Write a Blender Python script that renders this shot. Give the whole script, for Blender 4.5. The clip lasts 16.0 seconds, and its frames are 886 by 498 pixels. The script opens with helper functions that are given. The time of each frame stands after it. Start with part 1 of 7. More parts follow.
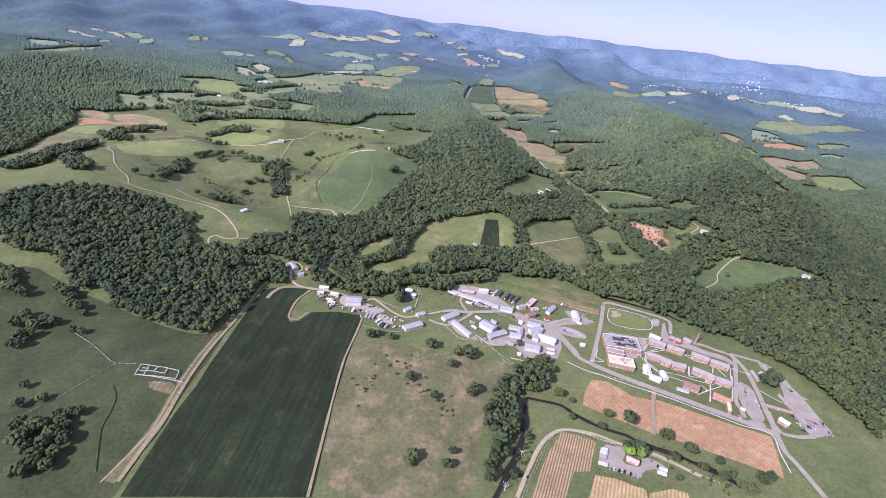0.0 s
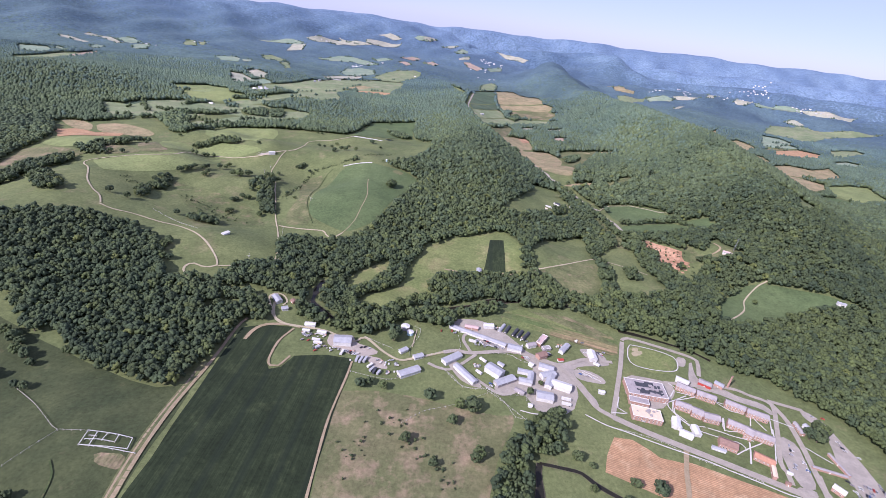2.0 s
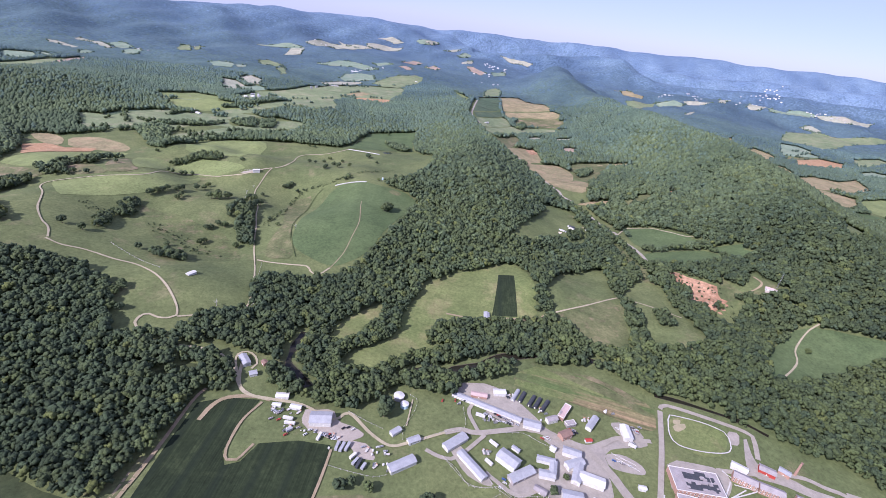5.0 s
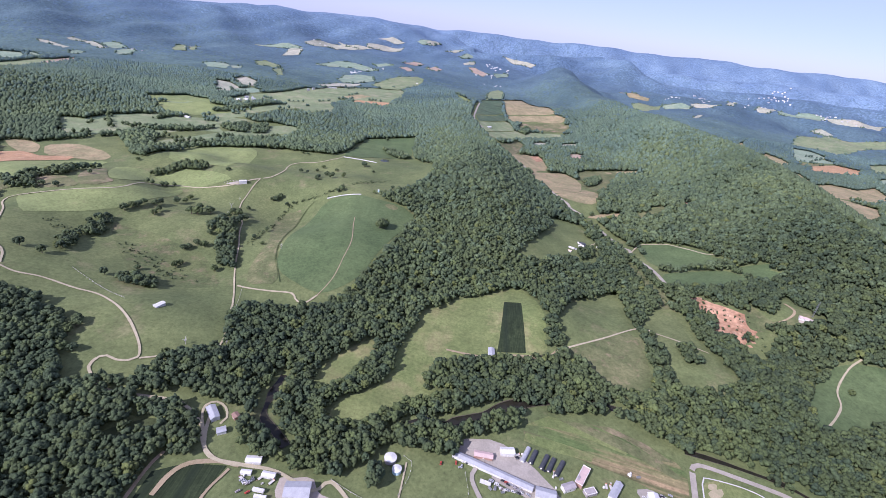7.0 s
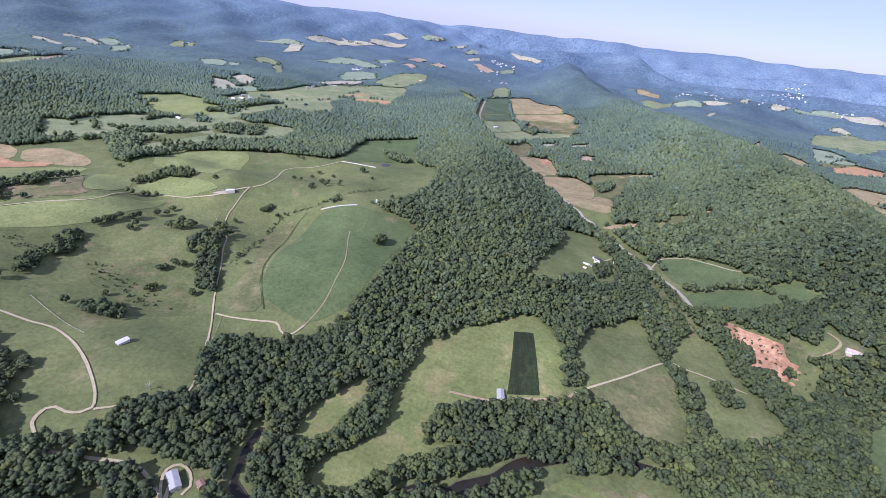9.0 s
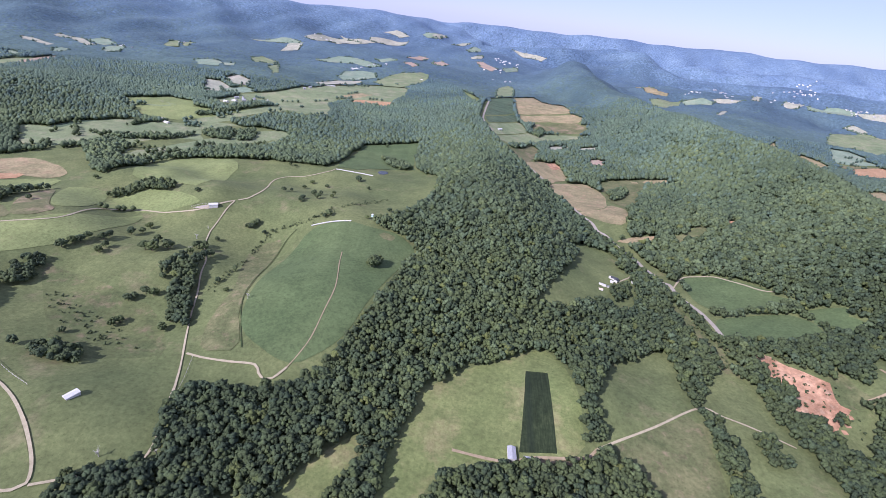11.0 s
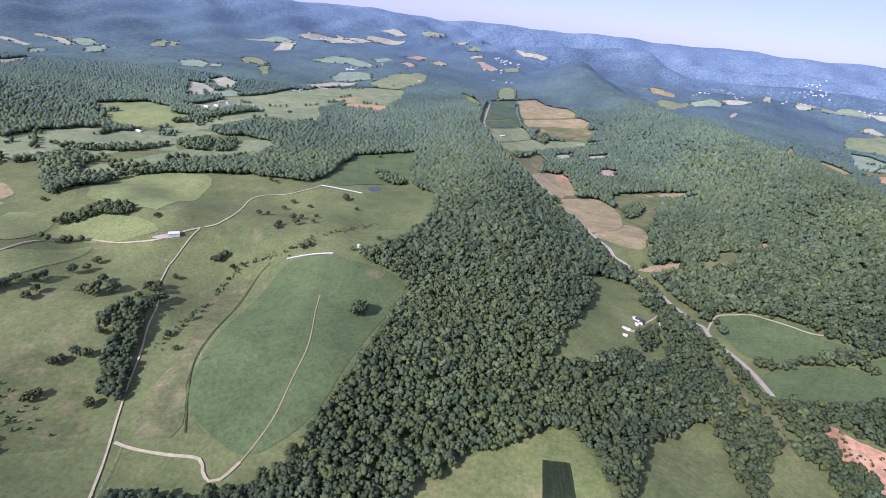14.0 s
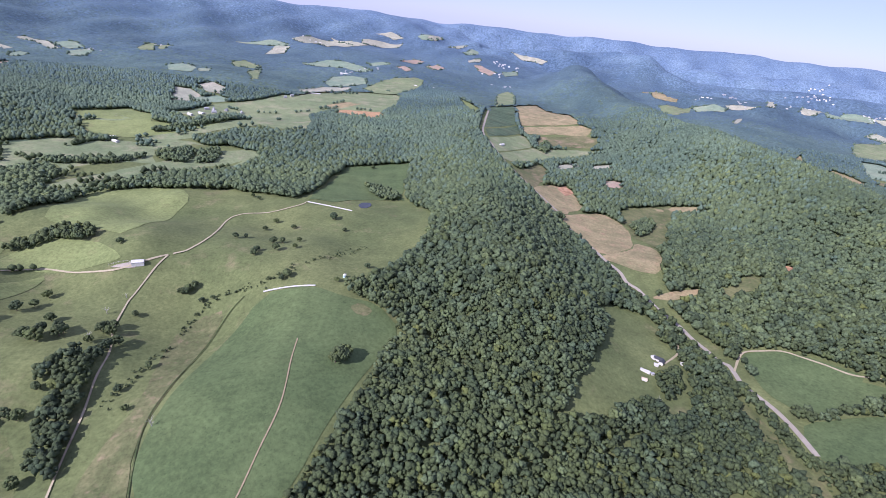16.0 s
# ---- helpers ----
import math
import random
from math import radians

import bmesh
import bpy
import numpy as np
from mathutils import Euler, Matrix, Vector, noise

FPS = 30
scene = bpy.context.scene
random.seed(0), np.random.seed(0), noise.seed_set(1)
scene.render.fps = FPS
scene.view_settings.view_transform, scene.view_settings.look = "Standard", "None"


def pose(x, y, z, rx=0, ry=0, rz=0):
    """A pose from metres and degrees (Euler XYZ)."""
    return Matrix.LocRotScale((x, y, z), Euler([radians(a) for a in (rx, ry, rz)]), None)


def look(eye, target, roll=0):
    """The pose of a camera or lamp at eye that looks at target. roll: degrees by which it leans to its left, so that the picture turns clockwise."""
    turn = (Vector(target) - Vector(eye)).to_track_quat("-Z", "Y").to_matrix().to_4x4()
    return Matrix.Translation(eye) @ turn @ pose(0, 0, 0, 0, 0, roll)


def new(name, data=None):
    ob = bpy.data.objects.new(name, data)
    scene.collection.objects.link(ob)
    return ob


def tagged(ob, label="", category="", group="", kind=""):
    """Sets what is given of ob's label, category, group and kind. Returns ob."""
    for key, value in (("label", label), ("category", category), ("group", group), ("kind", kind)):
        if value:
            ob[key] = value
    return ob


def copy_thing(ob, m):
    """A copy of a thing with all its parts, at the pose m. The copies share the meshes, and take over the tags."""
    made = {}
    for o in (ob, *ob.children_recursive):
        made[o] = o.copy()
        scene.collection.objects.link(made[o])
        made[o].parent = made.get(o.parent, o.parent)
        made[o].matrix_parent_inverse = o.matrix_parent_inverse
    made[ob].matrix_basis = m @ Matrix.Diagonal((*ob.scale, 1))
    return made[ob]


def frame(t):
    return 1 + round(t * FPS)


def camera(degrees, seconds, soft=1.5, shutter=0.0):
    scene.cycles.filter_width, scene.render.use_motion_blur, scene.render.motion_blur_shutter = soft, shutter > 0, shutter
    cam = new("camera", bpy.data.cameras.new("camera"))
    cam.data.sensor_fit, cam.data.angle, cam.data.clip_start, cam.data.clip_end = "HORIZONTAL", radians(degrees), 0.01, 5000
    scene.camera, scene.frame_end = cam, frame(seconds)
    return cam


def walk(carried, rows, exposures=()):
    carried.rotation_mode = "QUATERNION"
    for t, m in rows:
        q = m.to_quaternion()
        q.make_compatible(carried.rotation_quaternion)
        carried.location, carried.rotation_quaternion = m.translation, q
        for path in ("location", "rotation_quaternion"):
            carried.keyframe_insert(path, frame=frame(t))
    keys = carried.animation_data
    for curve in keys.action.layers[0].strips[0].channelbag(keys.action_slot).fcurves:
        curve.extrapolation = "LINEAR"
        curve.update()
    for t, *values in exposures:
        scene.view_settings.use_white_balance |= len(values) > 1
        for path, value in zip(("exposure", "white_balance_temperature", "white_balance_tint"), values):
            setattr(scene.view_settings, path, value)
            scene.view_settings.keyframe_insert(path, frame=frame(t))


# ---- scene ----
cam = camera(86.7, 16.0, soft=0.8)
METRES, EYE, TILT, LEAN, TURN = 630.0, 361.0, -26.83, -7.0, 0.0
ROWS = [
    (0.0, 0.0, 0.0, 0.0, 0.0, 0.0, -0.0),
    (0.5, 0.0004, 0.0278, 0.0143, 0.03, 0.09, 0.01),
    (1.0, 0.0008, 0.0555, 0.0287, 0.08, 0.17, 0.01),
    (1.5, 0.0012, 0.0832, 0.0431, 0.11, 0.26, 0.0),
    (2.0, 0.0018, 0.1109, 0.0574, 0.17, 0.35, 0.01),
    (2.5, 0.0021, 0.1386, 0.0716, 0.22, 0.44, 0.02),
    (3.0, 0.0024, 0.1664, 0.0858, 0.44, 0.44, -0.0),
    (3.5, 0.0028, 0.1941, 0.1003, 0.46, 0.52, 0.03),
    (4.0, 0.0031, 0.2217, 0.1146, 0.48, 0.58, 0.05),
    (6.5, 0.0044, 0.3585, 0.1848, 0.57, 0.67, -0.1),
    (7.0, 0.0051, 0.3862, 0.1989, 0.63, 0.63, -0.15),
    (7.5, 0.0057, 0.414, 0.2131, 0.65, 0.64, -0.17),
    (8.0, 0.0061, 0.4419, 0.2273, 0.67, 0.63, -0.18),
    (8.5, 0.0058, 0.4698, 0.2413, 0.84, 0.41, -0.23),
    (9.0, 0.0061, 0.4978, 0.2552, 1.14, 0.12, -0.27),
    (11.5, 0.0064, 0.6384, 0.3248, 1.6, -0.33, -0.01),
    (12.0, 0.0065, 0.6664, 0.339, 1.71, -0.52, 0.02),
    (12.5, 0.0067, 0.6948, 0.3527, 1.65, -0.49, 0.05),
    (13.0, 0.0071, 0.723, 0.3669, 1.57, -0.42, 0.07),
    (13.5, 0.0072, 0.7513, 0.3808, 1.51, -0.39, 0.05),
    (14.0, 0.0073, 0.7796, 0.3948, 1.44, -0.35, 0.04),
    (14.5, 0.0077, 0.8081, 0.4083, 1.36, -0.26, 0.05),
    (15.0, 0.0077, 0.836, 0.4227, 1.29, -0.21, 0.05),
    (15.5, 0.0083, 0.8642, 0.4369, 1.24, -0.14, 0.07),
    (16.0, 0.0083, 0.8923, 0.4513, 1.15, -0.08, 0.09),
]
walk(cam, [(t, pose(0, 0, EYE, TILT, LEAN, TURN) @ pose(METRES * x, METRES * y, METRES * z, 90 + pitch, roll, yaw)) for t, x, y, z, yaw, pitch, roll in ROWS],
     exposures=[(0.0, 0.77, 5660, 29), (7.5, 0.76, 5500, 27), (16.0, 0.76, 5560, 28)])

# ---- sky and sun ----
SUN_AZ, SUN_EL = -129.0, 38.0          # degrees: bearing from straight ahead (+y), and height
sky_world = bpy.data.worlds.new("sky")
scene.world = sky_world
sky_world.use_nodes = True
wn = sky_world.node_tree
bg = wn.nodes["Background"]
st = wn.nodes.new("ShaderNodeTexSky")
st.sky_type, st.sun_disc = "NISHITA", False
st.sun_elevation, st.sun_rotation = radians(SUN_EL), radians(SUN_AZ)
st.altitude, st.air_density, st.dust_density, st.ozone_density = 700.0, 0.8, 0.3, 3.0
# a thin even veil of summer haze lies over the blue of the sky
dim = wn.nodes.new("ShaderNodeVectorMath")
dim.operation = "SCALE"
dim.inputs["Scale"].default_value = 0.07
veil = wn.nodes.new("ShaderNodeMix")
veil.data_type = "RGBA"
veil.inputs[0].default_value = 0.6
veil.inputs[7].default_value = (0.40, 0.415, 0.56, 1)
wn.links.new(st.outputs[0], dim.inputs[0])
wn.links.new(dim.outputs[0], veil.inputs[6])
wn.links.new(veil.outputs[2], bg.inputs[0])
bg.inputs[1].default_value = 1.0
sl = bpy.data.lights.new("sun", "SUN")
sl.energy, sl.angle, sl.color = 3.6, radians(0.6), (1.0, 0.94, 0.84)
sun = new("sun", sl)
_az, _el = radians(SUN_AZ), radians(SUN_EL)
sun.matrix_world = look((0, 0, 0), (-math.sin(_az) * math.cos(_el), -math.cos(_az) * math.cos(_el), -math.sin(_el)))

# ---- materials ----
def material(name, rough=0.9, metal=0.0):
    m = bpy.data.materials.new(name)
    m.use_nodes = True
    b = m.node_tree.nodes["Principled BSDF"]
    b.inputs["Roughness"].default_value, b.inputs["Metallic"].default_value = rough, metal
    b.inputs["Specular IOR Level"].default_value = 0.2
    return m, m.node_tree, b


def coords(nt):
    n = nt.nodes.new("ShaderNodeNewGeometry")
    return n.outputs["Position"]


def noise_node(nt, scale, detail=4.0, rough=0.6, vec=None, stretch=None):
    n = nt.nodes.new("ShaderNodeTexNoise")
    n.inputs["Scale"].default_value, n.inputs["Detail"].default_value, n.inputs["Roughness"].default_value = scale, detail, rough
    v = vec or coords(nt)
    if stretch:
        mp = nt.nodes.new("ShaderNodeMapping")
        mp.vector_type = "TEXTURE"
        mp.inputs["Rotation"].default_value, mp.inputs["Scale"].default_value = (0, 0, radians(stretch[0])), (1 / stretch[1], 1 / stretch[2], 1)
        nt.links.new(v, mp.inputs[0])
        v = mp.outputs[0]
    nt.links.new(v, n.inputs["Vector"])
    return n.outputs["Fac"]


def ramp(nt, fac, stops):
    r = nt.nodes.new("ShaderNodeValToRGB")
    els = r.color_ramp.elements
    while len(els) < len(stops):
        els.new(0.5)
    for e, (p, c) in zip(els, stops):
        e.position, e.color = p, (*c, 1)
    nt.links.new(fac, r.inputs[0])
    return r.outputs[0]


def mix(nt, fac, a, b, kind="MIX"):
    n = nt.nodes.new("ShaderNodeMix")
    n.data_type, n.blend_type = "RGBA", kind
    if hasattr(fac, "default_value"):
        nt.links.new(fac, n.inputs[0])
    else:
        n.inputs[0].default_value = fac
    for sock, v in ((n.inputs[6], a), (n.inputs[7], b)):
        if isinstance(v, tuple):
            sock.default_value = (*v, 1)
        else:
            nt.links.new(v, sock)
    return n.outputs[2]


def bump(nt, b, fac, strength, dist):
    n = nt.nodes.new("ShaderNodeBump")
    n.inputs["Strength"].default_value, n.inputs["Distance"].default_value = strength, dist
    nt.links.new(fac, n.inputs["Height"])
    nt.links.new(n.outputs[0], b.inputs["Normal"])


def grass_mat(name, dark, mid, dry, big=0.006, fine=0.25, dryness=0.5, rows=None, lines=None, streaks=None):
    """Grass: two greens that change over tens of metres, dry patches, tufts, and mown rows where there are any."""
    m, nt, b = material(name, 0.95)
    c = ramp(nt, noise_node(nt, big, 5, 0.6), [(0.35, dark), (0.62, mid)])
    dry_fac = noise_node(nt, streaks[1], 4, 0.6, stretch=(streaks[0], 1.0, 0.06)) if streaks else noise_node(nt, big * 3.1, 6, 0.65)
    d = ramp(nt, dry_fac, [(dryness, (0, 0, 0)), (min(1, dryness + 0.22), (1, 1, 1))])
    c = mix(nt, d, c, dry)
    f = noise_node(nt, fine, 6, 0.7)
    c = mix(nt, 0.6, c, ramp(nt, f, [(0.3, (0.45, 0.45, 0.45)), (0.7, (1.3, 1.3, 1.3))]), "MULTIPLY")
    # grazed and rank patches some tens of metres wide, and darker tufts and weeds
    c = mix(nt, 0.55, c, ramp(nt, noise_node(nt, 0.03, 6, 0.7), [(0.34, (0.66, 0.68, 0.66)), (0.66, (1.26, 1.24, 1.2))]), "MULTIPLY")
    c = mix(nt, 0.5, c, ramp(nt, noise_node(nt, 0.42, 3, 0.6), [(0.6, (1, 1, 1)), (0.7, (0.45, 0.5, 0.42))]), "MULTIPLY")
    if rows:
        ang, per = rows[:2]
        r = noise_node(nt, 1.0 / per, 2, 0.5, stretch=(ang, 1.0, 0.02))
        c = mix(nt, rows[2] if len(rows) > 2 else 0.6, c, ramp(nt, r, [(0.35, (0.6, 0.62, 0.6)), (0.65, (1.2, 1.18, 1.15))]), "MULTIPLY")
    if lines:
        # straight drilled rows: bearing of their normal, spacing, colour between them, strength, share of the spacing
        wv = nt.nodes.new("ShaderNodeTexWave")
        wv.wave_type, wv.bands_direction = "BANDS", "X"
        wv.inputs["Scale"].default_value, wv.inputs["Distortion"].default_value = 0.314 / lines[1], 0.6
        wv.inputs["Detail"].default_value, wv.inputs["Detail Scale"].default_value = 2.0, 0.5
        mp = nt.nodes.new("ShaderNodeMapping")
        mp.vector_type = "TEXTURE"
        mp.inputs["Rotation"].default_value = (0, 0, radians(lines[0]))
        nt.links.new(coords(nt), mp.inputs[0])
        nt.links.new(mp.outputs[0], wv.inputs["Vector"])
        edge = 1 - (lines[4] if len(lines) > 4 else 0.5)
        w = ramp(nt, wv.outputs["Fac"], [(max(0, edge - 0.2), (0, 0, 0)), (min(1, edge + 0.2), (lines[3],) * 3)])
        c = mix(nt, w, c, lines[2])
    nt.links.new(c, b.inputs["Base Color"])
    bump(nt, b, f, 0.5, 0.5)
    return m


def leaf_mat(name, dark, mid, light, warm=(0.13, 0.13, 0.045), warmth=0.8, size=0.9, stands=0.6):
    """Foliage: neighbouring crowns differ a little in tone, stands of trees more, with light and dark leaf masses in each."""
    m, nt, b = material(name, 0.8)
    g = nt.nodes.new("ShaderNodeNewGeometry")
    tone = nt.nodes.new("ShaderNodeMath")
    tone.operation = "MULTIPLY_ADD"
    nt.links.new(g.outputs["Random Per Island"], tone.inputs[0])
    tone.inputs[1].default_value = 0.12
    nt.links.new(noise_node(nt, 0.085, 3, 0.55), tone.inputs[2])
    c = ramp(nt, tone.outputs[0], [(0.33, dark), (0.56, mid), (0.82, light)])
    w = ramp(nt, noise_node(nt, 0.13, 2, 0.5), [(warmth, (0, 0, 0)), (min(1, warmth + 0.06), (1, 1, 1))])
    c = mix(nt, w, c, warm)
    # stands of lighter and darker kinds of tree
    stand = noise_node(nt, 0.006, 4, 0.6)
    c = mix(nt, stands, c, ramp(nt, stand, [(0.36, (0.74, 0.8, 0.86)), (0.64, (1.24, 1.2, 1.06))]), "MULTIPLY")
    # broad random mottling, darker and lighter over hundreds of metres
    c = mix(nt, 0.6, c, ramp(nt, noise_node(nt, 0.0017, 5, 0.65), [(0.38, (0.7, 0.72, 0.76)), (0.62, (1.22, 1.2, 1.12))]), "MULTIPLY")
    f = noise_node(nt, size, 6, 0.75)
    c = mix(nt, 0.85, c, ramp(nt, f, [(0.34, (0.5, 0.52, 0.5)), (0.64, (1.38, 1.36, 1.28))]), "MULTIPLY")
    nt.links.new(c, b.inputs["Base Color"])
    bump(nt, b, f, 1.0, 1.0)
    return m


# woods up the valley have haze painted in, green to blue: distance and the middle tone of the leaves there
WOOD_HAZE_TONES = [(800, (0.076, 0.099, 0.047)), (1500, (0.096, 0.127, 0.069)), (2100, (0.102, 0.144, 0.106)), (2800, (0.092, 0.140, 0.142)),
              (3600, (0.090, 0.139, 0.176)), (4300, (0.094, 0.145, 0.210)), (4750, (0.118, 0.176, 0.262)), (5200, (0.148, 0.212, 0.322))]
WOOD_HAZE_STEPS = [0.5 * (a[0] + b[0]) for a, b in zip(WOOD_HAZE_TONES, WOOD_HAZE_TONES[1:])]


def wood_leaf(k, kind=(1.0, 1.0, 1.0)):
    """Leaves of the k-th haze belt of woods, for a kind of tree with a tint of its own."""
    c, far = tuple(v * w for v, w in zip(WOOD_HAZE_TONES[k][1], kind)), k / 7
    # painted haze also narrows the spread of tones farther off
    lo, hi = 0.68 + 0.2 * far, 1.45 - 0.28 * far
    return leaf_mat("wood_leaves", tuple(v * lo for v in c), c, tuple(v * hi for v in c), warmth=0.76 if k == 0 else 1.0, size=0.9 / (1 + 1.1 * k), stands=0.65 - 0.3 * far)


def plain_mat(name, col, col2=None, scale=0.4, rough=0.8, metal=0.0, relief=0.15):
    """A surface with grain and stains round one colour."""
    m, nt, b = material(name, rough, metal)
    col2 = col2 or tuple(v * 0.78 for v in col)
    f = noise_node(nt, scale, 6, 0.65)
    c = mix(nt, ramp(nt, f, [(0.35, (0, 0, 0)), (0.7, (1, 1, 1))]), col, col2)
    c = mix(nt, 0.4, c, ramp(nt, noise_node(nt, scale * 7, 3), [(0.3, (0.7, 0.7, 0.7)), (0.7, (1.15, 1.15, 1.15))]), "MULTIPLY")
    nt.links.new(c, b.inputs["Base Color"])
    bump(nt, b, f, relief, 0.2)
    return m


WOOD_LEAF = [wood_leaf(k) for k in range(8)]
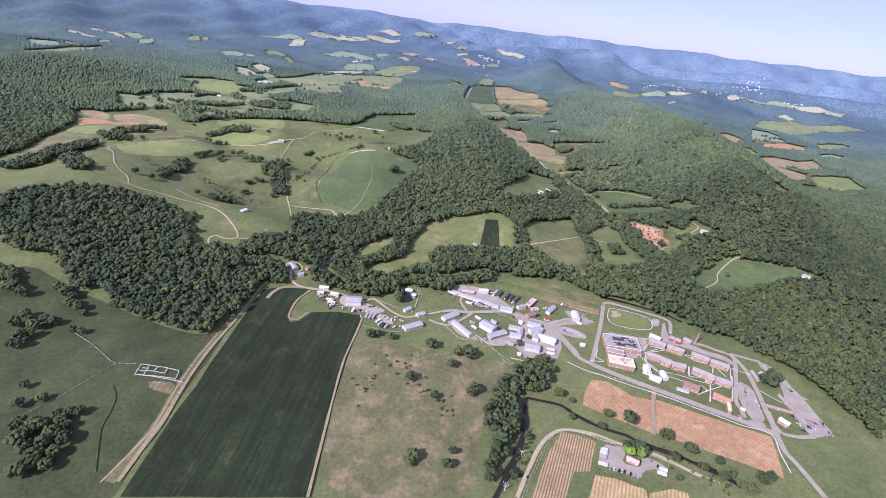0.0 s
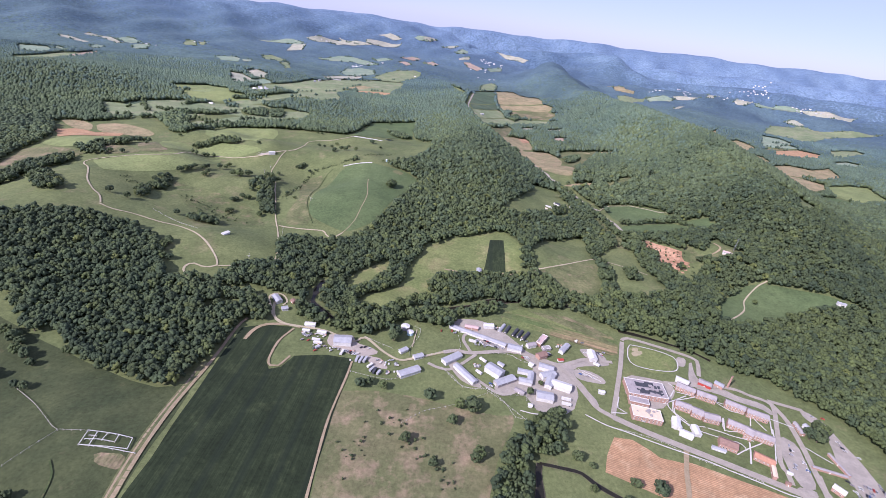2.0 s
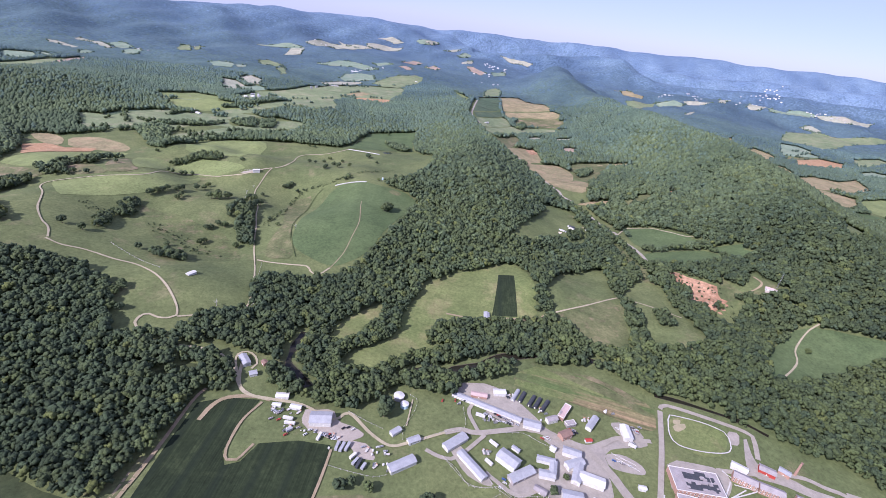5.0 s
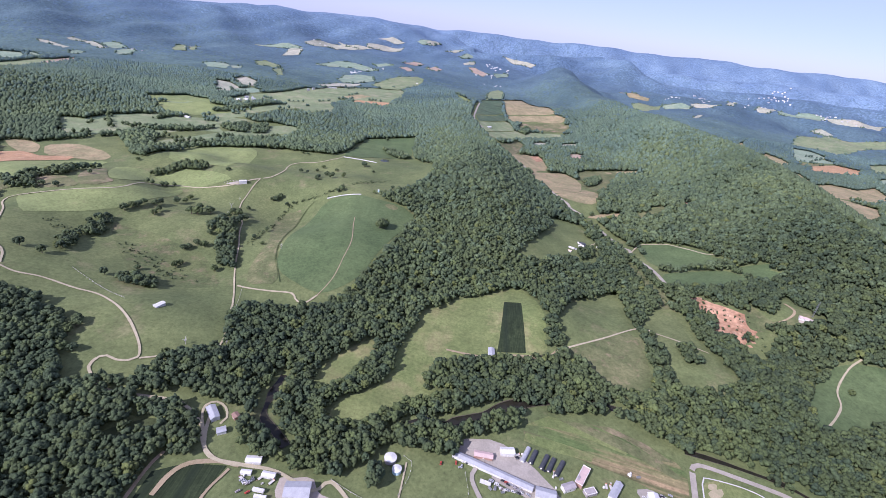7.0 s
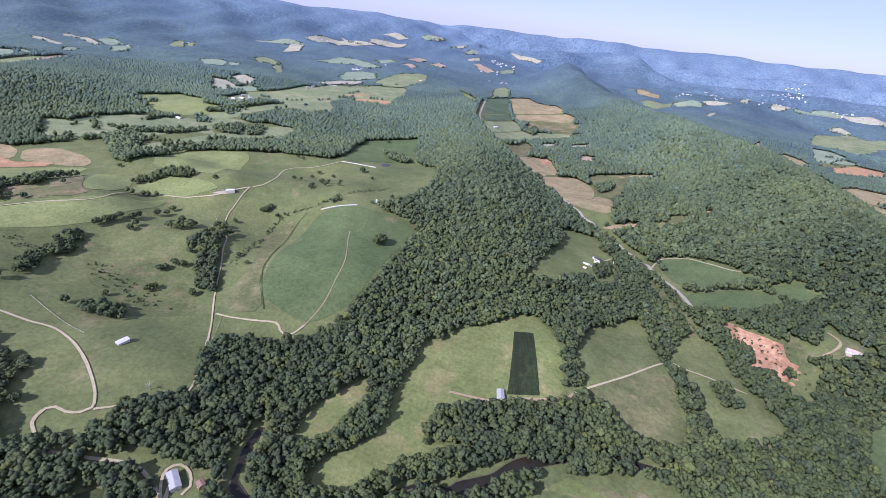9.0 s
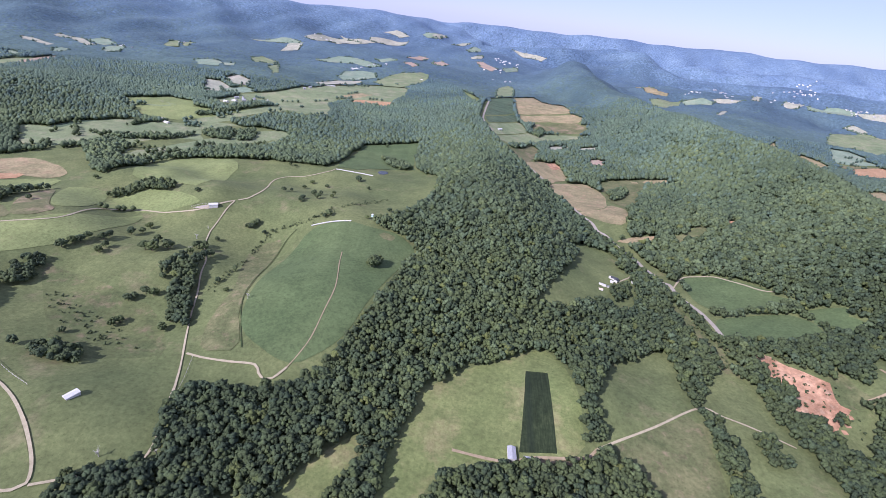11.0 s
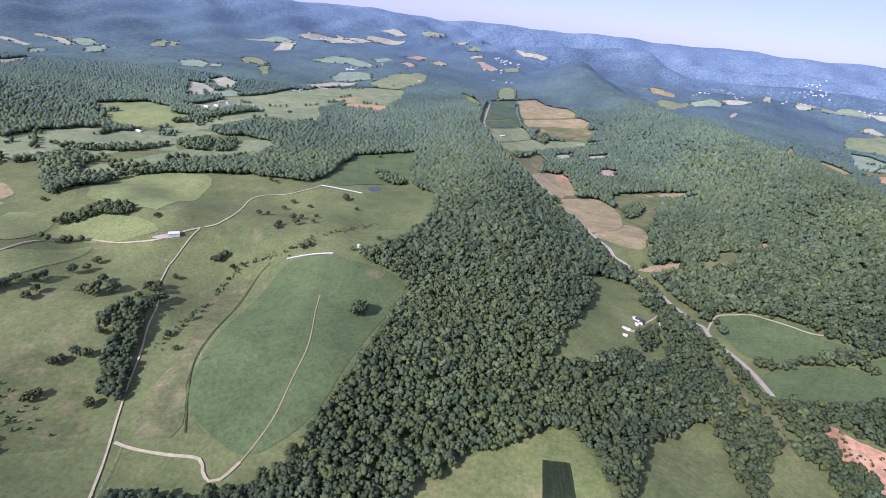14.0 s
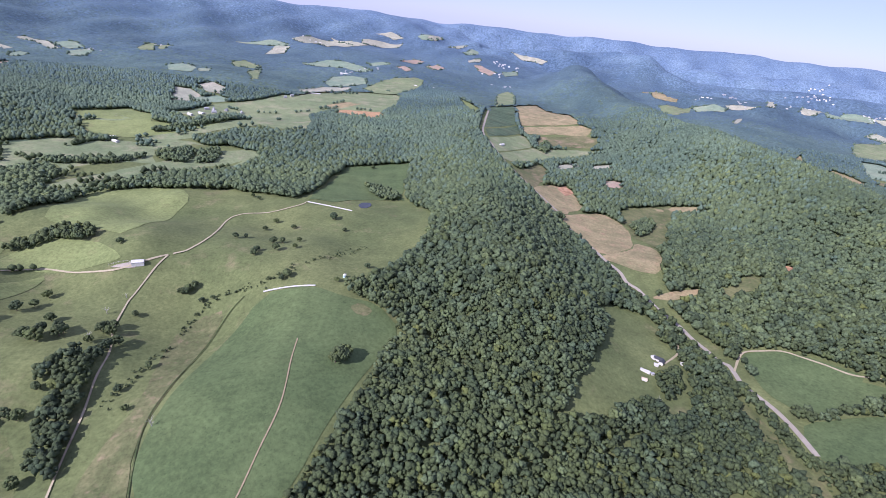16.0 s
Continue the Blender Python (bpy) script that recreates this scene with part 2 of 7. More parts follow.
# kinds of tree that stand mixed in the near woods: share, tint of the leaves
KINDS = [(0.6, (1.0, 1.0, 1.0)), (0.27, (0.78, 0.83, 0.96)), (0.1, (1.18, 1.15, 1.0)), (0.03, (1.5, 1.34, 1.0))]
KIND_LEAF = {k: [wood_leaf(k, tuple(v ** (1 - 0.4 * k) for v in tint)) for share, tint in KINDS] for k in (0, 1)}
M = {
    # worn brownish hill grass, its colour also darkened for cloud shade
    "dimmedpasture": grass_mat("dimmed_pasture", (0.1, 0.122, 0.05), (0.14, 0.158, 0.064), (0.21, 0.17, 0.1), big=0.02, dryness=0.52),
    "bankgrass": grass_mat("bank_grass", (0.115, 0.135, 0.056), (0.165, 0.165, 0.078), (0.26, 0.20, 0.125), big=0.03, dryness=0.55),
    "stubble": grass_mat("straw_stubble", (0.52, 0.34, 0.18), (0.60, 0.41, 0.23), (0.34, 0.30, 0.12), big=0.03, lines=(-24, 3.2, (0.20, 0.20, 0.07), 0.6)),
    "limeleaf": leaf_mat("lime_leaves", (0.12, 0.2, 0.03), (0.19, 0.3, 0.05), (0.27, 0.4, 0.08), warmth=1.0),
    "pasture": grass_mat("pasture", (0.118, 0.144, 0.058), (0.165, 0.186, 0.075), (0.25, 0.215, 0.12), dryness=0.58),
    "hay": grass_mat("hayfield", (0.090, 0.130, 0.054), (0.112, 0.149, 0.062), (0.142, 0.162, 0.075), dryness=0.66),
    "meadow": grass_mat("meadow", (0.15, 0.185, 0.065), (0.2, 0.22, 0.085), (0.3, 0.255, 0.13), dryness=0.52, rows=(64, 5.0, 0.2)),
    "crop": grass_mat("row_crop", (0.025, 0.036, 0.017), (0.035, 0.049, 0.022), (0.06, 0.078, 0.034), big=0.012, dryness=0.56, rows=(-4, 1.5, 0.75), lines=(-4, 27.0, (0.016, 0.024, 0.014), 0.6, 0.08)),
    "tan": grass_mat("cut_hay", (0.26, 0.23, 0.12), (0.33, 0.27, 0.15), (0.40, 0.28, 0.17), big=0.015),
    # far fields: paler, bluer than near ones, with distance haze mixed into the colour
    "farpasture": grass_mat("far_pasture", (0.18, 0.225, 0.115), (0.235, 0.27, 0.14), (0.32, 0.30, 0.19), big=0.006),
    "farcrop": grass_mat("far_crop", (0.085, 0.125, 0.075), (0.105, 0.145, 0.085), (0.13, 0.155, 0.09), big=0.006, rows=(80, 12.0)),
    "leaf": WOOD_LEAF[0], "darkleaf": KIND_LEAF[0][1], "lightleaf": KIND_LEAF[0][2], "hazedleaf": WOOD_LEAF[2],
    # bright green grass, lightened in colour where the hills lie in sun
    "sunlitpasture": grass_mat("sunlit_pasture", (0.19, 0.225, 0.088), (0.235, 0.268, 0.105), (0.31, 0.285, 0.14), big=0.008, dryness=0.6),
    # rough grazing with its colour darkened to stand for shade lying on it
    "shadedpasture": grass_mat("shaded_rough_pasture", (0.052, 0.067, 0.03), (0.078, 0.092, 0.04), (0.17, 0.15, 0.08), big=0.02, dryness=0.62),
    "strips": grass_mat("strip_cropping", (0.09, 0.13, 0.045), (0.14, 0.175, 0.065), (0.40, 0.28, 0.165), big=0.02, dryness=0.46, rows=(74, 5.0, 0.7), streaks=(74, 0.07)),
    "drypasture": grass_mat("dry_pasture", (0.12, 0.132, 0.058), (0.18, 0.17, 0.085), (0.33, 0.24, 0.16), big=0.012, dryness=0.49),
    "roughgrass": grass_mat("rough_grass", (0.055, 0.08, 0.03), (0.08, 0.105, 0.04), (0.15, 0.14, 0.07), big=0.03),
    "clay": grass_mat("red_clay", (0.36, 0.195, 0.115), (0.47, 0.275, 0.17), (0.54, 0.37, 0.25), big=0.03, dryness=0.5, fine=0.12),
    "plough": grass_mat("ploughed_soil", (0.42, 0.25, 0.135), (0.49, 0.295, 0.165), (0.58, 0.40, 0.24), big=0.02, lines=(72, 2.2, (0.25, 0.155, 0.085), 0.6, 0.4)),
    "gardenrows": grass_mat("soil_and_crop_rows", (0.44, 0.30, 0.175), (0.50, 0.35, 0.21), (0.36, 0.27, 0.14), big=0.02, lines=(-24, 2.5, (0.15, 0.12, 0.05), 0.85, 0.5)),
    "gravel": plain_mat("gravel", (0.46, 0.395, 0.265), (0.35, 0.30, 0.195), 0.2, 0.95),
    "dirt": plain_mat("dirt_track", (0.37, 0.285, 0.185), (0.26, 0.21, 0.12), 0.2, 0.95),
    "asphalt": plain_mat("asphalt", (0.385, 0.34, 0.28), (0.30, 0.265, 0.215), 0.15, 0.9),
    "water": plain_mat("river_water", (0.02, 0.02, 0.014), (0.03, 0.026, 0.018), 0.1, 0.12),
    # stronger haze put into the colours of the farthest fields
    "farhay": grass_mat("hazed_pasture", (0.21, 0.28, 0.20), (0.25, 0.31, 0.215), (0.32, 0.34, 0.245), big=0.004),
    "farclay": grass_mat("hazed_clay", (0.36, 0.26, 0.20), (0.42, 0.31, 0.24), (0.28, 0.29, 0.2), big=0.01),
    "fartan": grass_mat("hazed_hay", (0.34, 0.345, 0.26), (0.41, 0.395, 0.30), (0.5, 0.44, 0.34), big=0.004),
    "paving": plain_mat("worn_paving", (0.385, 0.34, 0.285), (0.28, 0.25, 0.21), 0.08, 0.9),
    "gravelyard": plain_mat("gravel_yard", (0.42, 0.36, 0.30), (0.33, 0.285, 0.24), 0.1, 0.95),
    "strawlot": plain_mat("bare_soil", (0.42, 0.34, 0.22), (0.3, 0.28, 0.16), 0.2, 0.95),
    "pathway": plain_mat("concrete_path", (0.62, 0.59, 0.55), (0.5, 0.48, 0.44), 0.3, 0.9),
    "silver": plain_mat("metal_roof", (0.46, 0.455, 0.46), (0.36, 0.355, 0.365), 0.25, 0.5, 0.15),
    "white": plain_mat("white_paint", (0.67, 0.65, 0.61), (0.55, 0.53, 0.49), 0.3, 0.6),
    "grey": plain_mat("grey_roofing", (0.39, 0.345, 0.335), (0.29, 0.26, 0.255), 0.2, 0.85),
    "charcoal": plain_mat("shade_cloth", (0.05, 0.055, 0.06), (0.08, 0.08, 0.09), 0.3, 0.7),
    "pink": plain_mat("pink_roofing", (0.58, 0.42, 0.38), (0.48, 0.36, 0.33), 0.25, 0.8),
    "brown": plain_mat("brown_shingles", (0.30, 0.19, 0.15), (0.22, 0.14, 0.11), 0.4, 0.85),
    "orange": plain_mat("rust_shingles", (0.48, 0.25, 0.16), (0.38, 0.2, 0.13), 0.4, 0.85),
    "tanroof": plain_mat("tan_membrane", (0.72, 0.58, 0.42), (0.62, 0.49, 0.36), 0.2, 0.8),
    "brick": plain_mat("red_brick", (0.43, 0.265, 0.2), (0.35, 0.215, 0.165), 0.6, 0.9),
    "red": plain_mat("red_paint", (0.45, 0.07, 0.05), (0.36, 0.06, 0.05), 0.5, 0.6),
    "glass": plain_mat("window_glass", (0.03, 0.035, 0.04), (0.05, 0.055, 0.06), 0.5, 0.08),
    "trim": plain_mat("pale_trim", (0.8, 0.76, 0.7), None, 0.5, 0.7),
    "wood": plain_mat("weathered_wood", (0.58, 0.55, 0.50), (0.44, 0.41, 0.36), 0.8, 0.9),
    "rubber": plain_mat("tyre_rubber", (0.025, 0.025, 0.025), None, 2.0, 0.9),
    "blue": plain_mat("blue_paint", (0.08, 0.15, 0.35), None, 1.0, 0.4),
    "black": plain_mat("dark_paint", (0.03, 0.03, 0.035), None, 1.0, 0.35),
    "green": plain_mat("tank_green", (0.55, 0.72, 0.74), None, 0.5, 0.5),
    "steel": plain_mat("galvanised_steel", (0.5, 0.5, 0.5), None, 0.8, 0.4, 0.7),
    "garden": grass_mat("garden_rows", (0.12, 0.14, 0.06), (0.25, 0.2, 0.12), (0.34, 0.25, 0.17), big=0.05, rows=(0, 2.2)),
    "mud": plain_mat("river_mud", (0.12, 0.10, 0.07), (0.08, 0.07, 0.05), 0.3, 0.8),
    "bark": plain_mat("bark", (0.14, 0.11, 0.08), None, 1.0, 0.9),
}

# ---- lie of the land ----
# hills: centre x, y, height, half length, half width, bearing of the long axis in degrees
HILLS = [
    (-517, 1313, 14, 54, 42, 0), (-507, 1209, 13, 49, 38, 0), (-453, 1424, 14, 58, 45, 0), (-589, 1273, 12, 52, 40, 0), (-282, 1288, 10, 52, 40, 0), (-156, 1245, 9, 49, 38, 0), (-376, 1186, 9, 45, 35, 0),
    (-100, 1020, 36, 190, 105, 12), (-420, 1170, 25, 260, 120, 80), (-60, 1260, 24, 160, 160, 0),
    (-300, 730, 15, 55, 70, 0), (-570, 860, 26, 150, 120, 0), (-220, 1430, 16, 140, 130, 0), (250, 2600, 26, 420, 380, 0), (190, 810, 16, 60, 70, 0), (520, 890, 20, 110, 110, 0), (-560, 650, 38, 170, 200, 0), (-700, 1000, 22, 200, 160, 0),
    (120, 1290, 54, 330, 105, -2), (100, 2000, 34, 600, 150, -4), (20, 960, 10, 60, 60, 0),
    (740, 950, 60, 260, 130, 0), (570, 840, 22, 70, 60, 0), (330, 780, 12, 100, 90, 0), (410, 690, 16, 80, 80, 0), (400, 1330, 16, 90, 120, 0), (-660, 1950, 26, 240, 120, 80), (-260, 350, 12, 90, 120, 0),
    (1150, 560, 60, 300, 220, 0), (560, 1330, 22, 200, 80, 0),
    (-1300, 1750, 60, 300, 260, 40), (-1100, 2600, 30, 400, 260, 60), (-250, 2500, 8, 260, 300, 0),
    (1500, 2900, 30, 500, 300, 0), (1450, 4450, 160, 300, 230, 0), (1050, 4300, 60, 400, 200, 20), (-150, 3500, 40, 260, 330, 0), (250, 4300, 70, 330, 300, 0), (-600, 3900, 50, 260, 420, 0),
]
# long ridges: points along the crest with height, and the half width
RIDGES = [
    ([(-5200, 2500, 250), (-3600, 3400, 240), (-2300, 4250, 225), (-1500, 4900, 275), (-900, 5150, 272), (-300, 5250, 262)], 750),
    ([(-300, 5250, 250), (500, 5200, 270), (1300, 5180, 280), (2400, 5100, 294), (3400, 4950, 308), (4600, 4800, 318), (6500, 4500, 335)], 250),
    ([(835, 1080, 60), (868, 1350, 108), (890, 1700, 114), (850, 2000, 106), (785, 2350, 104), (765, 3000, 96), (797, 3700, 146), (900, 4150, 30)], 185),
    ([(2300, 3300, 30), (3000, 3050, 70), (4300, 2600, 100)], 260),
    ([(1700, 4500, 60), (2600, 4000, 130), (3800, 3500, 150), (5600, 2900, 190)], 260),
    ([(300, 4820, 110), (900, 4720, 165), (1400, 4780, 150), (1750, 4560, 90)], 190),
    ([(1900, 4700, 140), (2900, 4480, 190), (4200, 4080, 215), (5600, 3700, 240)], 200),
    ([(1250, 3650, 40), (1900, 3500, 85), (2600, 3200, 60)], 220),
]


def height(x, y):
    """Height of the bare ground, for arrays of x and y."""
    x, y = np.asarray(x, float), np.asarray(y, float)
    z = np.zeros_like(x + y)
    for cx, cy, h, a, b, ang in HILLS:
        s, c = math.sin(radians(ang)), math.cos(radians(ang))
        u, v = (x - cx) * s + (y - cy) * c, (x - cx) * c - (y - cy) * s
        z = z + h * np.exp(-((u / a) ** 2 + (v / b) ** 2))
    top, flank = np.zeros_like(z), np.zeros_like(z)
    for line, w in RIDGES:
        for (x0, y0, h0), (x1, y1, h1) in zip(line, line[1:]):
            k = np.clip(((x - x0) * (x1 - x0) + (y - y0) * (y1 - y0)) / ((x1 - x0) ** 2 + (y1 - y0) ** 2), 0, 1)
            d = np.hypot(x - x0 - k * (x1 - x0), y - y0 - k * (y1 - y0))
            e = np.exp(-(d / w) ** 2)
            flank = np.where((h0 + k * (h1 - h0)) * e > top, e * (1 - e), flank)
            top = np.maximum(top, (h0 + k * (h1 - h0)) * e)
    z = z + top
    roll = 0.5 * np.sin(x / 61 + 1.3 * np.sin(y / 97)) + 0.5 * np.sin(y / 73 + 1.1 * np.sin(x / 83 + 2))
    fold = np.exp(-((x + 420) / 330) ** 2 - ((y - 1120) / 260) ** 2)
    return z + 15 * fold * (np.sin(x / 34 + 1.2 * np.sin(y / 60)) * 0.5 + np.sin(y / 42 + x / 130)) + roll * (1.5 + 0.04 * np.minimum(z, 150)) + np.clip((y - 1200) / 1200, 0, 1) * (9 * np.sin(x / 170 + np.sin(y / 210)) * np.sin(y / 190) + 66 * flank * (np.sin(x / 95 + y / 160) + 0.6 * np.sin(x / 47 - y / 90)))


def inside(px, py, poly):
    """Which of the points lie in the polygon."""
    q = np.zeros(np.shape(px), bool)
    for (x0, y0), (x1, y1) in zip(poly, poly[1:] + poly[:1]):
        if y0 != y1:
            q ^= ((y0 > py) != (y1 > py)) & (px < (x1 - x0) * (py - y0) / (y1 - y0) + x0)
    return q

# ---- plan: outlines of woods, fields and tracks, in metres ----
WOODS = {}
FIELDS = {}
ROADS = {}
WOODS["left_wood"] = [(-626, 664), (-586, 677), (-549, 707), (-500, 725), (-430, 725), (-351, 670), (-315, 612), (-257, 646), (-208, 682), (-143, 600), (-149, 559), (-200, 551), (-208, 510), (-214, 461), (-216, 420), (-253, 429), (-298, 431), (-339, 447), (-361, 489), (-422, 496), (-458, 538), (-528, 534)]
WOODS["left_wood_edge"] = [(-500, 496), (-487, 505), (-459, 475), (-450, 447), (-457, 440)]
WOODS["river_wood"] = [(-266, 641), (-239, 679), (-209, 701), (-224, 743), (-217, 777), (-167, 776), (-120, 790), (-101, 805), (-79, 857), (-49, 946), (-17, 1072), (-35, 1096), (-67, 1097), (-94, 1133), (-63, 1147), (6, 1274), (10, 1421), (-43, 1502), (-65, 1705), (-30, 2105), (138, 2003), (171, 1857), (262, 1544), (319, 1302), (382, 1235), (391, 1107), (403, 969), (400, 860), (371, 769), (402, 696), (477, 708), (438, 635), (373, 580), (310, 610), (294, 612), (262, 636), (229, 647), (205, 650), (142, 641), (108, 614), (68, 600), (53, 577), (25, 579), (1, 589), (-21, 580), (-29, 558), (-65, 544), (-107, 555), (-137, 570), (-146, 563), (-171, 575)]
WOODS["hillside"] = [(460, 1827), (658, 2067), (811, 2124), (1237, 2750), (888, 1665), (844, 1342), (838, 1150), (780, 994), (634, 776), (580, 773), (477, 708), (402, 696), (371, 769), (403, 969), (391, 1107), (382, 1235)]
WOODS["hillside_near"] = [(532, 818), (716, 976), (802, 973), (1341, 1415), (1490, 1437), (527, 355), (521, 402), (512, 457), (490, 491), (456, 528), (422, 542), (376, 572), (309, 601), (239, 637), (355, 660), (456, 672), (495, 800)]
WOODS["creek"] = [(136, 432), (166, 446), (171, 422), (145, 387), (131, 381), (129, 339), (108, 300), (91, 260), (74, 259), (90, 308), (88, 349), (101, 390)]
WOODS["tree_row_a"] = [(177, 804), (189, 806), (187, 765), (194, 744), (175, 737)]
WOODS["tree_row_b"] = [(307, 799), (321, 794), (318, 741), (313, 694), (296, 693), (297, 730)]
WOODS["far_belt"] = [(-836, 1504), (-603, 1608), (-681, 1748), (-621, 1833), (-555, 1892), (-406, 2119), (-428, 2244), (-292, 2369), (-165, 2385), (-173, 2754), (-104, 3181), (44, 2804), (155, 2156), (195, 1831), (-35, 1734), (-219, 1694), (-229, 1448), (-341, 1476), (-395, 1490), (-508, 1455), (-590, 1393), (-592, 1284), (-612, 1242)]
WOODS["left_belt"] = [(-757, 816), (-735, 853), (-747, 962), (-724, 1007), (-681, 985), (-689, 902), (-674, 809), (-724, 791)]
WOODS["left_belt_b"] = [(-669, 846), (-641, 855), (-563, 783), (-602, 770)]
WOODS["back_belt"] = [(-729, 1043), (-723, 1066), (-683, 1118), (-650, 1186), (-647, 1178), (-651, 1096), (-624, 1048), (-674, 1032), (-709, 1045), (-732, 1044)]
WOODS["lane_gully"] = [(-344, 972), (-332, 998), (-312, 1002), (-286, 936), (-265, 870), (-278, 867), (-310, 900), (-315, 929), (-326, 957), (-341, 955)]
WOODS["west_slope_wood"] = [(-1348, 1433), (-1246, 1423), (-1113, 1368), (-978, 1320), (-874, 1179), (-836, 1086), (-845, 1029), (-799, 922), (-820, 821)]
WOODS["west_hedge"] = [(-832, 1045), (-747, 1027), (-691, 1035), (-667, 1078), (-606, 1043), (-638, 1006), (-698, 1008), (-755, 1003)]
FIELDS["west_pasture"] = ("shadedpasture", [(-510, 453), (-511, 494), (-474, 515), (-427, 495), (-346, 464), (-246, 425), (-206, 439), (-204, 363), (-206, 312), (-209, 270), (-209, 226), (-305, 217)])
FIELDS["open_west"] = ("farpasture", [(-885, 1564), (-847, 1620), (-780, 1689), (-689, 1723), (-631, 1773), (-541, 1766), (-454, 1766), (-418, 1759), (-423, 1686), (-457, 1622), (-522, 1595), (-573, 1536), (-623, 1477), (-673, 1410), (-701, 1421), (-678, 1472), (-743, 1527), (-804, 1529), (-836, 1504)])
FIELDS["open_mid"] = ("sunlitpasture", [(-974, 1879), (-891, 2007), (-785, 1925), (-746, 1877), (-742, 1816), (-652, 1862), (-573, 1955), (-527, 1964), (-582, 1861), (-643, 1797), (-714, 1766), (-789, 1749), (-831, 1758), (-880, 1791), (-898, 1851)])
FIELDS["open_far"] = ("farpasture", [(-790, 1987), (-751, 2235), (-600, 2408), (-401, 2774), (-313, 2788), (-329, 2549), (-393, 2298), (-431, 2237), (-400, 2094), (-423, 1951), (-498, 1952), (-603, 2087), (-656, 1922)])
FIELDS["cabin_clearing"] = ("pasture", [(-190, 613), (-173, 619), (-156, 595), (-141, 574), (-129, 554), (-145, 551), (-160, 561), (-176, 581)])
FIELDS["river_meadow"] = ("meadow", [(-69, 601), (-37, 608), (5, 640), (46, 653), (83, 661), (52, 665), (24, 664), (19, 688), (39, 710), (100, 724), (170, 734), (178, 804), (169, 865), (152, 879), (119, 865), (52, 835), (10, 803), (-3, 749), (-13, 726), (-18, 683), (-39, 653), (-66, 639), (-73, 614)])
FIELDS["corn_plot"] = ("crop", [(126, 839), (149, 836), (144, 738), (108, 737)])
FIELDS["middle_field"] = ("pasture", [(193, 811), (216, 848), (308, 918), (319, 902), (308, 837), (307, 809), (289, 688), (247, 681), (230, 690), (214, 722), (187, 746), (197, 762), (187, 784)])
FIELDS["slope_field"] = ("pasture", [(336, 851), (377, 890), (394, 866), (389, 771), (398, 699), (373, 692), (314, 688), (319, 731), (320, 787), (314, 811)])
FIELDS["ridge_foot_field"] = ("hay", [(468, 695), (547, 760), (601, 774), (676, 742), (700, 717), (717, 697), (652, 708), (578, 682), (500, 649), (448, 645)])
FIELDS["terrace_field"] = ("hay", [(-208, 878), (-215, 931), (-212, 1027), (-190, 1115), (-129, 1122), (-84, 1105), (-47, 1104), (-14, 1067), (-36, 1014), (-61, 947), (-79, 874), (-95, 844), (-126, 817), (-150, 824), (-187, 849)])
FIELDS["strip_field"] = ("strips", [(142, 629), (224, 634), (283, 594), (266, 551), (212, 576), (135, 603)])
FIELDS["oval_lawn"] = ("meadow", [(288, 576), (312, 583), (347, 567), (342, 546), (327, 531), (302, 530), (282, 547)])
FIELDS["band_field"] = ("farpasture", [(-885, 1564), (-835, 1591), (-788, 1687), (-746, 1721), (-688, 1737), (-653, 1705), (-636, 1651), (-672, 1602), (-772, 1555), (-810, 1515), (-843, 1512)])
FIELDS["knoll_field"] = ("pasture", [(-645, 1690), (-587, 1758), (-510, 1779), (-435, 1768), (-437, 1681), (-473, 1616), (-558, 1603), (-600, 1609)])
FIELDS["knoll_field_b"] = ("pasture", [(-707, 1524), (-659, 1581), (-596, 1602), (-544, 1577), (-610, 1526), (-606, 1476), (-631, 1441), (-696, 1419), (-693, 1495)])
FIELDS["creek_field"] = ("drypasture", [(-77, 451), (-14, 457), (96, 436), (123, 440), (98, 390), (81, 334), (80, 307), (69, 259), (-59, 248), (-64, 339)])
FIELDS["yard_a"] = ("paving", [(139, 534), (167, 537), (192, 520), (199, 483), (184, 449), (148, 443), (132, 478), (105, 467), (101, 479), (119, 496), (145, 498), (153, 521)])
FIELDS["barn_yard"] = ("paving", [(58, 600), (96, 602), (124, 580), (149, 547), (135, 537), (112, 546), (85, 559), (90, 570), (107, 563), (57, 580)])
FIELDS["shed_yard"] = ("paving", [(45, 516), (56, 521), (81, 488), (88, 475), (77, 476), (62, 485)])
FIELDS["cell_yard"] = ("paving", [(264, 525), (320, 515), (321, 497), (286, 464), (253, 481)])
FIELDS["farm_yard"] = ("gravelyard", [(-95, 546), (-67, 540), (-57, 521), (-85, 516), (-96, 527)])
FIELDS["junk_yard"] = ("gravelyard", [(-48, 510), (-26, 508), (-17, 490), (-35, 491)])
FIELDS["ball_field"] = ("strawlot", [(290, 568), (307, 573), (306, 565), (291, 558)])
FIELDS["westside_5"] = ("farpasture", [(-989, 1532), (-952, 1541), (-916, 1538), (-895, 1486), (-957, 1477)])
FIELDS["westside_6"] = ("farpasture", [(-916, 1538), (-882, 1644), (-822, 1715), (-796, 1657), (-836, 1552), (-797, 1544), (-836, 1422), (-862, 1440)])
FIELDS["westside_8"] = ("farpasture", [(-948, 1836), (-868, 1910), (-798, 1871), (-843, 1854), (-915, 1829)])
FIELDS["westside_9"] = ("farpasture", [(-706, 1442), (-664, 1565), (-624, 1464), (-683, 1445)])
FIELDS["middle_lower"] = ("bankgrass", [(189, 745), (244, 771), (305, 804), (289, 690), (247, 683), (230, 692), (216, 723)])
FIELDS["kitchen_plot"] = ("garden", [(128, 734), (159, 736), (156, 725), (125, 723)])
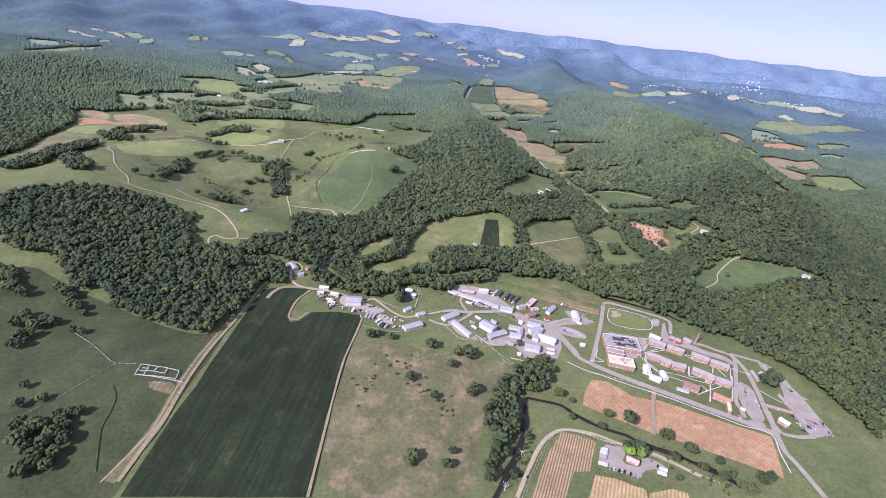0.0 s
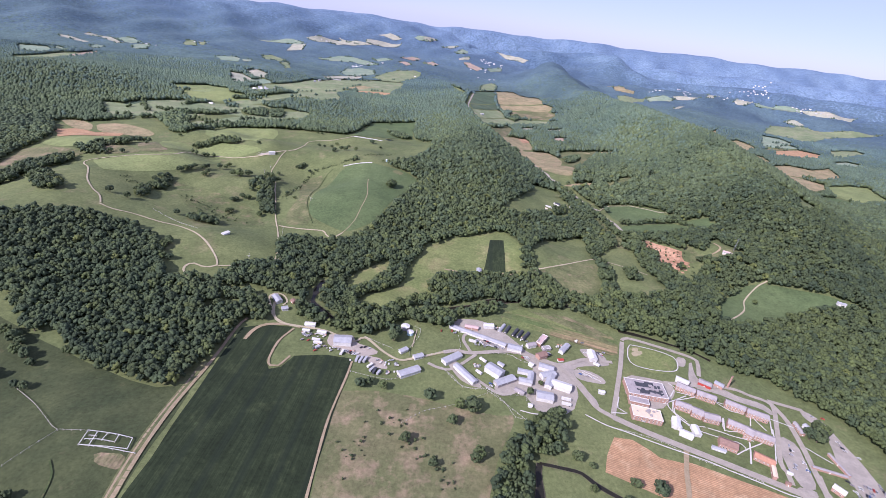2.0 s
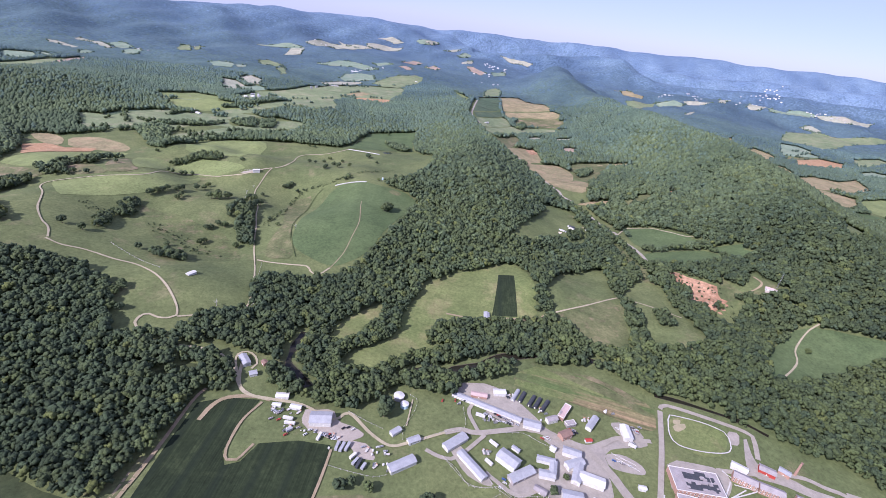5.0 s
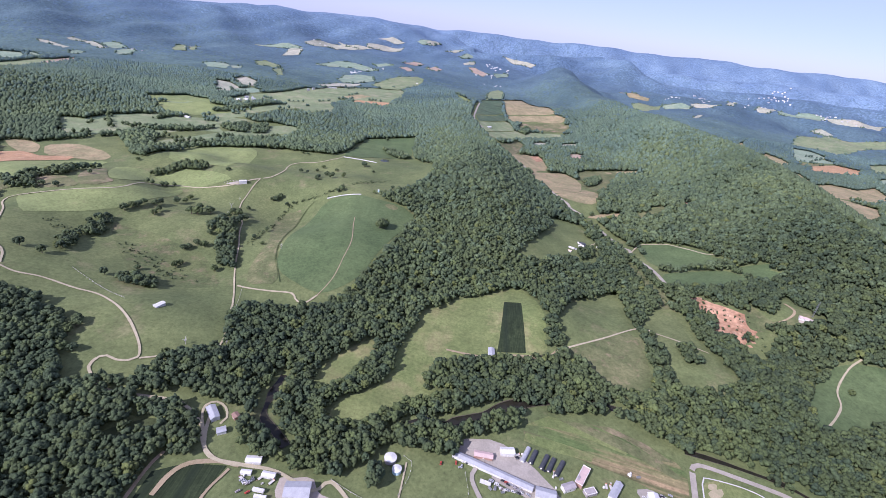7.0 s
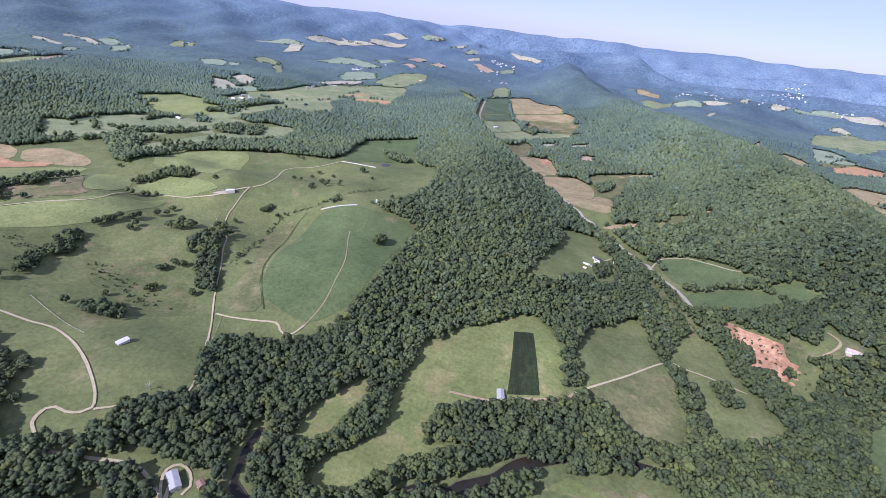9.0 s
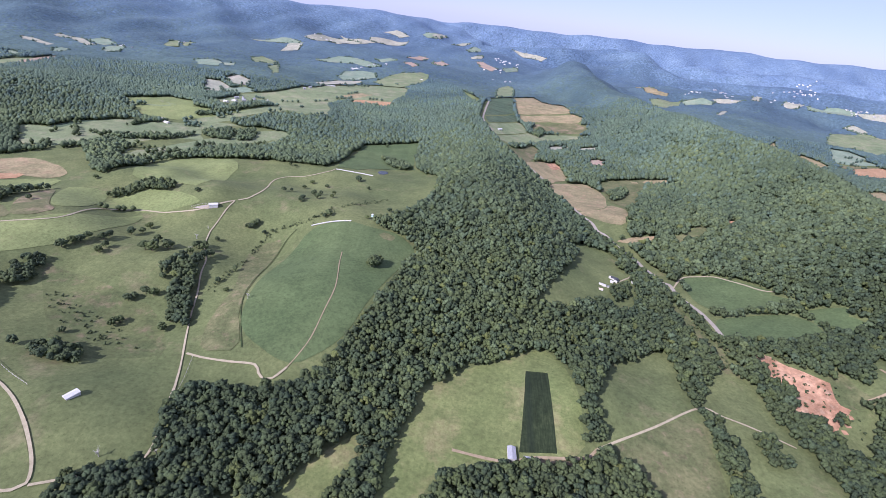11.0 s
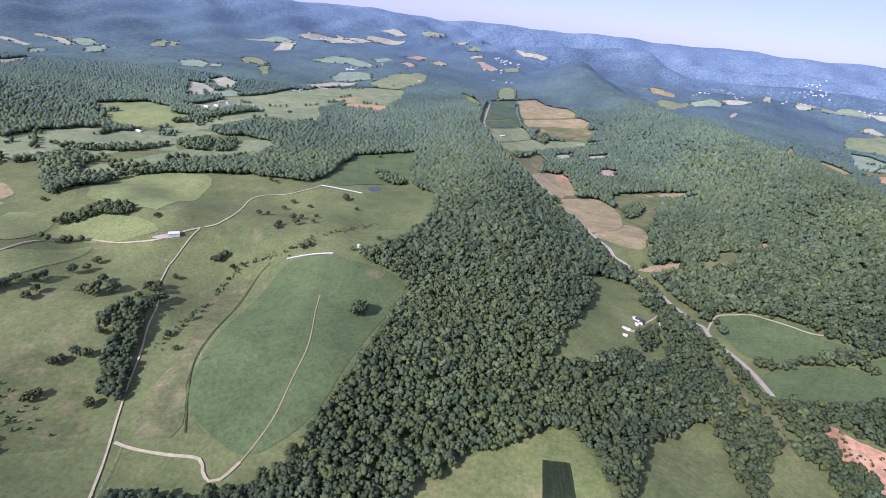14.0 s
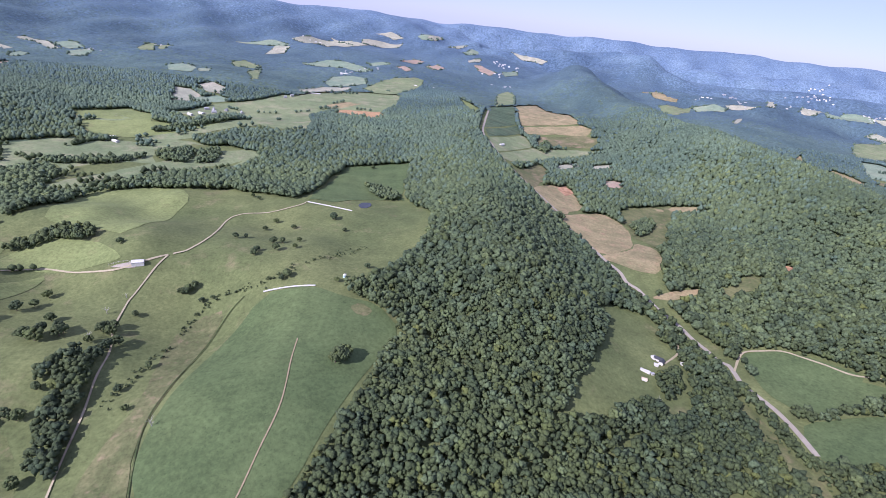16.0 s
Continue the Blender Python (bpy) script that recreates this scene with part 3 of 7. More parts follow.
FIELDS["junction_yard"] = ("paving", [(144, 549), (154, 541), (174, 532), (188, 529), (209, 540), (236, 549), (254, 545), (251, 534), (212, 529), (200, 519), (201, 505), (219, 465), (210, 464), (197, 500), (185, 509), (174, 515), (167, 523), (144, 535)])
FIELDS["stall_lot"] = ("paving", [(201, 521), (221, 522), (235, 513), (238, 505), (234, 500), (216, 502), (203, 506)])
FIELDS["shed_lot"] = ("paving", [(219, 563), (234, 565), (249, 555), (252, 545), (234, 545), (224, 547)])
FIELDS["dorm_strip"] = ("paving", [(368, 563), (361, 536), (361, 525), (387, 512), (398, 502), (421, 493), (427, 484), (424, 474), (415, 485), (391, 492), (372, 503), (347, 510), (347, 526)])
FIELDS["court"] = ("paving", [(351, 566), (362, 564), (354, 547), (343, 548)])
FIELDS["barn_apron"] = ("gravelyard", [(-96, 541), (-68, 547), (-61, 531), (-43, 525), (-32, 518), (-47, 509), (-67, 510), (-91, 521)])
FIELDS["clay_cut"] = ("clay", [(430, 919), (451, 915), (456, 896), (470, 881), (479, 870), (493, 856), (504, 834), (491, 827), (480, 818), (464, 813), (446, 793), (444, 807), (430, 808), (422, 817), (434, 838), (433, 861), (426, 874), (432, 898)])
FIELDS["fenced_field"] = ("hay", [(428, 1104), (442, 1123), (491, 1119), (535, 1083), (576, 1052), (533, 1042), (509, 1029), (445, 1022), (423, 1055)])
FIELDS["valley_field_a"] = ("hay", [(435, 1000), (501, 1013), (541, 1009), (551, 951), (498, 947), (463, 940), (438, 951)])
FIELDS["valley_field_b"] = ("hay", [(560, 1000), (610, 999), (619, 975), (582, 950), (562, 968)])
FIELDS["verge_strip"] = ("drypasture", [(381, 980), (389, 959), (385, 902), (383, 879), (379, 883), (383, 925), (381, 959)])
FIELDS["cabin_lawn"] = ("pasture", [(-180, 588), (-190, 609), (-184, 617), (-172, 615), (-156, 608), (-146, 591)])
FIELDS["lane_lawn"] = ("pasture", [(-232, 617), (-220, 627), (-204, 625), (-190, 618), (-190, 609), (-187, 597), (-198, 601), (-216, 611)])
FIELDS["ploughed_west"] = ("plough", [(220, 422), (239, 421), (253, 410), (260, 402), (283, 398), (264, 349), (197, 379), (205, 398)])
FIELDS["ploughed_east"] = ("plough", [(288, 400), (400, 359), (379, 307), (268, 350)])
FIELDS["garden_rows"] = ("gardenrows", [(165, 340), (199, 331), (182, 295), (166, 293), (151, 265), (120, 263), (145, 311)])
FIELDS["stubble"] = ("stubble", [(186, 292), (205, 290), (221, 284), (230, 281), (228, 272), (172, 267)])
FIELDS["stubble_b"] = ("stubble", [(232, 278), (256, 285), (269, 281), (268, 276), (229, 272)])
FIELDS["lower_park"] = ("paving", [(207, 329), (213, 327), (223, 328), (225, 320), (217, 309), (233, 304), (241, 318), (251, 315), (262, 308), (258, 298), (249, 304), (236, 300), (228, 290), (200, 302), (191, 303), (197, 317)])
FIELDS["clay_low"] = ("clay", [(451, 829), (487, 823), (487, 806), (460, 787), (439, 791)])
FIELDS["plot_rows"] = ("garden", [(126, 734), (165, 733), (163, 726), (124, 724)])
FIELDS["ball_infield"] = ("strawlot", [(295, 577), (305, 577), (300, 568), (292, 570)])
FIELDS["terrace_bankside"] = ("bankgrass", [(-234, 830), (-246, 869), (-244, 904), (-240, 940), (-271, 1052), (-258, 1092), (-229, 1105), (-227, 1035), (-220, 937), (-216, 895), (-190, 831)])
FIELDS["west_slope"] = ("dimmedpasture", [(-499, 956), (-465, 948), (-420, 938), (-370, 916), (-319, 900), (-270, 835), (-270, 816), (-364, 793)])
FIELDS["fenced_full"] = ("hay", [(435, 1128), (474, 1138), (513, 1128), (541, 1101), (557, 1083), (541, 1067), (520, 1039), (474, 1022), (440, 1026), (424, 1067), (425, 1099)])
FIELDS["lower_full"] = ("hay", [(437, 1008), (490, 1016), (542, 1019), (560, 993), (555, 961), (514, 941), (463, 939), (419, 950), (415, 980)])
FIELDS["third_full"] = ("hay", [(557, 1023), (592, 1023), (622, 1015), (592, 972), (570, 976), (562, 1004)])
FIELDS["road_cut"] = ("bankgrass", [(380, 1048), (390, 1026), (391, 988), (395, 949), (398, 923), (391, 883), (378, 878), (376, 913), (373, 953), (369, 996), (367, 1028)])
FIELDS["river_lawn"] = ("pasture", [(101, 626), (130, 635), (138, 652), (159, 664), (190, 672), (198, 666), (174, 657), (147, 645), (133, 630), (112, 620)])
FIELDS["pen_plot"] = ("garden", [(-243, 346), (-218, 348), (-214, 332), (-237, 335)])
FIELDS["high_clearing"] = ("hay", [(-229, 1454), (-220, 1544), (-205, 1719), (-159, 1747), (-57, 1788), (-56, 1684), (-60, 1606), (-49, 1517), (-114, 1513), (-176, 1454)])
FIELDS["back_slope"] = ("sunlitpasture", [(-567, 1265), (-615, 1415), (-536, 1471), (-474, 1470), (-427, 1421), (-431, 1363), (-402, 1207), (-489, 1248), (-549, 1255)])
FIELDS["knoll_hay"] = ("sunlitpasture", [(-541, 1140), (-542, 1201), (-500, 1206), (-451, 1204), (-398, 1171), (-384, 1157), (-431, 1151), (-509, 1142), (-527, 1119)])
FIELDS["crest_hay"] = ("sunlitpasture", [(-568, 1072), (-642, 1194), (-605, 1201), (-566, 1197), (-546, 1153), (-534, 1094), (-548, 1064)])
FIELDS["crest_low"] = ("sunlitpasture", [(-657, 980), (-630, 987), (-562, 1009), (-514, 1063), (-478, 1142), (-467, 1131), (-471, 1048), (-492, 988), (-528, 958), (-574, 922), (-591, 909)])
FIELDS["tan_knob"] = ("drypasture", [(-605, 1050), (-652, 1138), (-648, 1187), (-568, 1072), (-542, 1054), (-556, 1026), (-586, 1025)])
FIELDS["tan_shoulder"] = ("drypasture", [(-675, 1041), (-662, 1069), (-625, 1058), (-579, 1021), (-616, 1012), (-653, 1015)])
FIELDS["house_field"] = ("sunlitpasture", [(-965, 1878), (-884, 1951), (-790, 1881), (-702, 1863), (-686, 1854), (-705, 1818), (-775, 1780), (-802, 1786), (-782, 1836), (-822, 1873), (-915, 1844)])
FIELDS["hill_pasture"] = ("farpasture", [(-937, 1449), (-935, 1504), (-935, 1538), (-900, 1552), (-832, 1590), (-784, 1704), (-720, 1703), (-646, 1717), (-657, 1639), (-769, 1545), (-795, 1497), (-847, 1435), (-894, 1421)])
FIELDS["hill_crop"] = ("farcrop", [(-935, 1538), (-917, 1610), (-853, 1686), (-795, 1696), (-796, 1647), (-835, 1594), (-900, 1552)])
FIELDS["saddle_pasture"] = ("farpasture", [(-695, 1417), (-680, 1462), (-657, 1495), (-620, 1561), (-564, 1674), (-506, 1734), (-470, 1774), (-417, 1763), (-416, 1710), (-473, 1641), (-575, 1558), (-593, 1505), (-605, 1447), (-629, 1419), (-668, 1414)])
FIELDS["wooded_gap"] = ("farpasture", [(-722, 1758), (-656, 1818), (-615, 1846), (-613, 1794), (-656, 1738), (-701, 1729)])
FIELDS["scree"] = ("bankgrass", [(-78, 1089), (-66, 1100), (-49, 1090), (-56, 1077), (-69, 1078)])
FIELDS["corral_yard"] = ("gravelyard", [(-396, 1146), (-372, 1154), (-357, 1158), (-365, 1146)])
FIELDS["cell_a"] = ("farcrop", [(198, 2556), (309, 2670), (280, 2357), (153, 2188)])
FIELDS["cell_b"] = ("farcrop", [(152, 2166), (281, 2340), (287, 2252), (160, 2086)])
FIELDS["cell_c"] = ("farpasture", [(159, 2067), (285, 2233), (299, 2214), (310, 2124), (175, 1934), (162, 1975)])
FIELDS["cell_d"] = ("tan", [(316, 2680), (438, 2878), (447, 2673), (521, 2575), (526, 2419), (405, 2408), (290, 2356)])
FIELDS["cell_e"] = ("tan", [(296, 2343), (403, 2390), (528, 2401), (554, 2345), (527, 2299), (415, 2308), (304, 2267)])
FIELDS["cell_f"] = ("drypasture", [(358, 2264), (507, 2305), (560, 2246), (505, 2180), (396, 2183), (322, 2162)])
FIELDS["cell_g"] = ("farpasture", [(174, 1915), (307, 2104), (456, 2157), (575, 2132), (491, 2116), (345, 2010), (208, 1865), (180, 1873)])
FIELDS["valley_up"] = ("drypasture", [(191, 1767), (291, 1913), (307, 1866), (276, 1747), (228, 1657), (204, 1665)])
FIELDS["valley_clay"] = ("tan", [(230, 1649), (283, 1738), (327, 1739), (341, 1701), (341, 1617), (293, 1549), (259, 1535), (240, 1566)])
FIELDS["valley_cut"] = ("clay", [(303, 1716), (340, 1776), (344, 1712), (316, 1674)])
FIELDS["valley_hay"] = ("tan", [(265, 1523), (319, 1565), (382, 1600), (409, 1551), (412, 1498), (386, 1411), (331, 1365), (299, 1367), (296, 1419)])
FIELDS["valley_low"] = ("tan", [(299, 1352), (379, 1396), (400, 1441), (428, 1420), (421, 1369), (390, 1303), (354, 1308), (323, 1334)])
FIELDS["valley_green"] = ("bankgrass", [(423, 1612), (470, 1655), (563, 1689), (579, 1679), (513, 1561), (468, 1452), (438, 1429), (425, 1452), (408, 1465), (422, 1540)])
FIELDS["terrace_path"] = ("tan", [(465, 1640), (578, 1688), (675, 1675), (640, 1661), (548, 1649)])
FIELDS["quarry_path"] = ("tan", [(353, 1241), (391, 1260), (441, 1275), (442, 1262), (386, 1240)])
FIELDS["quarry_green"] = ("bankgrass", [(464, 1268), (506, 1283), (540, 1310), (557, 1300), (526, 1269), (490, 1263), (473, 1235), (476, 1262)])
FIELDS["quarry"] = ("clay", [(601, 1351), (635, 1361), (643, 1346), (612, 1328)])
FIELDS["terrace_cut"] = ("farclay", [(433, 1816), (484, 1840), (518, 1832), (480, 1791), (446, 1797)])
FIELDS["valley_strip"] = ("fartan", [(339, 1932), (414, 1993), (421, 1962), (347, 1899)])
FIELDS["valley_strip_b"] = ("fartan", [(450, 1976), (526, 2004), (530, 1980), (452, 1943)])
FIELDS["farm_field"] = ("pasture", [(256, 1155), (294, 1163), (328, 1139), (338, 1103), (330, 1056), (312, 1008), (277, 991), (271, 1020), (261, 1022), (225, 997), (192, 972), (137, 955), (162, 986), (191, 1028), (223, 1083)])
FIELDS["farm_upper"] = ("pasture", [(251, 1190), (285, 1206), (330, 1192), (339, 1161), (304, 1143), (277, 1150), (259, 1165)])
FIELDS["farm_low"] = ("pasture", [(200, 940), (218, 961), (237, 972), (238, 959), (210, 936)])
FIELDS["tree_ring"] = ("bankgrass", [(-85, 992), (-80, 987), (-66, 993), (-61, 1002), (-73, 1001)])
FIELDS["small_meadow"] = ("meadow", [(-98, 642), (-97, 678), (-87, 696), (-63, 727), (-43, 745), (-37, 734), (-43, 703), (-51, 681), (-68, 663), (-83, 651)])
FIELDS["lane_grass"] = ("pasture", [(-343, 637), (-354, 670), (-355, 701), (-324, 715), (-293, 682), (-274, 655), (-257, 656), (-264, 638), (-265, 627), (-281, 621), (-299, 626), (-302, 617), (-316, 610), (-334, 623)])
FIELDS["wood_glade"] = ("shadedpasture", [(-264, 563), (-251, 576), (-225, 592), (-214, 578), (-234, 563), (-251, 557)])
FIELDS["lane_side"] = ("pasture", [(-226, 612), (-218, 619), (-201, 616), (-199, 607), (-212, 608)])
FIELDS["north_strip_0"] = ("meadow", [(127, 625), (154, 641), (189, 631), (233, 606), (224, 601), (179, 621), (145, 626)])
FIELDS["north_strip_1"] = ("meadow", [(123, 605), (126, 615), (162, 606), (190, 596), (186, 588), (153, 594)])
FIELDS["north_strip_2"] = ("bankgrass", [(164, 637), (186, 636), (223, 621), (258, 598), (272, 579), (264, 578), (240, 596), (194, 621)])
FIELDS["north_strip_3"] = ("drypasture", [(197, 636), (219, 634), (250, 617), (272, 596), (258, 598), (230, 620)])
FIELDS["north_strip_4"] = ("bankgrass", [(124, 618), (143, 613), (152, 609), (139, 610), (124, 613)])
FIELDS["tower_dry"] = ("bankgrass", [(493, 872), (508, 879), (513, 839), (537, 840), (561, 864), (571, 848), (586, 837), (572, 823), (542, 823), (519, 827), (491, 823), (479, 833)])
FIELDS["tower_green"] = ("pasture", [(545, 885), (568, 893), (555, 859), (538, 840), (519, 833), (514, 841), (530, 858)])
FIELDS["tower_low"] = ("pasture", [(473, 815), (491, 823), (513, 822), (491, 789), (464, 767), (431, 760), (446, 785)])
FIELDS["tower_yard"] = ("gravelyard", [(543, 833), (558, 840), (569, 832), (552, 826)])
FIELDS["car_park"] = ("paving", [(464, 490), (475, 482), (482, 469), (480, 439), (481, 416), (479, 390), (479, 368), (448, 361), (448, 378), (449, 395), (454, 417), (463, 436), (469, 458), (460, 476)])
FIELDS["office_park"] = ("paving", [(413, 446), (424, 434), (416, 406), (408, 381), (393, 379), (392, 400), (399, 425)])
FIELDS["office_front"] = ("paving", [(387, 382), (404, 379), (402, 371), (385, 371)])
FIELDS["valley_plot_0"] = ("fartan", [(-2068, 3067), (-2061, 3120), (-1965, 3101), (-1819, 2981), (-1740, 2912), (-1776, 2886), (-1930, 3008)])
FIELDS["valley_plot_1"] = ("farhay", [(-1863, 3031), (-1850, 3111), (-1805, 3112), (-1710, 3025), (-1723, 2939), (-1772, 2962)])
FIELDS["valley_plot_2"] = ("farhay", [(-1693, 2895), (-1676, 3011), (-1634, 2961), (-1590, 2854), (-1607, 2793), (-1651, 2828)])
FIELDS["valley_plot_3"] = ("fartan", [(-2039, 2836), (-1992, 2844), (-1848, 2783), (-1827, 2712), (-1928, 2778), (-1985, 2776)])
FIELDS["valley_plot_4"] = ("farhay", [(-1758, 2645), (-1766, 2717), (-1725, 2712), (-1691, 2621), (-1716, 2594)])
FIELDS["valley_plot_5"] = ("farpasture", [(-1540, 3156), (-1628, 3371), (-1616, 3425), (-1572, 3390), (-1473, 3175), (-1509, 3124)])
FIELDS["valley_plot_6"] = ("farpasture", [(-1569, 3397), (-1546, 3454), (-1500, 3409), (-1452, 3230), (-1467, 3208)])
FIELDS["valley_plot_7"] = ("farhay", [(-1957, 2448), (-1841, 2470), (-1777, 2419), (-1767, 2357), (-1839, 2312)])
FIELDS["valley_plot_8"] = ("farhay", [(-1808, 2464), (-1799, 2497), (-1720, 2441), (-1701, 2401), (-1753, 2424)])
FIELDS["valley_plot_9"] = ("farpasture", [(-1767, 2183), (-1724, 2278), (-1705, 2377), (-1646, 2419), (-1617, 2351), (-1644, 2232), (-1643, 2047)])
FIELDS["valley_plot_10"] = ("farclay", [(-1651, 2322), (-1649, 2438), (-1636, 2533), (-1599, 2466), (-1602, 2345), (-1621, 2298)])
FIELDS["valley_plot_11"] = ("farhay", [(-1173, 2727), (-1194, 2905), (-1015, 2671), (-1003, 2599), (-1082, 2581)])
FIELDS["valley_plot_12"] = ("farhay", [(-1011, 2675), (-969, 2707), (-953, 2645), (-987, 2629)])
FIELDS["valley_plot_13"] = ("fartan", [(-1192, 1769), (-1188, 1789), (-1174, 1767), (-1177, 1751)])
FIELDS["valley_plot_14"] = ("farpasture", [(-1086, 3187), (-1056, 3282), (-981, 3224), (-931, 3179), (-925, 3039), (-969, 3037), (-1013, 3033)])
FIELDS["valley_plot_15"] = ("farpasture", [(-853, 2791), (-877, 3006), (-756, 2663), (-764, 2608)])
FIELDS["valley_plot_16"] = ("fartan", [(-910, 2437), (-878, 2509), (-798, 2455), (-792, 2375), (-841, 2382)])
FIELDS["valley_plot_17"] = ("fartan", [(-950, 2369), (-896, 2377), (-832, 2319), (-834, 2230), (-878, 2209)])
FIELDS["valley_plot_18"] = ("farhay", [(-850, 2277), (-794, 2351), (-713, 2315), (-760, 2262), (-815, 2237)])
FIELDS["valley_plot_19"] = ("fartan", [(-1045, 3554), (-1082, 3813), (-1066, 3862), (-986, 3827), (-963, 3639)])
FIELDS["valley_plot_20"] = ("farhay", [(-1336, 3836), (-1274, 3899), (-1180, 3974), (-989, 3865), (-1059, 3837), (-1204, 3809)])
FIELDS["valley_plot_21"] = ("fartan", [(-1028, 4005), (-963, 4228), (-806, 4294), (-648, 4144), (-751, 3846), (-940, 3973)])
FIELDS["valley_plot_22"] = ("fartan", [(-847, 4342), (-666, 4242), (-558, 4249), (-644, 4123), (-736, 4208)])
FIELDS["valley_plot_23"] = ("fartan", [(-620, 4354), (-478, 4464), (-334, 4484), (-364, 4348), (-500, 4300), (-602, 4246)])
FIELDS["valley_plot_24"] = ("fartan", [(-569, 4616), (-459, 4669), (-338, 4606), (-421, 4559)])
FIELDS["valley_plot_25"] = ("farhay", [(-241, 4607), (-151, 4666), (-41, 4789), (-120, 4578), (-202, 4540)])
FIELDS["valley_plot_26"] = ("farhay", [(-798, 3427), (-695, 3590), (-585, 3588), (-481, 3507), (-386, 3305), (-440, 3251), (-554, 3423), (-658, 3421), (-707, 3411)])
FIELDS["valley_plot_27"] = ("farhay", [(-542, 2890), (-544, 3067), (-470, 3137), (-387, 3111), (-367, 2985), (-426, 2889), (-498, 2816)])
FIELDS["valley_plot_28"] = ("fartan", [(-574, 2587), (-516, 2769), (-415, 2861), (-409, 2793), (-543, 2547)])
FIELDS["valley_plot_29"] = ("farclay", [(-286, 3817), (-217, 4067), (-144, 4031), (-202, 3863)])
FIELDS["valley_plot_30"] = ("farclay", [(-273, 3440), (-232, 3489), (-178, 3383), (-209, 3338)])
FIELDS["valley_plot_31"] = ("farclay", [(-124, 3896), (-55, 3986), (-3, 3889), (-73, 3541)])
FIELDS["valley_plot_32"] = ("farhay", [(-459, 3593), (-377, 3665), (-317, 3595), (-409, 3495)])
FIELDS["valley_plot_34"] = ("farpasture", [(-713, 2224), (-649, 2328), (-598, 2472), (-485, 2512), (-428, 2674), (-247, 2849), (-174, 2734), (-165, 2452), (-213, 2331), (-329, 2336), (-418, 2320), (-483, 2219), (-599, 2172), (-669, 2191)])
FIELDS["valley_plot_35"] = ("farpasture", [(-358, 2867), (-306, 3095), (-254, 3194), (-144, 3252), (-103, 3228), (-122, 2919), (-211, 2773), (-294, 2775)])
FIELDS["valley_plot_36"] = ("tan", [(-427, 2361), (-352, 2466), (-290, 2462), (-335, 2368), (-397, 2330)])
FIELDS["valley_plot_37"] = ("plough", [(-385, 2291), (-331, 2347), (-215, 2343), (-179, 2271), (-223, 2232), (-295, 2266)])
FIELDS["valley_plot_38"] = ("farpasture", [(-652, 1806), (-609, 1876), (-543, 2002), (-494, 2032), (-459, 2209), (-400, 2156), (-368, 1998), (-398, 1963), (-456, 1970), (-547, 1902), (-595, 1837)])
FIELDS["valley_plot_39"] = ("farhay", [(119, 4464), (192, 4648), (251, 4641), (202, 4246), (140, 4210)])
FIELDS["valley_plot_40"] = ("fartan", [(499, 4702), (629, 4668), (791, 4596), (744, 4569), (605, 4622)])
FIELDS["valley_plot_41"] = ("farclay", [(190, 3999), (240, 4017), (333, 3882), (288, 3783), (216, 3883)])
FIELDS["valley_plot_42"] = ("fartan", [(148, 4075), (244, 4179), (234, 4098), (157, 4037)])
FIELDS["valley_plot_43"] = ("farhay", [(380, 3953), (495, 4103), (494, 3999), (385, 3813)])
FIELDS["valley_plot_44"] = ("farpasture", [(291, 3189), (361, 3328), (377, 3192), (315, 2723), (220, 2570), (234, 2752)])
FIELDS["valley_plot_45"] = ("sunlitpasture", [(73, 2688), (116, 2589), (156, 2442), (128, 2365), (88, 2506)])
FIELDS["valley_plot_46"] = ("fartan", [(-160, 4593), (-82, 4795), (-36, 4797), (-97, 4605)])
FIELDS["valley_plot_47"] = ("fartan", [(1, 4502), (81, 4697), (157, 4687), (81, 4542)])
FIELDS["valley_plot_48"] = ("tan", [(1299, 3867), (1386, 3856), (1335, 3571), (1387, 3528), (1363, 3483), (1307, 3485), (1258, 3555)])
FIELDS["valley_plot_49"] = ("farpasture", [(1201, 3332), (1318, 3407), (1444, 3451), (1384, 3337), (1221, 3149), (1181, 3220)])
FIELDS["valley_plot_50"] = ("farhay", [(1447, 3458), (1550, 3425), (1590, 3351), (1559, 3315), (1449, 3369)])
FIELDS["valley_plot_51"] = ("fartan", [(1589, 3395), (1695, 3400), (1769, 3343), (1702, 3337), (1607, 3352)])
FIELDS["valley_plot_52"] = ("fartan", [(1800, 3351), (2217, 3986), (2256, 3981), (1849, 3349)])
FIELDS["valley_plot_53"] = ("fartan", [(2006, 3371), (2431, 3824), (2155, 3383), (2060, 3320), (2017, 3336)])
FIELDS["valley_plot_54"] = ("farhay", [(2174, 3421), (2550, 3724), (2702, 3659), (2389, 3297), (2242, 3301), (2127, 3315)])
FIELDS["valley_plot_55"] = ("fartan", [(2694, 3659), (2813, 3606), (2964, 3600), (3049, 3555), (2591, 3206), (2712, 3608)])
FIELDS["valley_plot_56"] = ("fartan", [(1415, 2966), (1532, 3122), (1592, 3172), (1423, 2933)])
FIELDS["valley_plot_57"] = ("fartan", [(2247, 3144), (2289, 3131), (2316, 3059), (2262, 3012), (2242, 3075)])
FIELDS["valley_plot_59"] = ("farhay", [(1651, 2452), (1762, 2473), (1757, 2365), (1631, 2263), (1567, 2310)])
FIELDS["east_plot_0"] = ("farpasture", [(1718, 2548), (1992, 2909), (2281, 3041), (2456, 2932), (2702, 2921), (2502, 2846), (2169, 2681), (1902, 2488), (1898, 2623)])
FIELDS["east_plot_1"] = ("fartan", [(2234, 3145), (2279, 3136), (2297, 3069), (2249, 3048)])
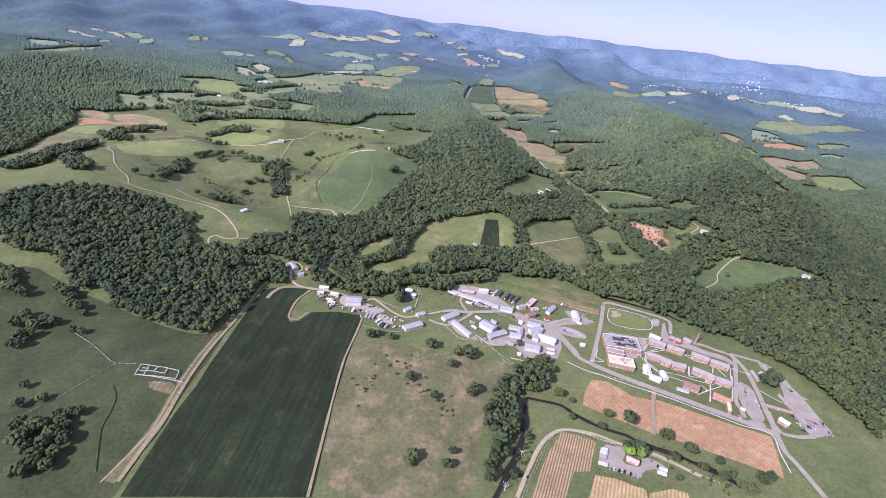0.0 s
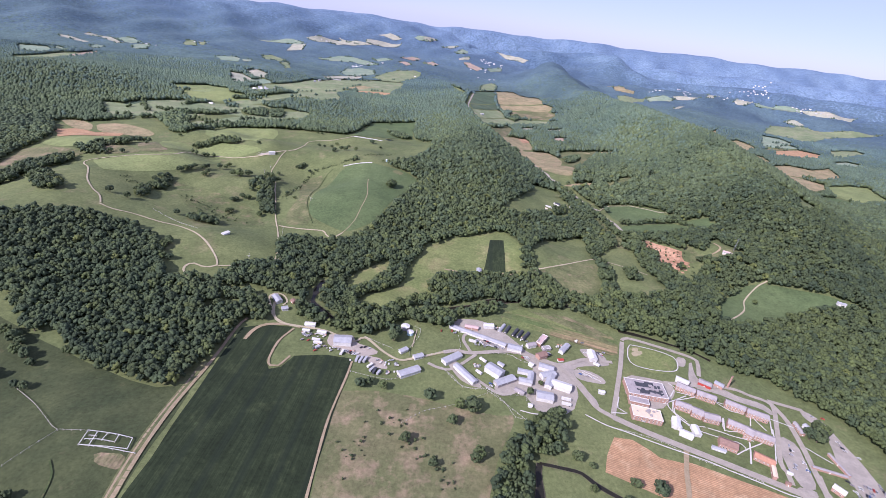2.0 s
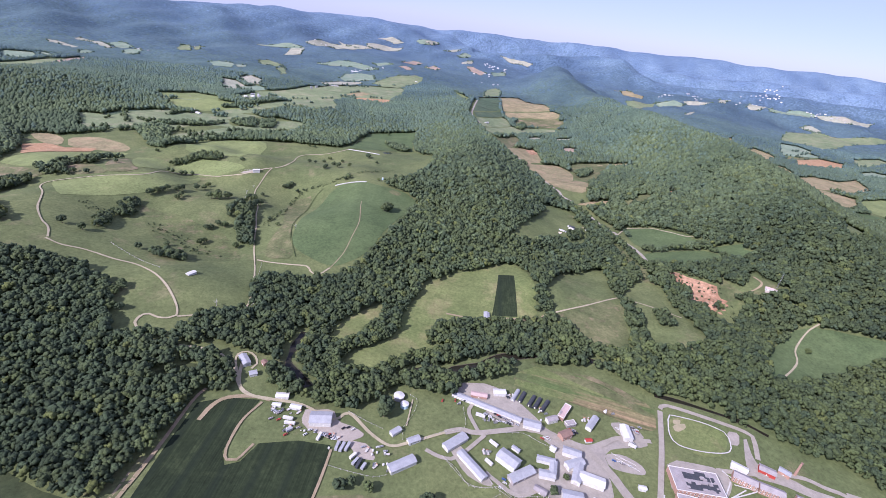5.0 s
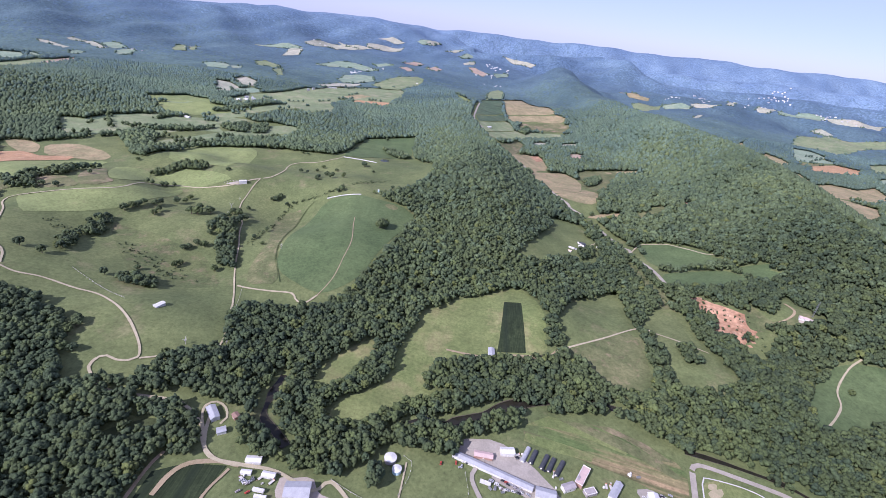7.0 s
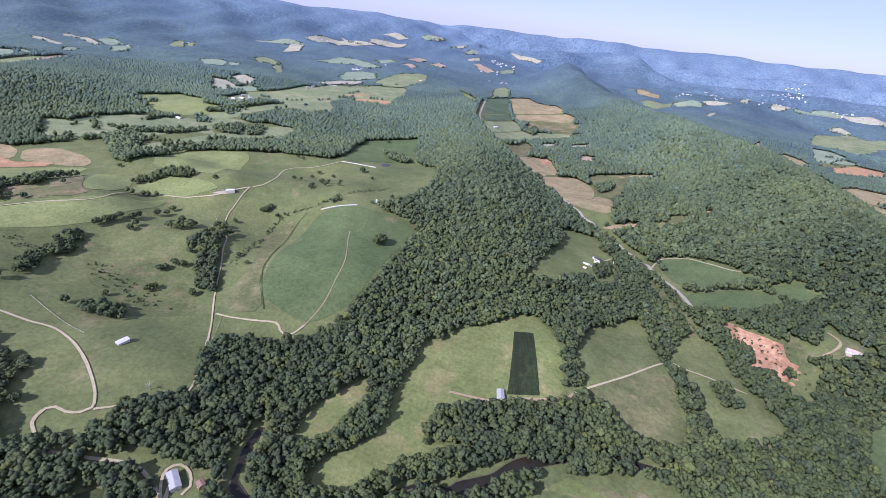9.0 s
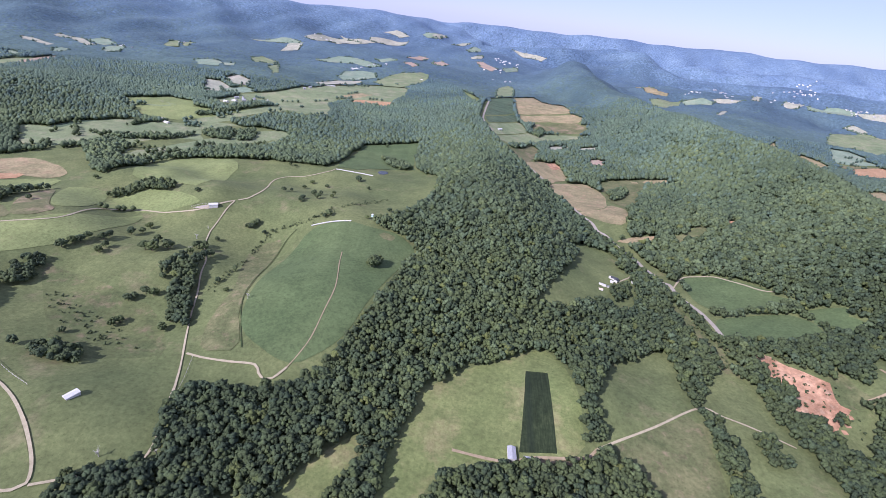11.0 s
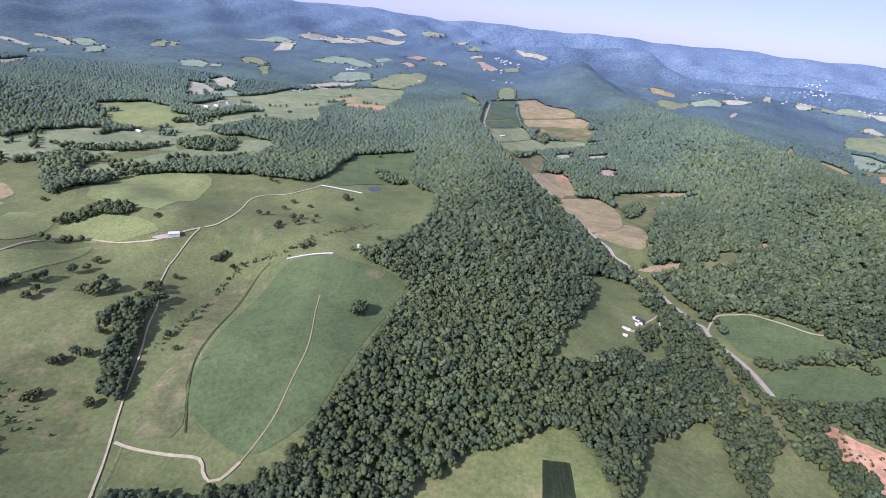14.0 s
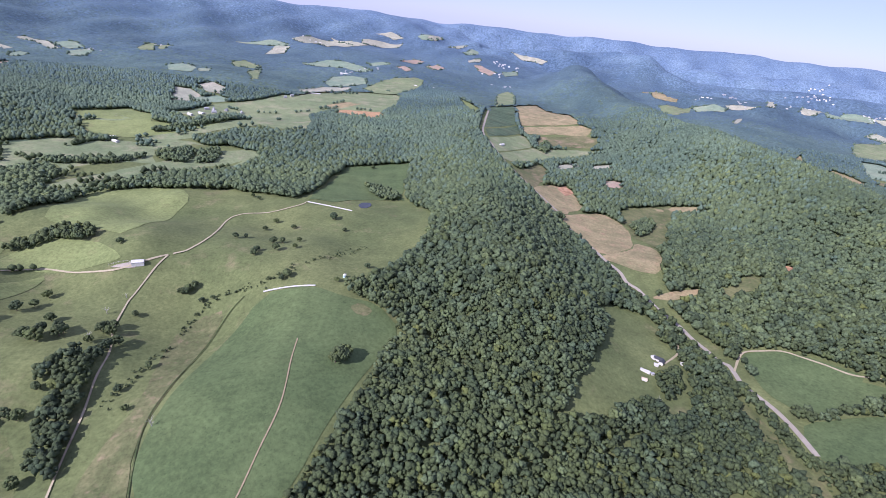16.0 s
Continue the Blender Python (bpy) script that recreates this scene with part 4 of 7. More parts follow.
FIELDS["east_plot_2"] = ("farhay", [(1576, 2329), (1696, 2324), (1747, 2268), (1581, 2231), (1537, 2251)])
FIELDS["east_plot_3"] = ("plough", [(1526, 2163), (1697, 2237), (1762, 2169), (1662, 2069), (1586, 2072), (1494, 2091)])
FIELDS["east_plot_4"] = ("farpasture", [(1897, 2295), (2133, 2421), (2097, 2317), (1876, 2174), (1795, 2140)])
FIELDS["east_plot_5"] = ("tan", [(1362, 2039), (1375, 1985), (1341, 1883), (1270, 1817), (1299, 1918)])
FIELDS["east_plot_6"] = ("tan", [(1291, 1820), (1402, 1873), (1468, 1832), (1578, 1885), (1535, 1769), (1406, 1681), (1342, 1685), (1251, 1683)])
FIELDS["east_plot_7"] = ("tan", [(1243, 1670), (1289, 1673), (1349, 1605), (1260, 1498), (1160, 1420), (1180, 1560)])
FIELDS["east_plot_8"] = ("sunlitpasture", [(1334, 1585), (1472, 1651), (1562, 1668), (1517, 1586), (1488, 1500), (1320, 1433), (1284, 1476)])
FIELDS["east_plot_9"] = ("hay", [(1204, 1442), (1267, 1453), (1306, 1428), (1207, 1374), (1149, 1363)])
FIELDS["east_plot_10"] = ("tan", [(1380, 2250), (1429, 2288), (1464, 2222), (1459, 2166), (1359, 2087), (1335, 2140)])
FIELDS["east_plot_11"] = ("tan", [(1344, 2378), (1404, 2440), (1349, 2311), (1330, 2340)])
FIELDS["east_plot_12"] = ("drypasture", [(1480, 2202), (1556, 2212), (1727, 2239), (1526, 2163)])
FIELDS["east_plot_13"] = ("farhay", [(1680, 2006), (1791, 2066), (1828, 2014), (1704, 1953)])
FIELDS["west_plot_0"] = ("tan", [(-963, 1324), (-919, 1338), (-873, 1313), (-843, 1256), (-873, 1258), (-923, 1286)])
FIELDS["west_plot_1"] = ("plough", [(-918, 1239), (-880, 1264), (-822, 1241), (-764, 1266), (-763, 1238), (-840, 1143)])
FIELDS["west_plot_2"] = ("tan", [(-873, 1320), (-823, 1344), (-748, 1319), (-697, 1286), (-700, 1254), (-772, 1254), (-821, 1251)])
FIELDS["west_plot_3"] = ("sunlitpasture", [(-833, 1087), (-833, 1134), (-760, 1232), (-685, 1255), (-668, 1182), (-696, 1043), (-754, 1037), (-810, 1064)])
FIELDS["west_plot_4"] = ("drypasture", [(-776, 878), (-821, 994), (-841, 1053), (-709, 1024), (-684, 1003), (-741, 965), (-748, 912), (-751, 874)])
FIELDS["corn_field"] = ("crop", [(-205, 235), (-205, 263), (-203, 296), (-199, 346), (-200, 420), (-201, 491), (-198, 536), (-176, 547), (-142, 549), (-151, 517), (-152, 485), (-145, 472), (-134, 477), (-125, 497), (-91, 505), (-62, 503), (-60, 476), (-65, 412), (-66, 353), (-65, 298), (-63, 249)])
ROADS["corn_verge"] = ("bankgrass", 9.0, [(-219, 245), (-212, 284), (-210, 304), (-212, 340), (-213, 387), (-212, 426), (-210, 472)])
ROADS["corn_edge"] = ("dirt", 1.7, [(-225, 244), (-214, 284), (-212, 300), (-214, 340), (-215, 392), (-214, 437), (-214, 457)])
ROADS["corn_edge_inner"] = ("dirt", 3.2, [(-213, 246), (-210, 285), (-208, 308), (-209, 341), (-210, 381), (-210, 416), (-206, 478), (-203, 537), (-198, 556)])
ROADS["corn_edge_east"] = ("dirt", 2.4, [(-66, 248), (-67, 298), (-68, 353), (-68, 412), (-62, 470), (-60, 498)])
ROADS["corn_loop"] = ("dirt", 2.6, [(-139, 546), (-149, 520), (-150, 488), (-145, 477), (-137, 478), (-129, 496)])
ROADS["pasture_ditch"] = ("roughgrass", 1.3, [(-270, 335), (-261, 325), (-257, 316), (-254, 303), (-253, 292), (-248, 280), (-234, 252)])
ROADS["corn_top"] = ("dirt", 4.5, [(-187, 516), (-183, 535), (-173, 547), (-151, 552), (-132, 550)])
ROADS["office_lane"] = ("asphalt", 6, [(432, 498), (435, 468), (428, 432), (420, 404), (413, 378), (415, 364)])
ROADS["lot_entry"] = ("asphalt", 5, [(415, 364), (430, 361), (452, 363)])
ROADS["lot_top"] = ("asphalt", 5, [(432, 498), (447, 493), (467, 486)])
ROADS["terrace_lane"] = ("gravel", 2.7, [(-244, 825), (-223, 819), (-194, 815), (-166, 813), (-158, 802), (-150, 795), (-142, 797), (-132, 813)])
ROADS["terrace_track"] = ("dirt", 1.3, [(-132, 813), (-125, 832), (-118, 857), (-114, 894), (-110, 941), (-117, 996), (-120, 1027)])
ROADS["wood_lane"] = ("gravel", 3.1, [(-314, 649), (-314, 637), (-298, 622), (-282, 614), (-263, 613), (-223, 613), (-210, 610), (-192, 598), (-178, 584)])
ROADS["wood_edge_lane"] = ("gravel", 2.3, [(-277, 658), (-257, 667), (-212, 693), (-230, 777)])
ROADS["cabin_loop"] = ("gravel", 2.3, [(-178, 584), (-186, 599), (-188, 611), (-180, 617), (-169, 611), (-163, 599), (-166, 591)])
ROADS["farm_lane"] = ("gravel", 3.1, [(-178, 584), (-173, 571), (-161, 558), (-144, 551), (-125, 551)])
ROADS["field_lane"] = ("gravel", 2.3, [(183, 745), (245, 774), (311, 810), (331, 800), (356, 786), (387, 764)])
ROADS["plot_lane"] = ("dirt", 3, [(45, 734), (80, 727), (100, 726), (122, 732), (168, 735), (183, 745)])
ROADS["farmhouse_lane"] = ("gravel", 2.3, [(313, 1088), (344, 1117), (354, 1149)])
ROADS["ridge_foot_lane"] = ("gravel", 2.3, [(448, 645), (476, 661), (520, 698), (538, 728), (574, 761), (602, 777)])
ROADS["farm_road"] = ("gravel", 3.3, [(-181, 611), (-173, 576), (-160, 556), (-131, 551), (-100, 548), (-66, 533), (-52, 543), (-27, 520), (-7, 508), (11, 514), (44, 529)])
ROADS["main_lane"] = ("asphalt", 6, [(44, 529), (60, 534), (78, 532), (124, 542), (143, 539), (155, 534), (180, 526), (191, 515), (205, 492), (212, 463), (228, 449)])
ROADS["main_road"] = ("asphalt", 8, [(228, 449), (260, 432), (318, 406), (372, 381), (411, 361)])
ROADS["gate_road"] = ("asphalt", 6, [(420, 397), (409, 366), (402, 339), (404, 326), (406, 288)])
ROADS["yard_road"] = ("asphalt", 5.5, [(229, 453), (250, 500), (268, 542), (285, 587)])
ROADS["north_road"] = ("asphalt", 5, [(286, 590), (296, 596), (330, 584), (371, 566), (374, 555), (364, 531)])
ROADS["loop_road"] = ("asphalt", 5, [(200, 530), (221, 542), (243, 542), (257, 542)])
ROADS["cell_lane"] = ("asphalt", 5, [(312, 514), (347, 513), (394, 514), (414, 504), (432, 491), (414, 453), (389, 409), (388, 397), (384, 383)])
ROADS["shed_lane"] = ("asphalt", 4, [(78, 532), (69, 556), (72, 567), (82, 581)])
ROADS["lower_loop"] = ("asphalt", 4, [(81, 488), (92, 478), (109, 467), (132, 477)])
ROADS["barn_loop"] = ("asphalt", 4, [(26, 507), (41, 500), (56, 502), (84, 530)])
ROADS["tank_lane"] = ("gravel", 1.4, [(10, 569), (6, 533)])
ROADS["river_road"] = ("gravel", 3.9, [(108, 262), (127, 299), (142, 323), (159, 338), (175, 342), (203, 338), (219, 331), (255, 321), (291, 300)])
ROADS["walk_a"] = ("pathway", 1.2, [(321, 499), (361, 489), (401, 475), (437, 458)])
ROADS["walk_b"] = ("pathway", 1.2, [(319, 502), (300, 475), (312, 453)])
ROADS["cell_walk_0"] = ("pathway", 1.2, [(317, 514), (324, 505), (342, 496), (363, 487), (373, 476), (394, 472), (414, 465)])
ROADS["cell_walk_1"] = ("pathway", 1.2, [(310, 484), (324, 488), (345, 495)])
ROADS["cell_walk_2"] = ("pathway", 1.2, [(310, 484), (302, 466), (306, 458), (313, 449), (330, 448)])
ROADS["cell_walk_3"] = ("pathway", 1.2, [(396, 474), (385, 455)])
ROADS["cell_walk_4"] = ("pathway", 1.2, [(359, 464), (350, 445)])
ROADS["cell_walk_5"] = ("pathway", 1.2, [(332, 447), (345, 443), (357, 438), (376, 434)])
ROADS["cell_walk_6"] = ("pathway", 1.2, [(414, 466), (404, 446)])
ROADS["hill_lane"] = ("gravel", 2.5, [(-504, 771), (-515, 788), (-526, 800), (-540, 810), (-571, 844), (-596, 883), (-616, 912), (-648, 947), (-659, 972), (-640, 988), (-581, 1004), (-543, 1018), (-521, 1046), (-523, 1119), (-487, 1151), (-431, 1144), (-379, 1144), (-337, 1180)])
ROADS["curve_lane"] = ("gravel", 2.5, [(-504, 767), (-480, 761), (-457, 763), (-438, 761), (-407, 754), (-377, 748), (-346, 730), (-320, 710), (-301, 692), (-285, 673), (-279, 659), (-285, 653), (-296, 651), (-307, 654), (-313, 651), (-314, 646)])
ROADS["pasture_lane"] = ("gravel", 1.9, [(-222, 754), (-232, 782), (-240, 805), (-258, 851), (-271, 889), (-284, 933), (-297, 970), (-305, 1001), (-315, 1022), (-331, 1051), (-343, 1092), (-344, 1113), (-342, 1153), (-337, 1180)])
ROADS["crest_lane"] = ("gravel", 2.7, [(-333, 1184), (-318, 1203), (-313, 1249), (-334, 1346), (-320, 1379), (-276, 1389), (-233, 1422), (-223, 1441)])
ROADS["tower_lane"] = ("dirt", 3, [(503, 832), (520, 835), (540, 842), (551, 853), (549, 873)])
ROADS["valley_road"] = ("asphalt", 6.5, [(386, 3954), (318, 3557), (205, 2636), (159, 2279), (143, 2107), (162, 2000), (186, 1848), (216, 1708), (248, 1611), (273, 1541)])
ROADS["valley_road_near"] = ("asphalt", 6.5, [(268, 1483), (290, 1432), (301, 1380), (311, 1334), (324, 1302), (327, 1276), (341, 1258), (349, 1233), (364, 1197), (374, 1177), (379, 1153), (390, 1125), (393, 1108), (403, 1102), (403, 1088), (401, 1065), (408, 1049), (416, 1024), (418, 993), (416, 961)])
ROADS["fence_lane"] = ("gravel", 2.7, [(405, 1091), (424, 1116), (441, 1132), (466, 1136), (492, 1135), (511, 1121), (528, 1106), (546, 1086), (571, 1076)])
ROADS["gap_strip"] = ("dirt", 5, [(292, 413), (280, 387), (272, 366), (264, 347)])
ROADS["perimeter_wall"] = ("pathway", 1.3, [(197, 449), (216, 437), (236, 430), (261, 420), (283, 412), (309, 403), (331, 392), (353, 382), (373, 372), (401, 362), (395, 337), (390, 313)])
ROADS["yard_walk_a"] = ("pathway", 1.2, [(295, 477), (312, 485), (330, 494)])
ROADS["yard_walk_b"] = ("pathway", 1.2, [(310, 482), (303, 463), (308, 453), (316, 444), (336, 436), (359, 429), (360, 420)])
ROADS["yard_walk_c"] = ("pathway", 1.2, [(358, 464), (351, 446), (373, 445), (393, 437), (398, 434)])
ROADS["yard_walk_d"] = ("pathway", 1.2, [(395, 469), (400, 450)])
ROADS["yard_walk_e"] = ("pathway", 1.2, [(346, 414), (361, 422), (384, 432)])
ROADS["yard_walk_f"] = ("pathway", 1.2, [(409, 453), (398, 432), (383, 407)])
ROADS["yard_walk_g"] = ("pathway", 1.6, [(370, 432), (364, 420), (355, 404)])
ROADS["yard_walk_h"] = ("pathway", 1.2, [(245, 481), (238, 464), (246, 457), (228, 456)])
ROADS["track_side"] = ("pathway", 1.2, [(289, 575), (294, 582), (326, 575), (346, 564), (347, 556), (338, 538), (311, 535), (286, 541), (282, 554), (289, 575)])
ROADS["rose_walk"] = ("pathway", 1.2, [(431, 430), (439, 421), (447, 412)])
ROADS["boundary"] = ("pathway", 1.3, [(126, 446), (142, 443), (160, 445)])
ROADS["bank_ditch"] = ("roughgrass", 1.2, [(-189, 836), (-206, 876), (-219, 916), (-223, 963), (-225, 1022), (-226, 1075), (-222, 1102), (-213, 1118)])
CLUMPS = {}
RIVERS = {}
CLUMPS["river_end"] = [(266, 622), (282, 628), (298, 618), (292, 605), (276, 610)]
CLUMPS["knoll_a"] = [(-632, 1667), (-575, 1732), (-550, 1689), (-539, 1625), (-606, 1633)]
CLUMPS["knoll_b"] = [(-551, 1716), (-509, 1735), (-489, 1652), (-526, 1631)]
CLUMPS["hedge_a"] = [(-789, 1531), (-740, 1566), (-667, 1594), (-635, 1647), (-626, 1633), (-656, 1577), (-752, 1528)]
CLUMPS["hedge_b"] = [(-731, 1799), (-669, 1854), (-603, 1915), (-587, 1990), (-562, 1957), (-622, 1871), (-667, 1814)]
CLUMPS["hedge_c"] = [(-144, 1602), (-85, 1573), (-59, 1532), (-66, 1509), (-114, 1525)]
CLUMPS["pasture_scrub_c"] = [(-378, 809), (-352, 813), (-327, 792), (-341, 784), (-356, 784)]
CLUMPS["river_bend"] = [(-74, 651), (-23, 729), (-15, 720), (-18, 683), (-39, 656), (-66, 641)]
CLUMPS["meadow_point"] = [(22, 662), (22, 668), (46, 676), (98, 676), (152, 677), (206, 682), (234, 676), (199, 649), (137, 652), (102, 664), (52, 665)]
CLUMPS["farm_trees"] = [(300, 1075), (326, 1076), (311, 1036), (287, 1018), (281, 1038)]
CLUMPS["lower_left_scrub_c"] = [(-506, 506), (-489, 505), (-465, 479), (-473, 461)]
CLUMPS["valley_trees"] = [(319, 2102), (365, 2211), (375, 2154), (337, 2048)]
CLUMPS["hedge_n"] = [(-506, 931), (-496, 968), (-484, 961), (-487, 935), (-475, 916), (-485, 899), (-505, 903)]
CLUMPS["hedge_m"] = [(-502, 854), (-508, 894), (-497, 897), (-475, 847), (-481, 829)]
CLUMPS["hedge_k"] = [(-559, 1186), (-544, 1227), (-472, 1238), (-452, 1204), (-502, 1204), (-545, 1173)]
CLUMPS["foot_scrub"] = [(-391, 809), (-372, 813), (-348, 814), (-327, 789), (-356, 787), (-376, 785)]
CLUMPS["farm_hedge"] = [(330, 1145), (359, 1155), (355, 1136), (330, 1127)]
CLUMPS["clay_bush"] = [(424, 843), (436, 838), (421, 814), (412, 813)]
CLUMPS["clay_bush_b"] = [(463, 813), (472, 811), (467, 799), (456, 798)]
CLUMPS["tree_clump"] = [(349, 778), (370, 776), (365, 744), (355, 730), (340, 736)]
CLUMPS["valley_green_trees"] = [(430, 1555), (488, 1586), (467, 1517), (425, 1475), (415, 1499)]
RIVERS["river_a"] = (4.5, [(288, 611), (313, 604), (342, 593), (373, 580), (395, 563)])
RIVERS["river_b"] = (9, [(46, 615), (60, 624), (81, 631), (100, 644), (122, 653), (145, 659), (168, 667), (189, 672), (216, 666), (239, 658)])
RIVERS["river_c"] = (4.5, [(49, 617), (20, 620), (-8, 607)])
RIVERS["river_d"] = (6.5, [(-130, 664), (-132, 643), (-133, 620), (-130, 604), (-114, 589), (-100, 574)])
RIVERS["creek"] = (3.4, [(135, 382), (154, 379), (173, 375), (183, 365), (198, 355), (215, 347), (233, 342), (244, 334)])
RIVERS["creek_low"] = (5.5, [(244, 334), (261, 328), (278, 323), (291, 316), (304, 310), (318, 301), (327, 293)])
RIVERS["creek_side"] = (6, [(86, 255), (101, 282), (114, 306), (124, 331), (130, 352), (132, 371), (135, 382)])
SCRUB = {}
SCRUB["gully_bank"] = (7, [(-271, 936), (-268, 971), (-264, 1024), (-263, 1099), (-238, 1125), (-189, 1136), (-147, 1183), (-85, 1266)])
SCRUB["clay_scatter"] = (14, [(437, 901), (449, 867), (472, 871), (490, 852)])
SCRUB["slope_scatter"] = (16, [(-459, 885), (-441, 894), (-412, 881), (-371, 854), (-321, 836)])
SCRUB["west_scatter"] = (10, [(-551, 905), (-534, 903), (-501, 883)])
SCRUB["creek_scatter"] = (20, [(-52, 363), (-10, 421), (30, 382), (65, 332)])
SCRUB["creek_bank_bushes"] = (18, [(242, 329), (263, 321), (279, 315), (289, 308), (307, 297), (323, 287)])
SCRUB["side_bank_bushes"] = (8, [(105, 278), (115, 291), (127, 323), (131, 340)])
SCRUB["clay_dots"] = (22, [(437, 901), (445, 873), (460, 860), (475, 848), (487, 832), (469, 809), (453, 818), (437, 827)])
SCRUB["cut_dots"] = (12, [(381, 1036), (387, 993), (393, 945), (387, 890)])

# ---- plan: buildings (kind, x, y, bearing, length, width, height, roof, wall) ----
BUILDINGS = []
BUILDINGS += [
    ('barn', 87.5, 566.4, -23.3, 80.2, 7.0, 4.0, 'silver', 'white'),
    ('barn', 132.7, 545.9, -11.6, 18.2, 11.0, 6.0, 'silver', 'white'),
    ('shed', 80.7, 582.0, -6.6, 18.2, 7.0, 4.0, 'pink', 'brick'),
    ('shed', 103.8, 588.1, 3.9, 13.7, 8.0, 5.0, 'white', 'white'),
    ('hoop', 121.5, 587.8, 61.0, 18.6, 5.0, 3.0, 'silver', 'white'),
    ('hoop', 128.6, 585.8, 61.5, 16.4, 5.0, 3.0, 'charcoal', 'white'),
    ('hoop', 138.5, 581.4, 59.3, 17.4, 5.0, 3.0, 'charcoal', 'white'),
    ('hoop', 144.5, 578.8, 58.9, 16.7, 5.0, 3.0, 'charcoal', 'white'),
    ('hoop', 151.9, 575.8, 56.3, 18.7, 5.0, 3.0, 'charcoal', 'white'),
]
BUILDINGS += [
    ('flat', 171.5, 568.7, 55.4, 22.9, 7.0, 5.0, 'pink', 'brick'),
    ('house', 155.5, 556.2, 21.7, 12.6, 7.0, 5.0, 'grey', 'white'),
    ('house', 165.3, 537.2, 29.5, 13.6, 9.0, 6.0, 'brown', 'brick'),
    ('flat', 174.6, 553.7, 18.5, 10.8, 6.0, 4.0, 'grey', 'grey'),
    ('house', 198.5, 556.6, 51.9, 21.4, 7.0, 5.0, 'silver', 'white'),
    ('shed', 188.8, 534.2, 10.7, 7.1, 4.0, 3.0, 'red', 'white'),
    ('barn', 232.1, 547.9, -92.0, 18.6, 10.0, 6.0, 'white', 'white'),
    ('trailer', 233.7, 533.2, -32.7, 8.2, 3.0, 3.0, 'white', 'white'),
    ('shed', 225.5, 484.7, -6.5, 6.9, 4.0, 4.0, 'white', 'white'),
]
BUILDINGS += [
    ('barn', 54.0, 517.1, 39.6, 26.8, 10.0, 5.0, 'silver', 'white'),
    ('barn', 68.7, 492.6, -51.1, 35.8, 8.0, 5.0, 'silver', 'white'),
    ('barn', 103.2, 500.6, -39.9, 21.4, 14.0, 8.0, 'silver', 'white'),
    ('shed', 112.6, 515.4, -39.3, 8.3, 4.0, 3.0, 'silver', 'white'),
    ('barn', 113.8, 486.8, 29.7, 27.2, 10.0, 5.0, 'silver', 'grey'),
    ('shed', 139.6, 505.0, -10.6, 17.7, 6.0, 5.0, 'silver', 'white'),
    ('shed', 137.7, 489.2, -8.6, 15.3, 8.0, 5.0, 'silver', 'white'),
    ('shed', 144.8, 496.8, -103.9, 15.5, 7.0, 5.0, 'silver', 'white'),
    ('barn', 166.9, 515.7, -17.3, 18.1, 9.0, 6.0, 'silver', 'white'),
]
BUILDINGS += [
    ('barn', 166.7, 503.2, 21.8, 19.3, 9.0, 6.0, 'silver', 'white'),
    ('barn', 166.8, 493.3, -112.6, 23.1, 9.0, 6.0, 'silver', 'white'),
    ('barn', 178.7, 487.3, -19.9, 23.6, 12.0, 6.0, 'white', 'white'),
    ('barn', 156.0, 467.6, -7.9, 19.1, 13.0, 6.0, 'silver', 'white'),
    ('trailer', 180.4, 468.2, -10.9, 10.7, 3.0, 3.0, 'white', 'white'),
    ('trailer', 178.9, 460.7, -10.9, 10.6, 3.0, 3.0, 'white', 'white'),
    ('shed', 149.6, 519.4, -36.2, 5.8, 5.0, 4.0, 'white', 'white'),
    ('shed', 137.7, 453.6, -13.5, 4.7, 4.0, 3.0, 'white', 'white'),
    ('trailer', 80.6, 553.7, -17.7, 10.3, 3.0, 3.0, 'white', 'white'),
]
BUILDINGS += [
    ('trailer', 85.0, 498.0, -45.9, 8.8, 3.0, 3.0, 'white', 'white'),
    ('trailer', 91.4, 519.8, -41.9, 9.8, 3.0, 3.0, 'white', 'white'),
    ('flat', 279.9, 494.1, -5.8, 45.0, 26.0, 8.0, 'grey', 'brick'),
    ('flat', 264.9, 474.8, -10.9, 21.5, 9.0, 6.0, 'grey', 'brick'),
    ('flat', 265.5, 454.6, -10.6, 31.3, 16.0, 8.0, 'tan', 'brick'),
    ('tent', 296.5, 447.0, -95.7, 12.1, 7.0, 4.0, 'white', 'white'),
    ('shed', 335.7, 517.5, -34.0, 15.2, 8.0, 5.0, 'white', 'white'),
    ('shed', 128.9, 473.3, -30.2, 11.8, 6.0, 3.0, 'grey', 'grey'),
    ('dorm', 332.2, 502.7, -30.2, 20.5, 9.0, 6.0, 'grey', 'brick'),
]
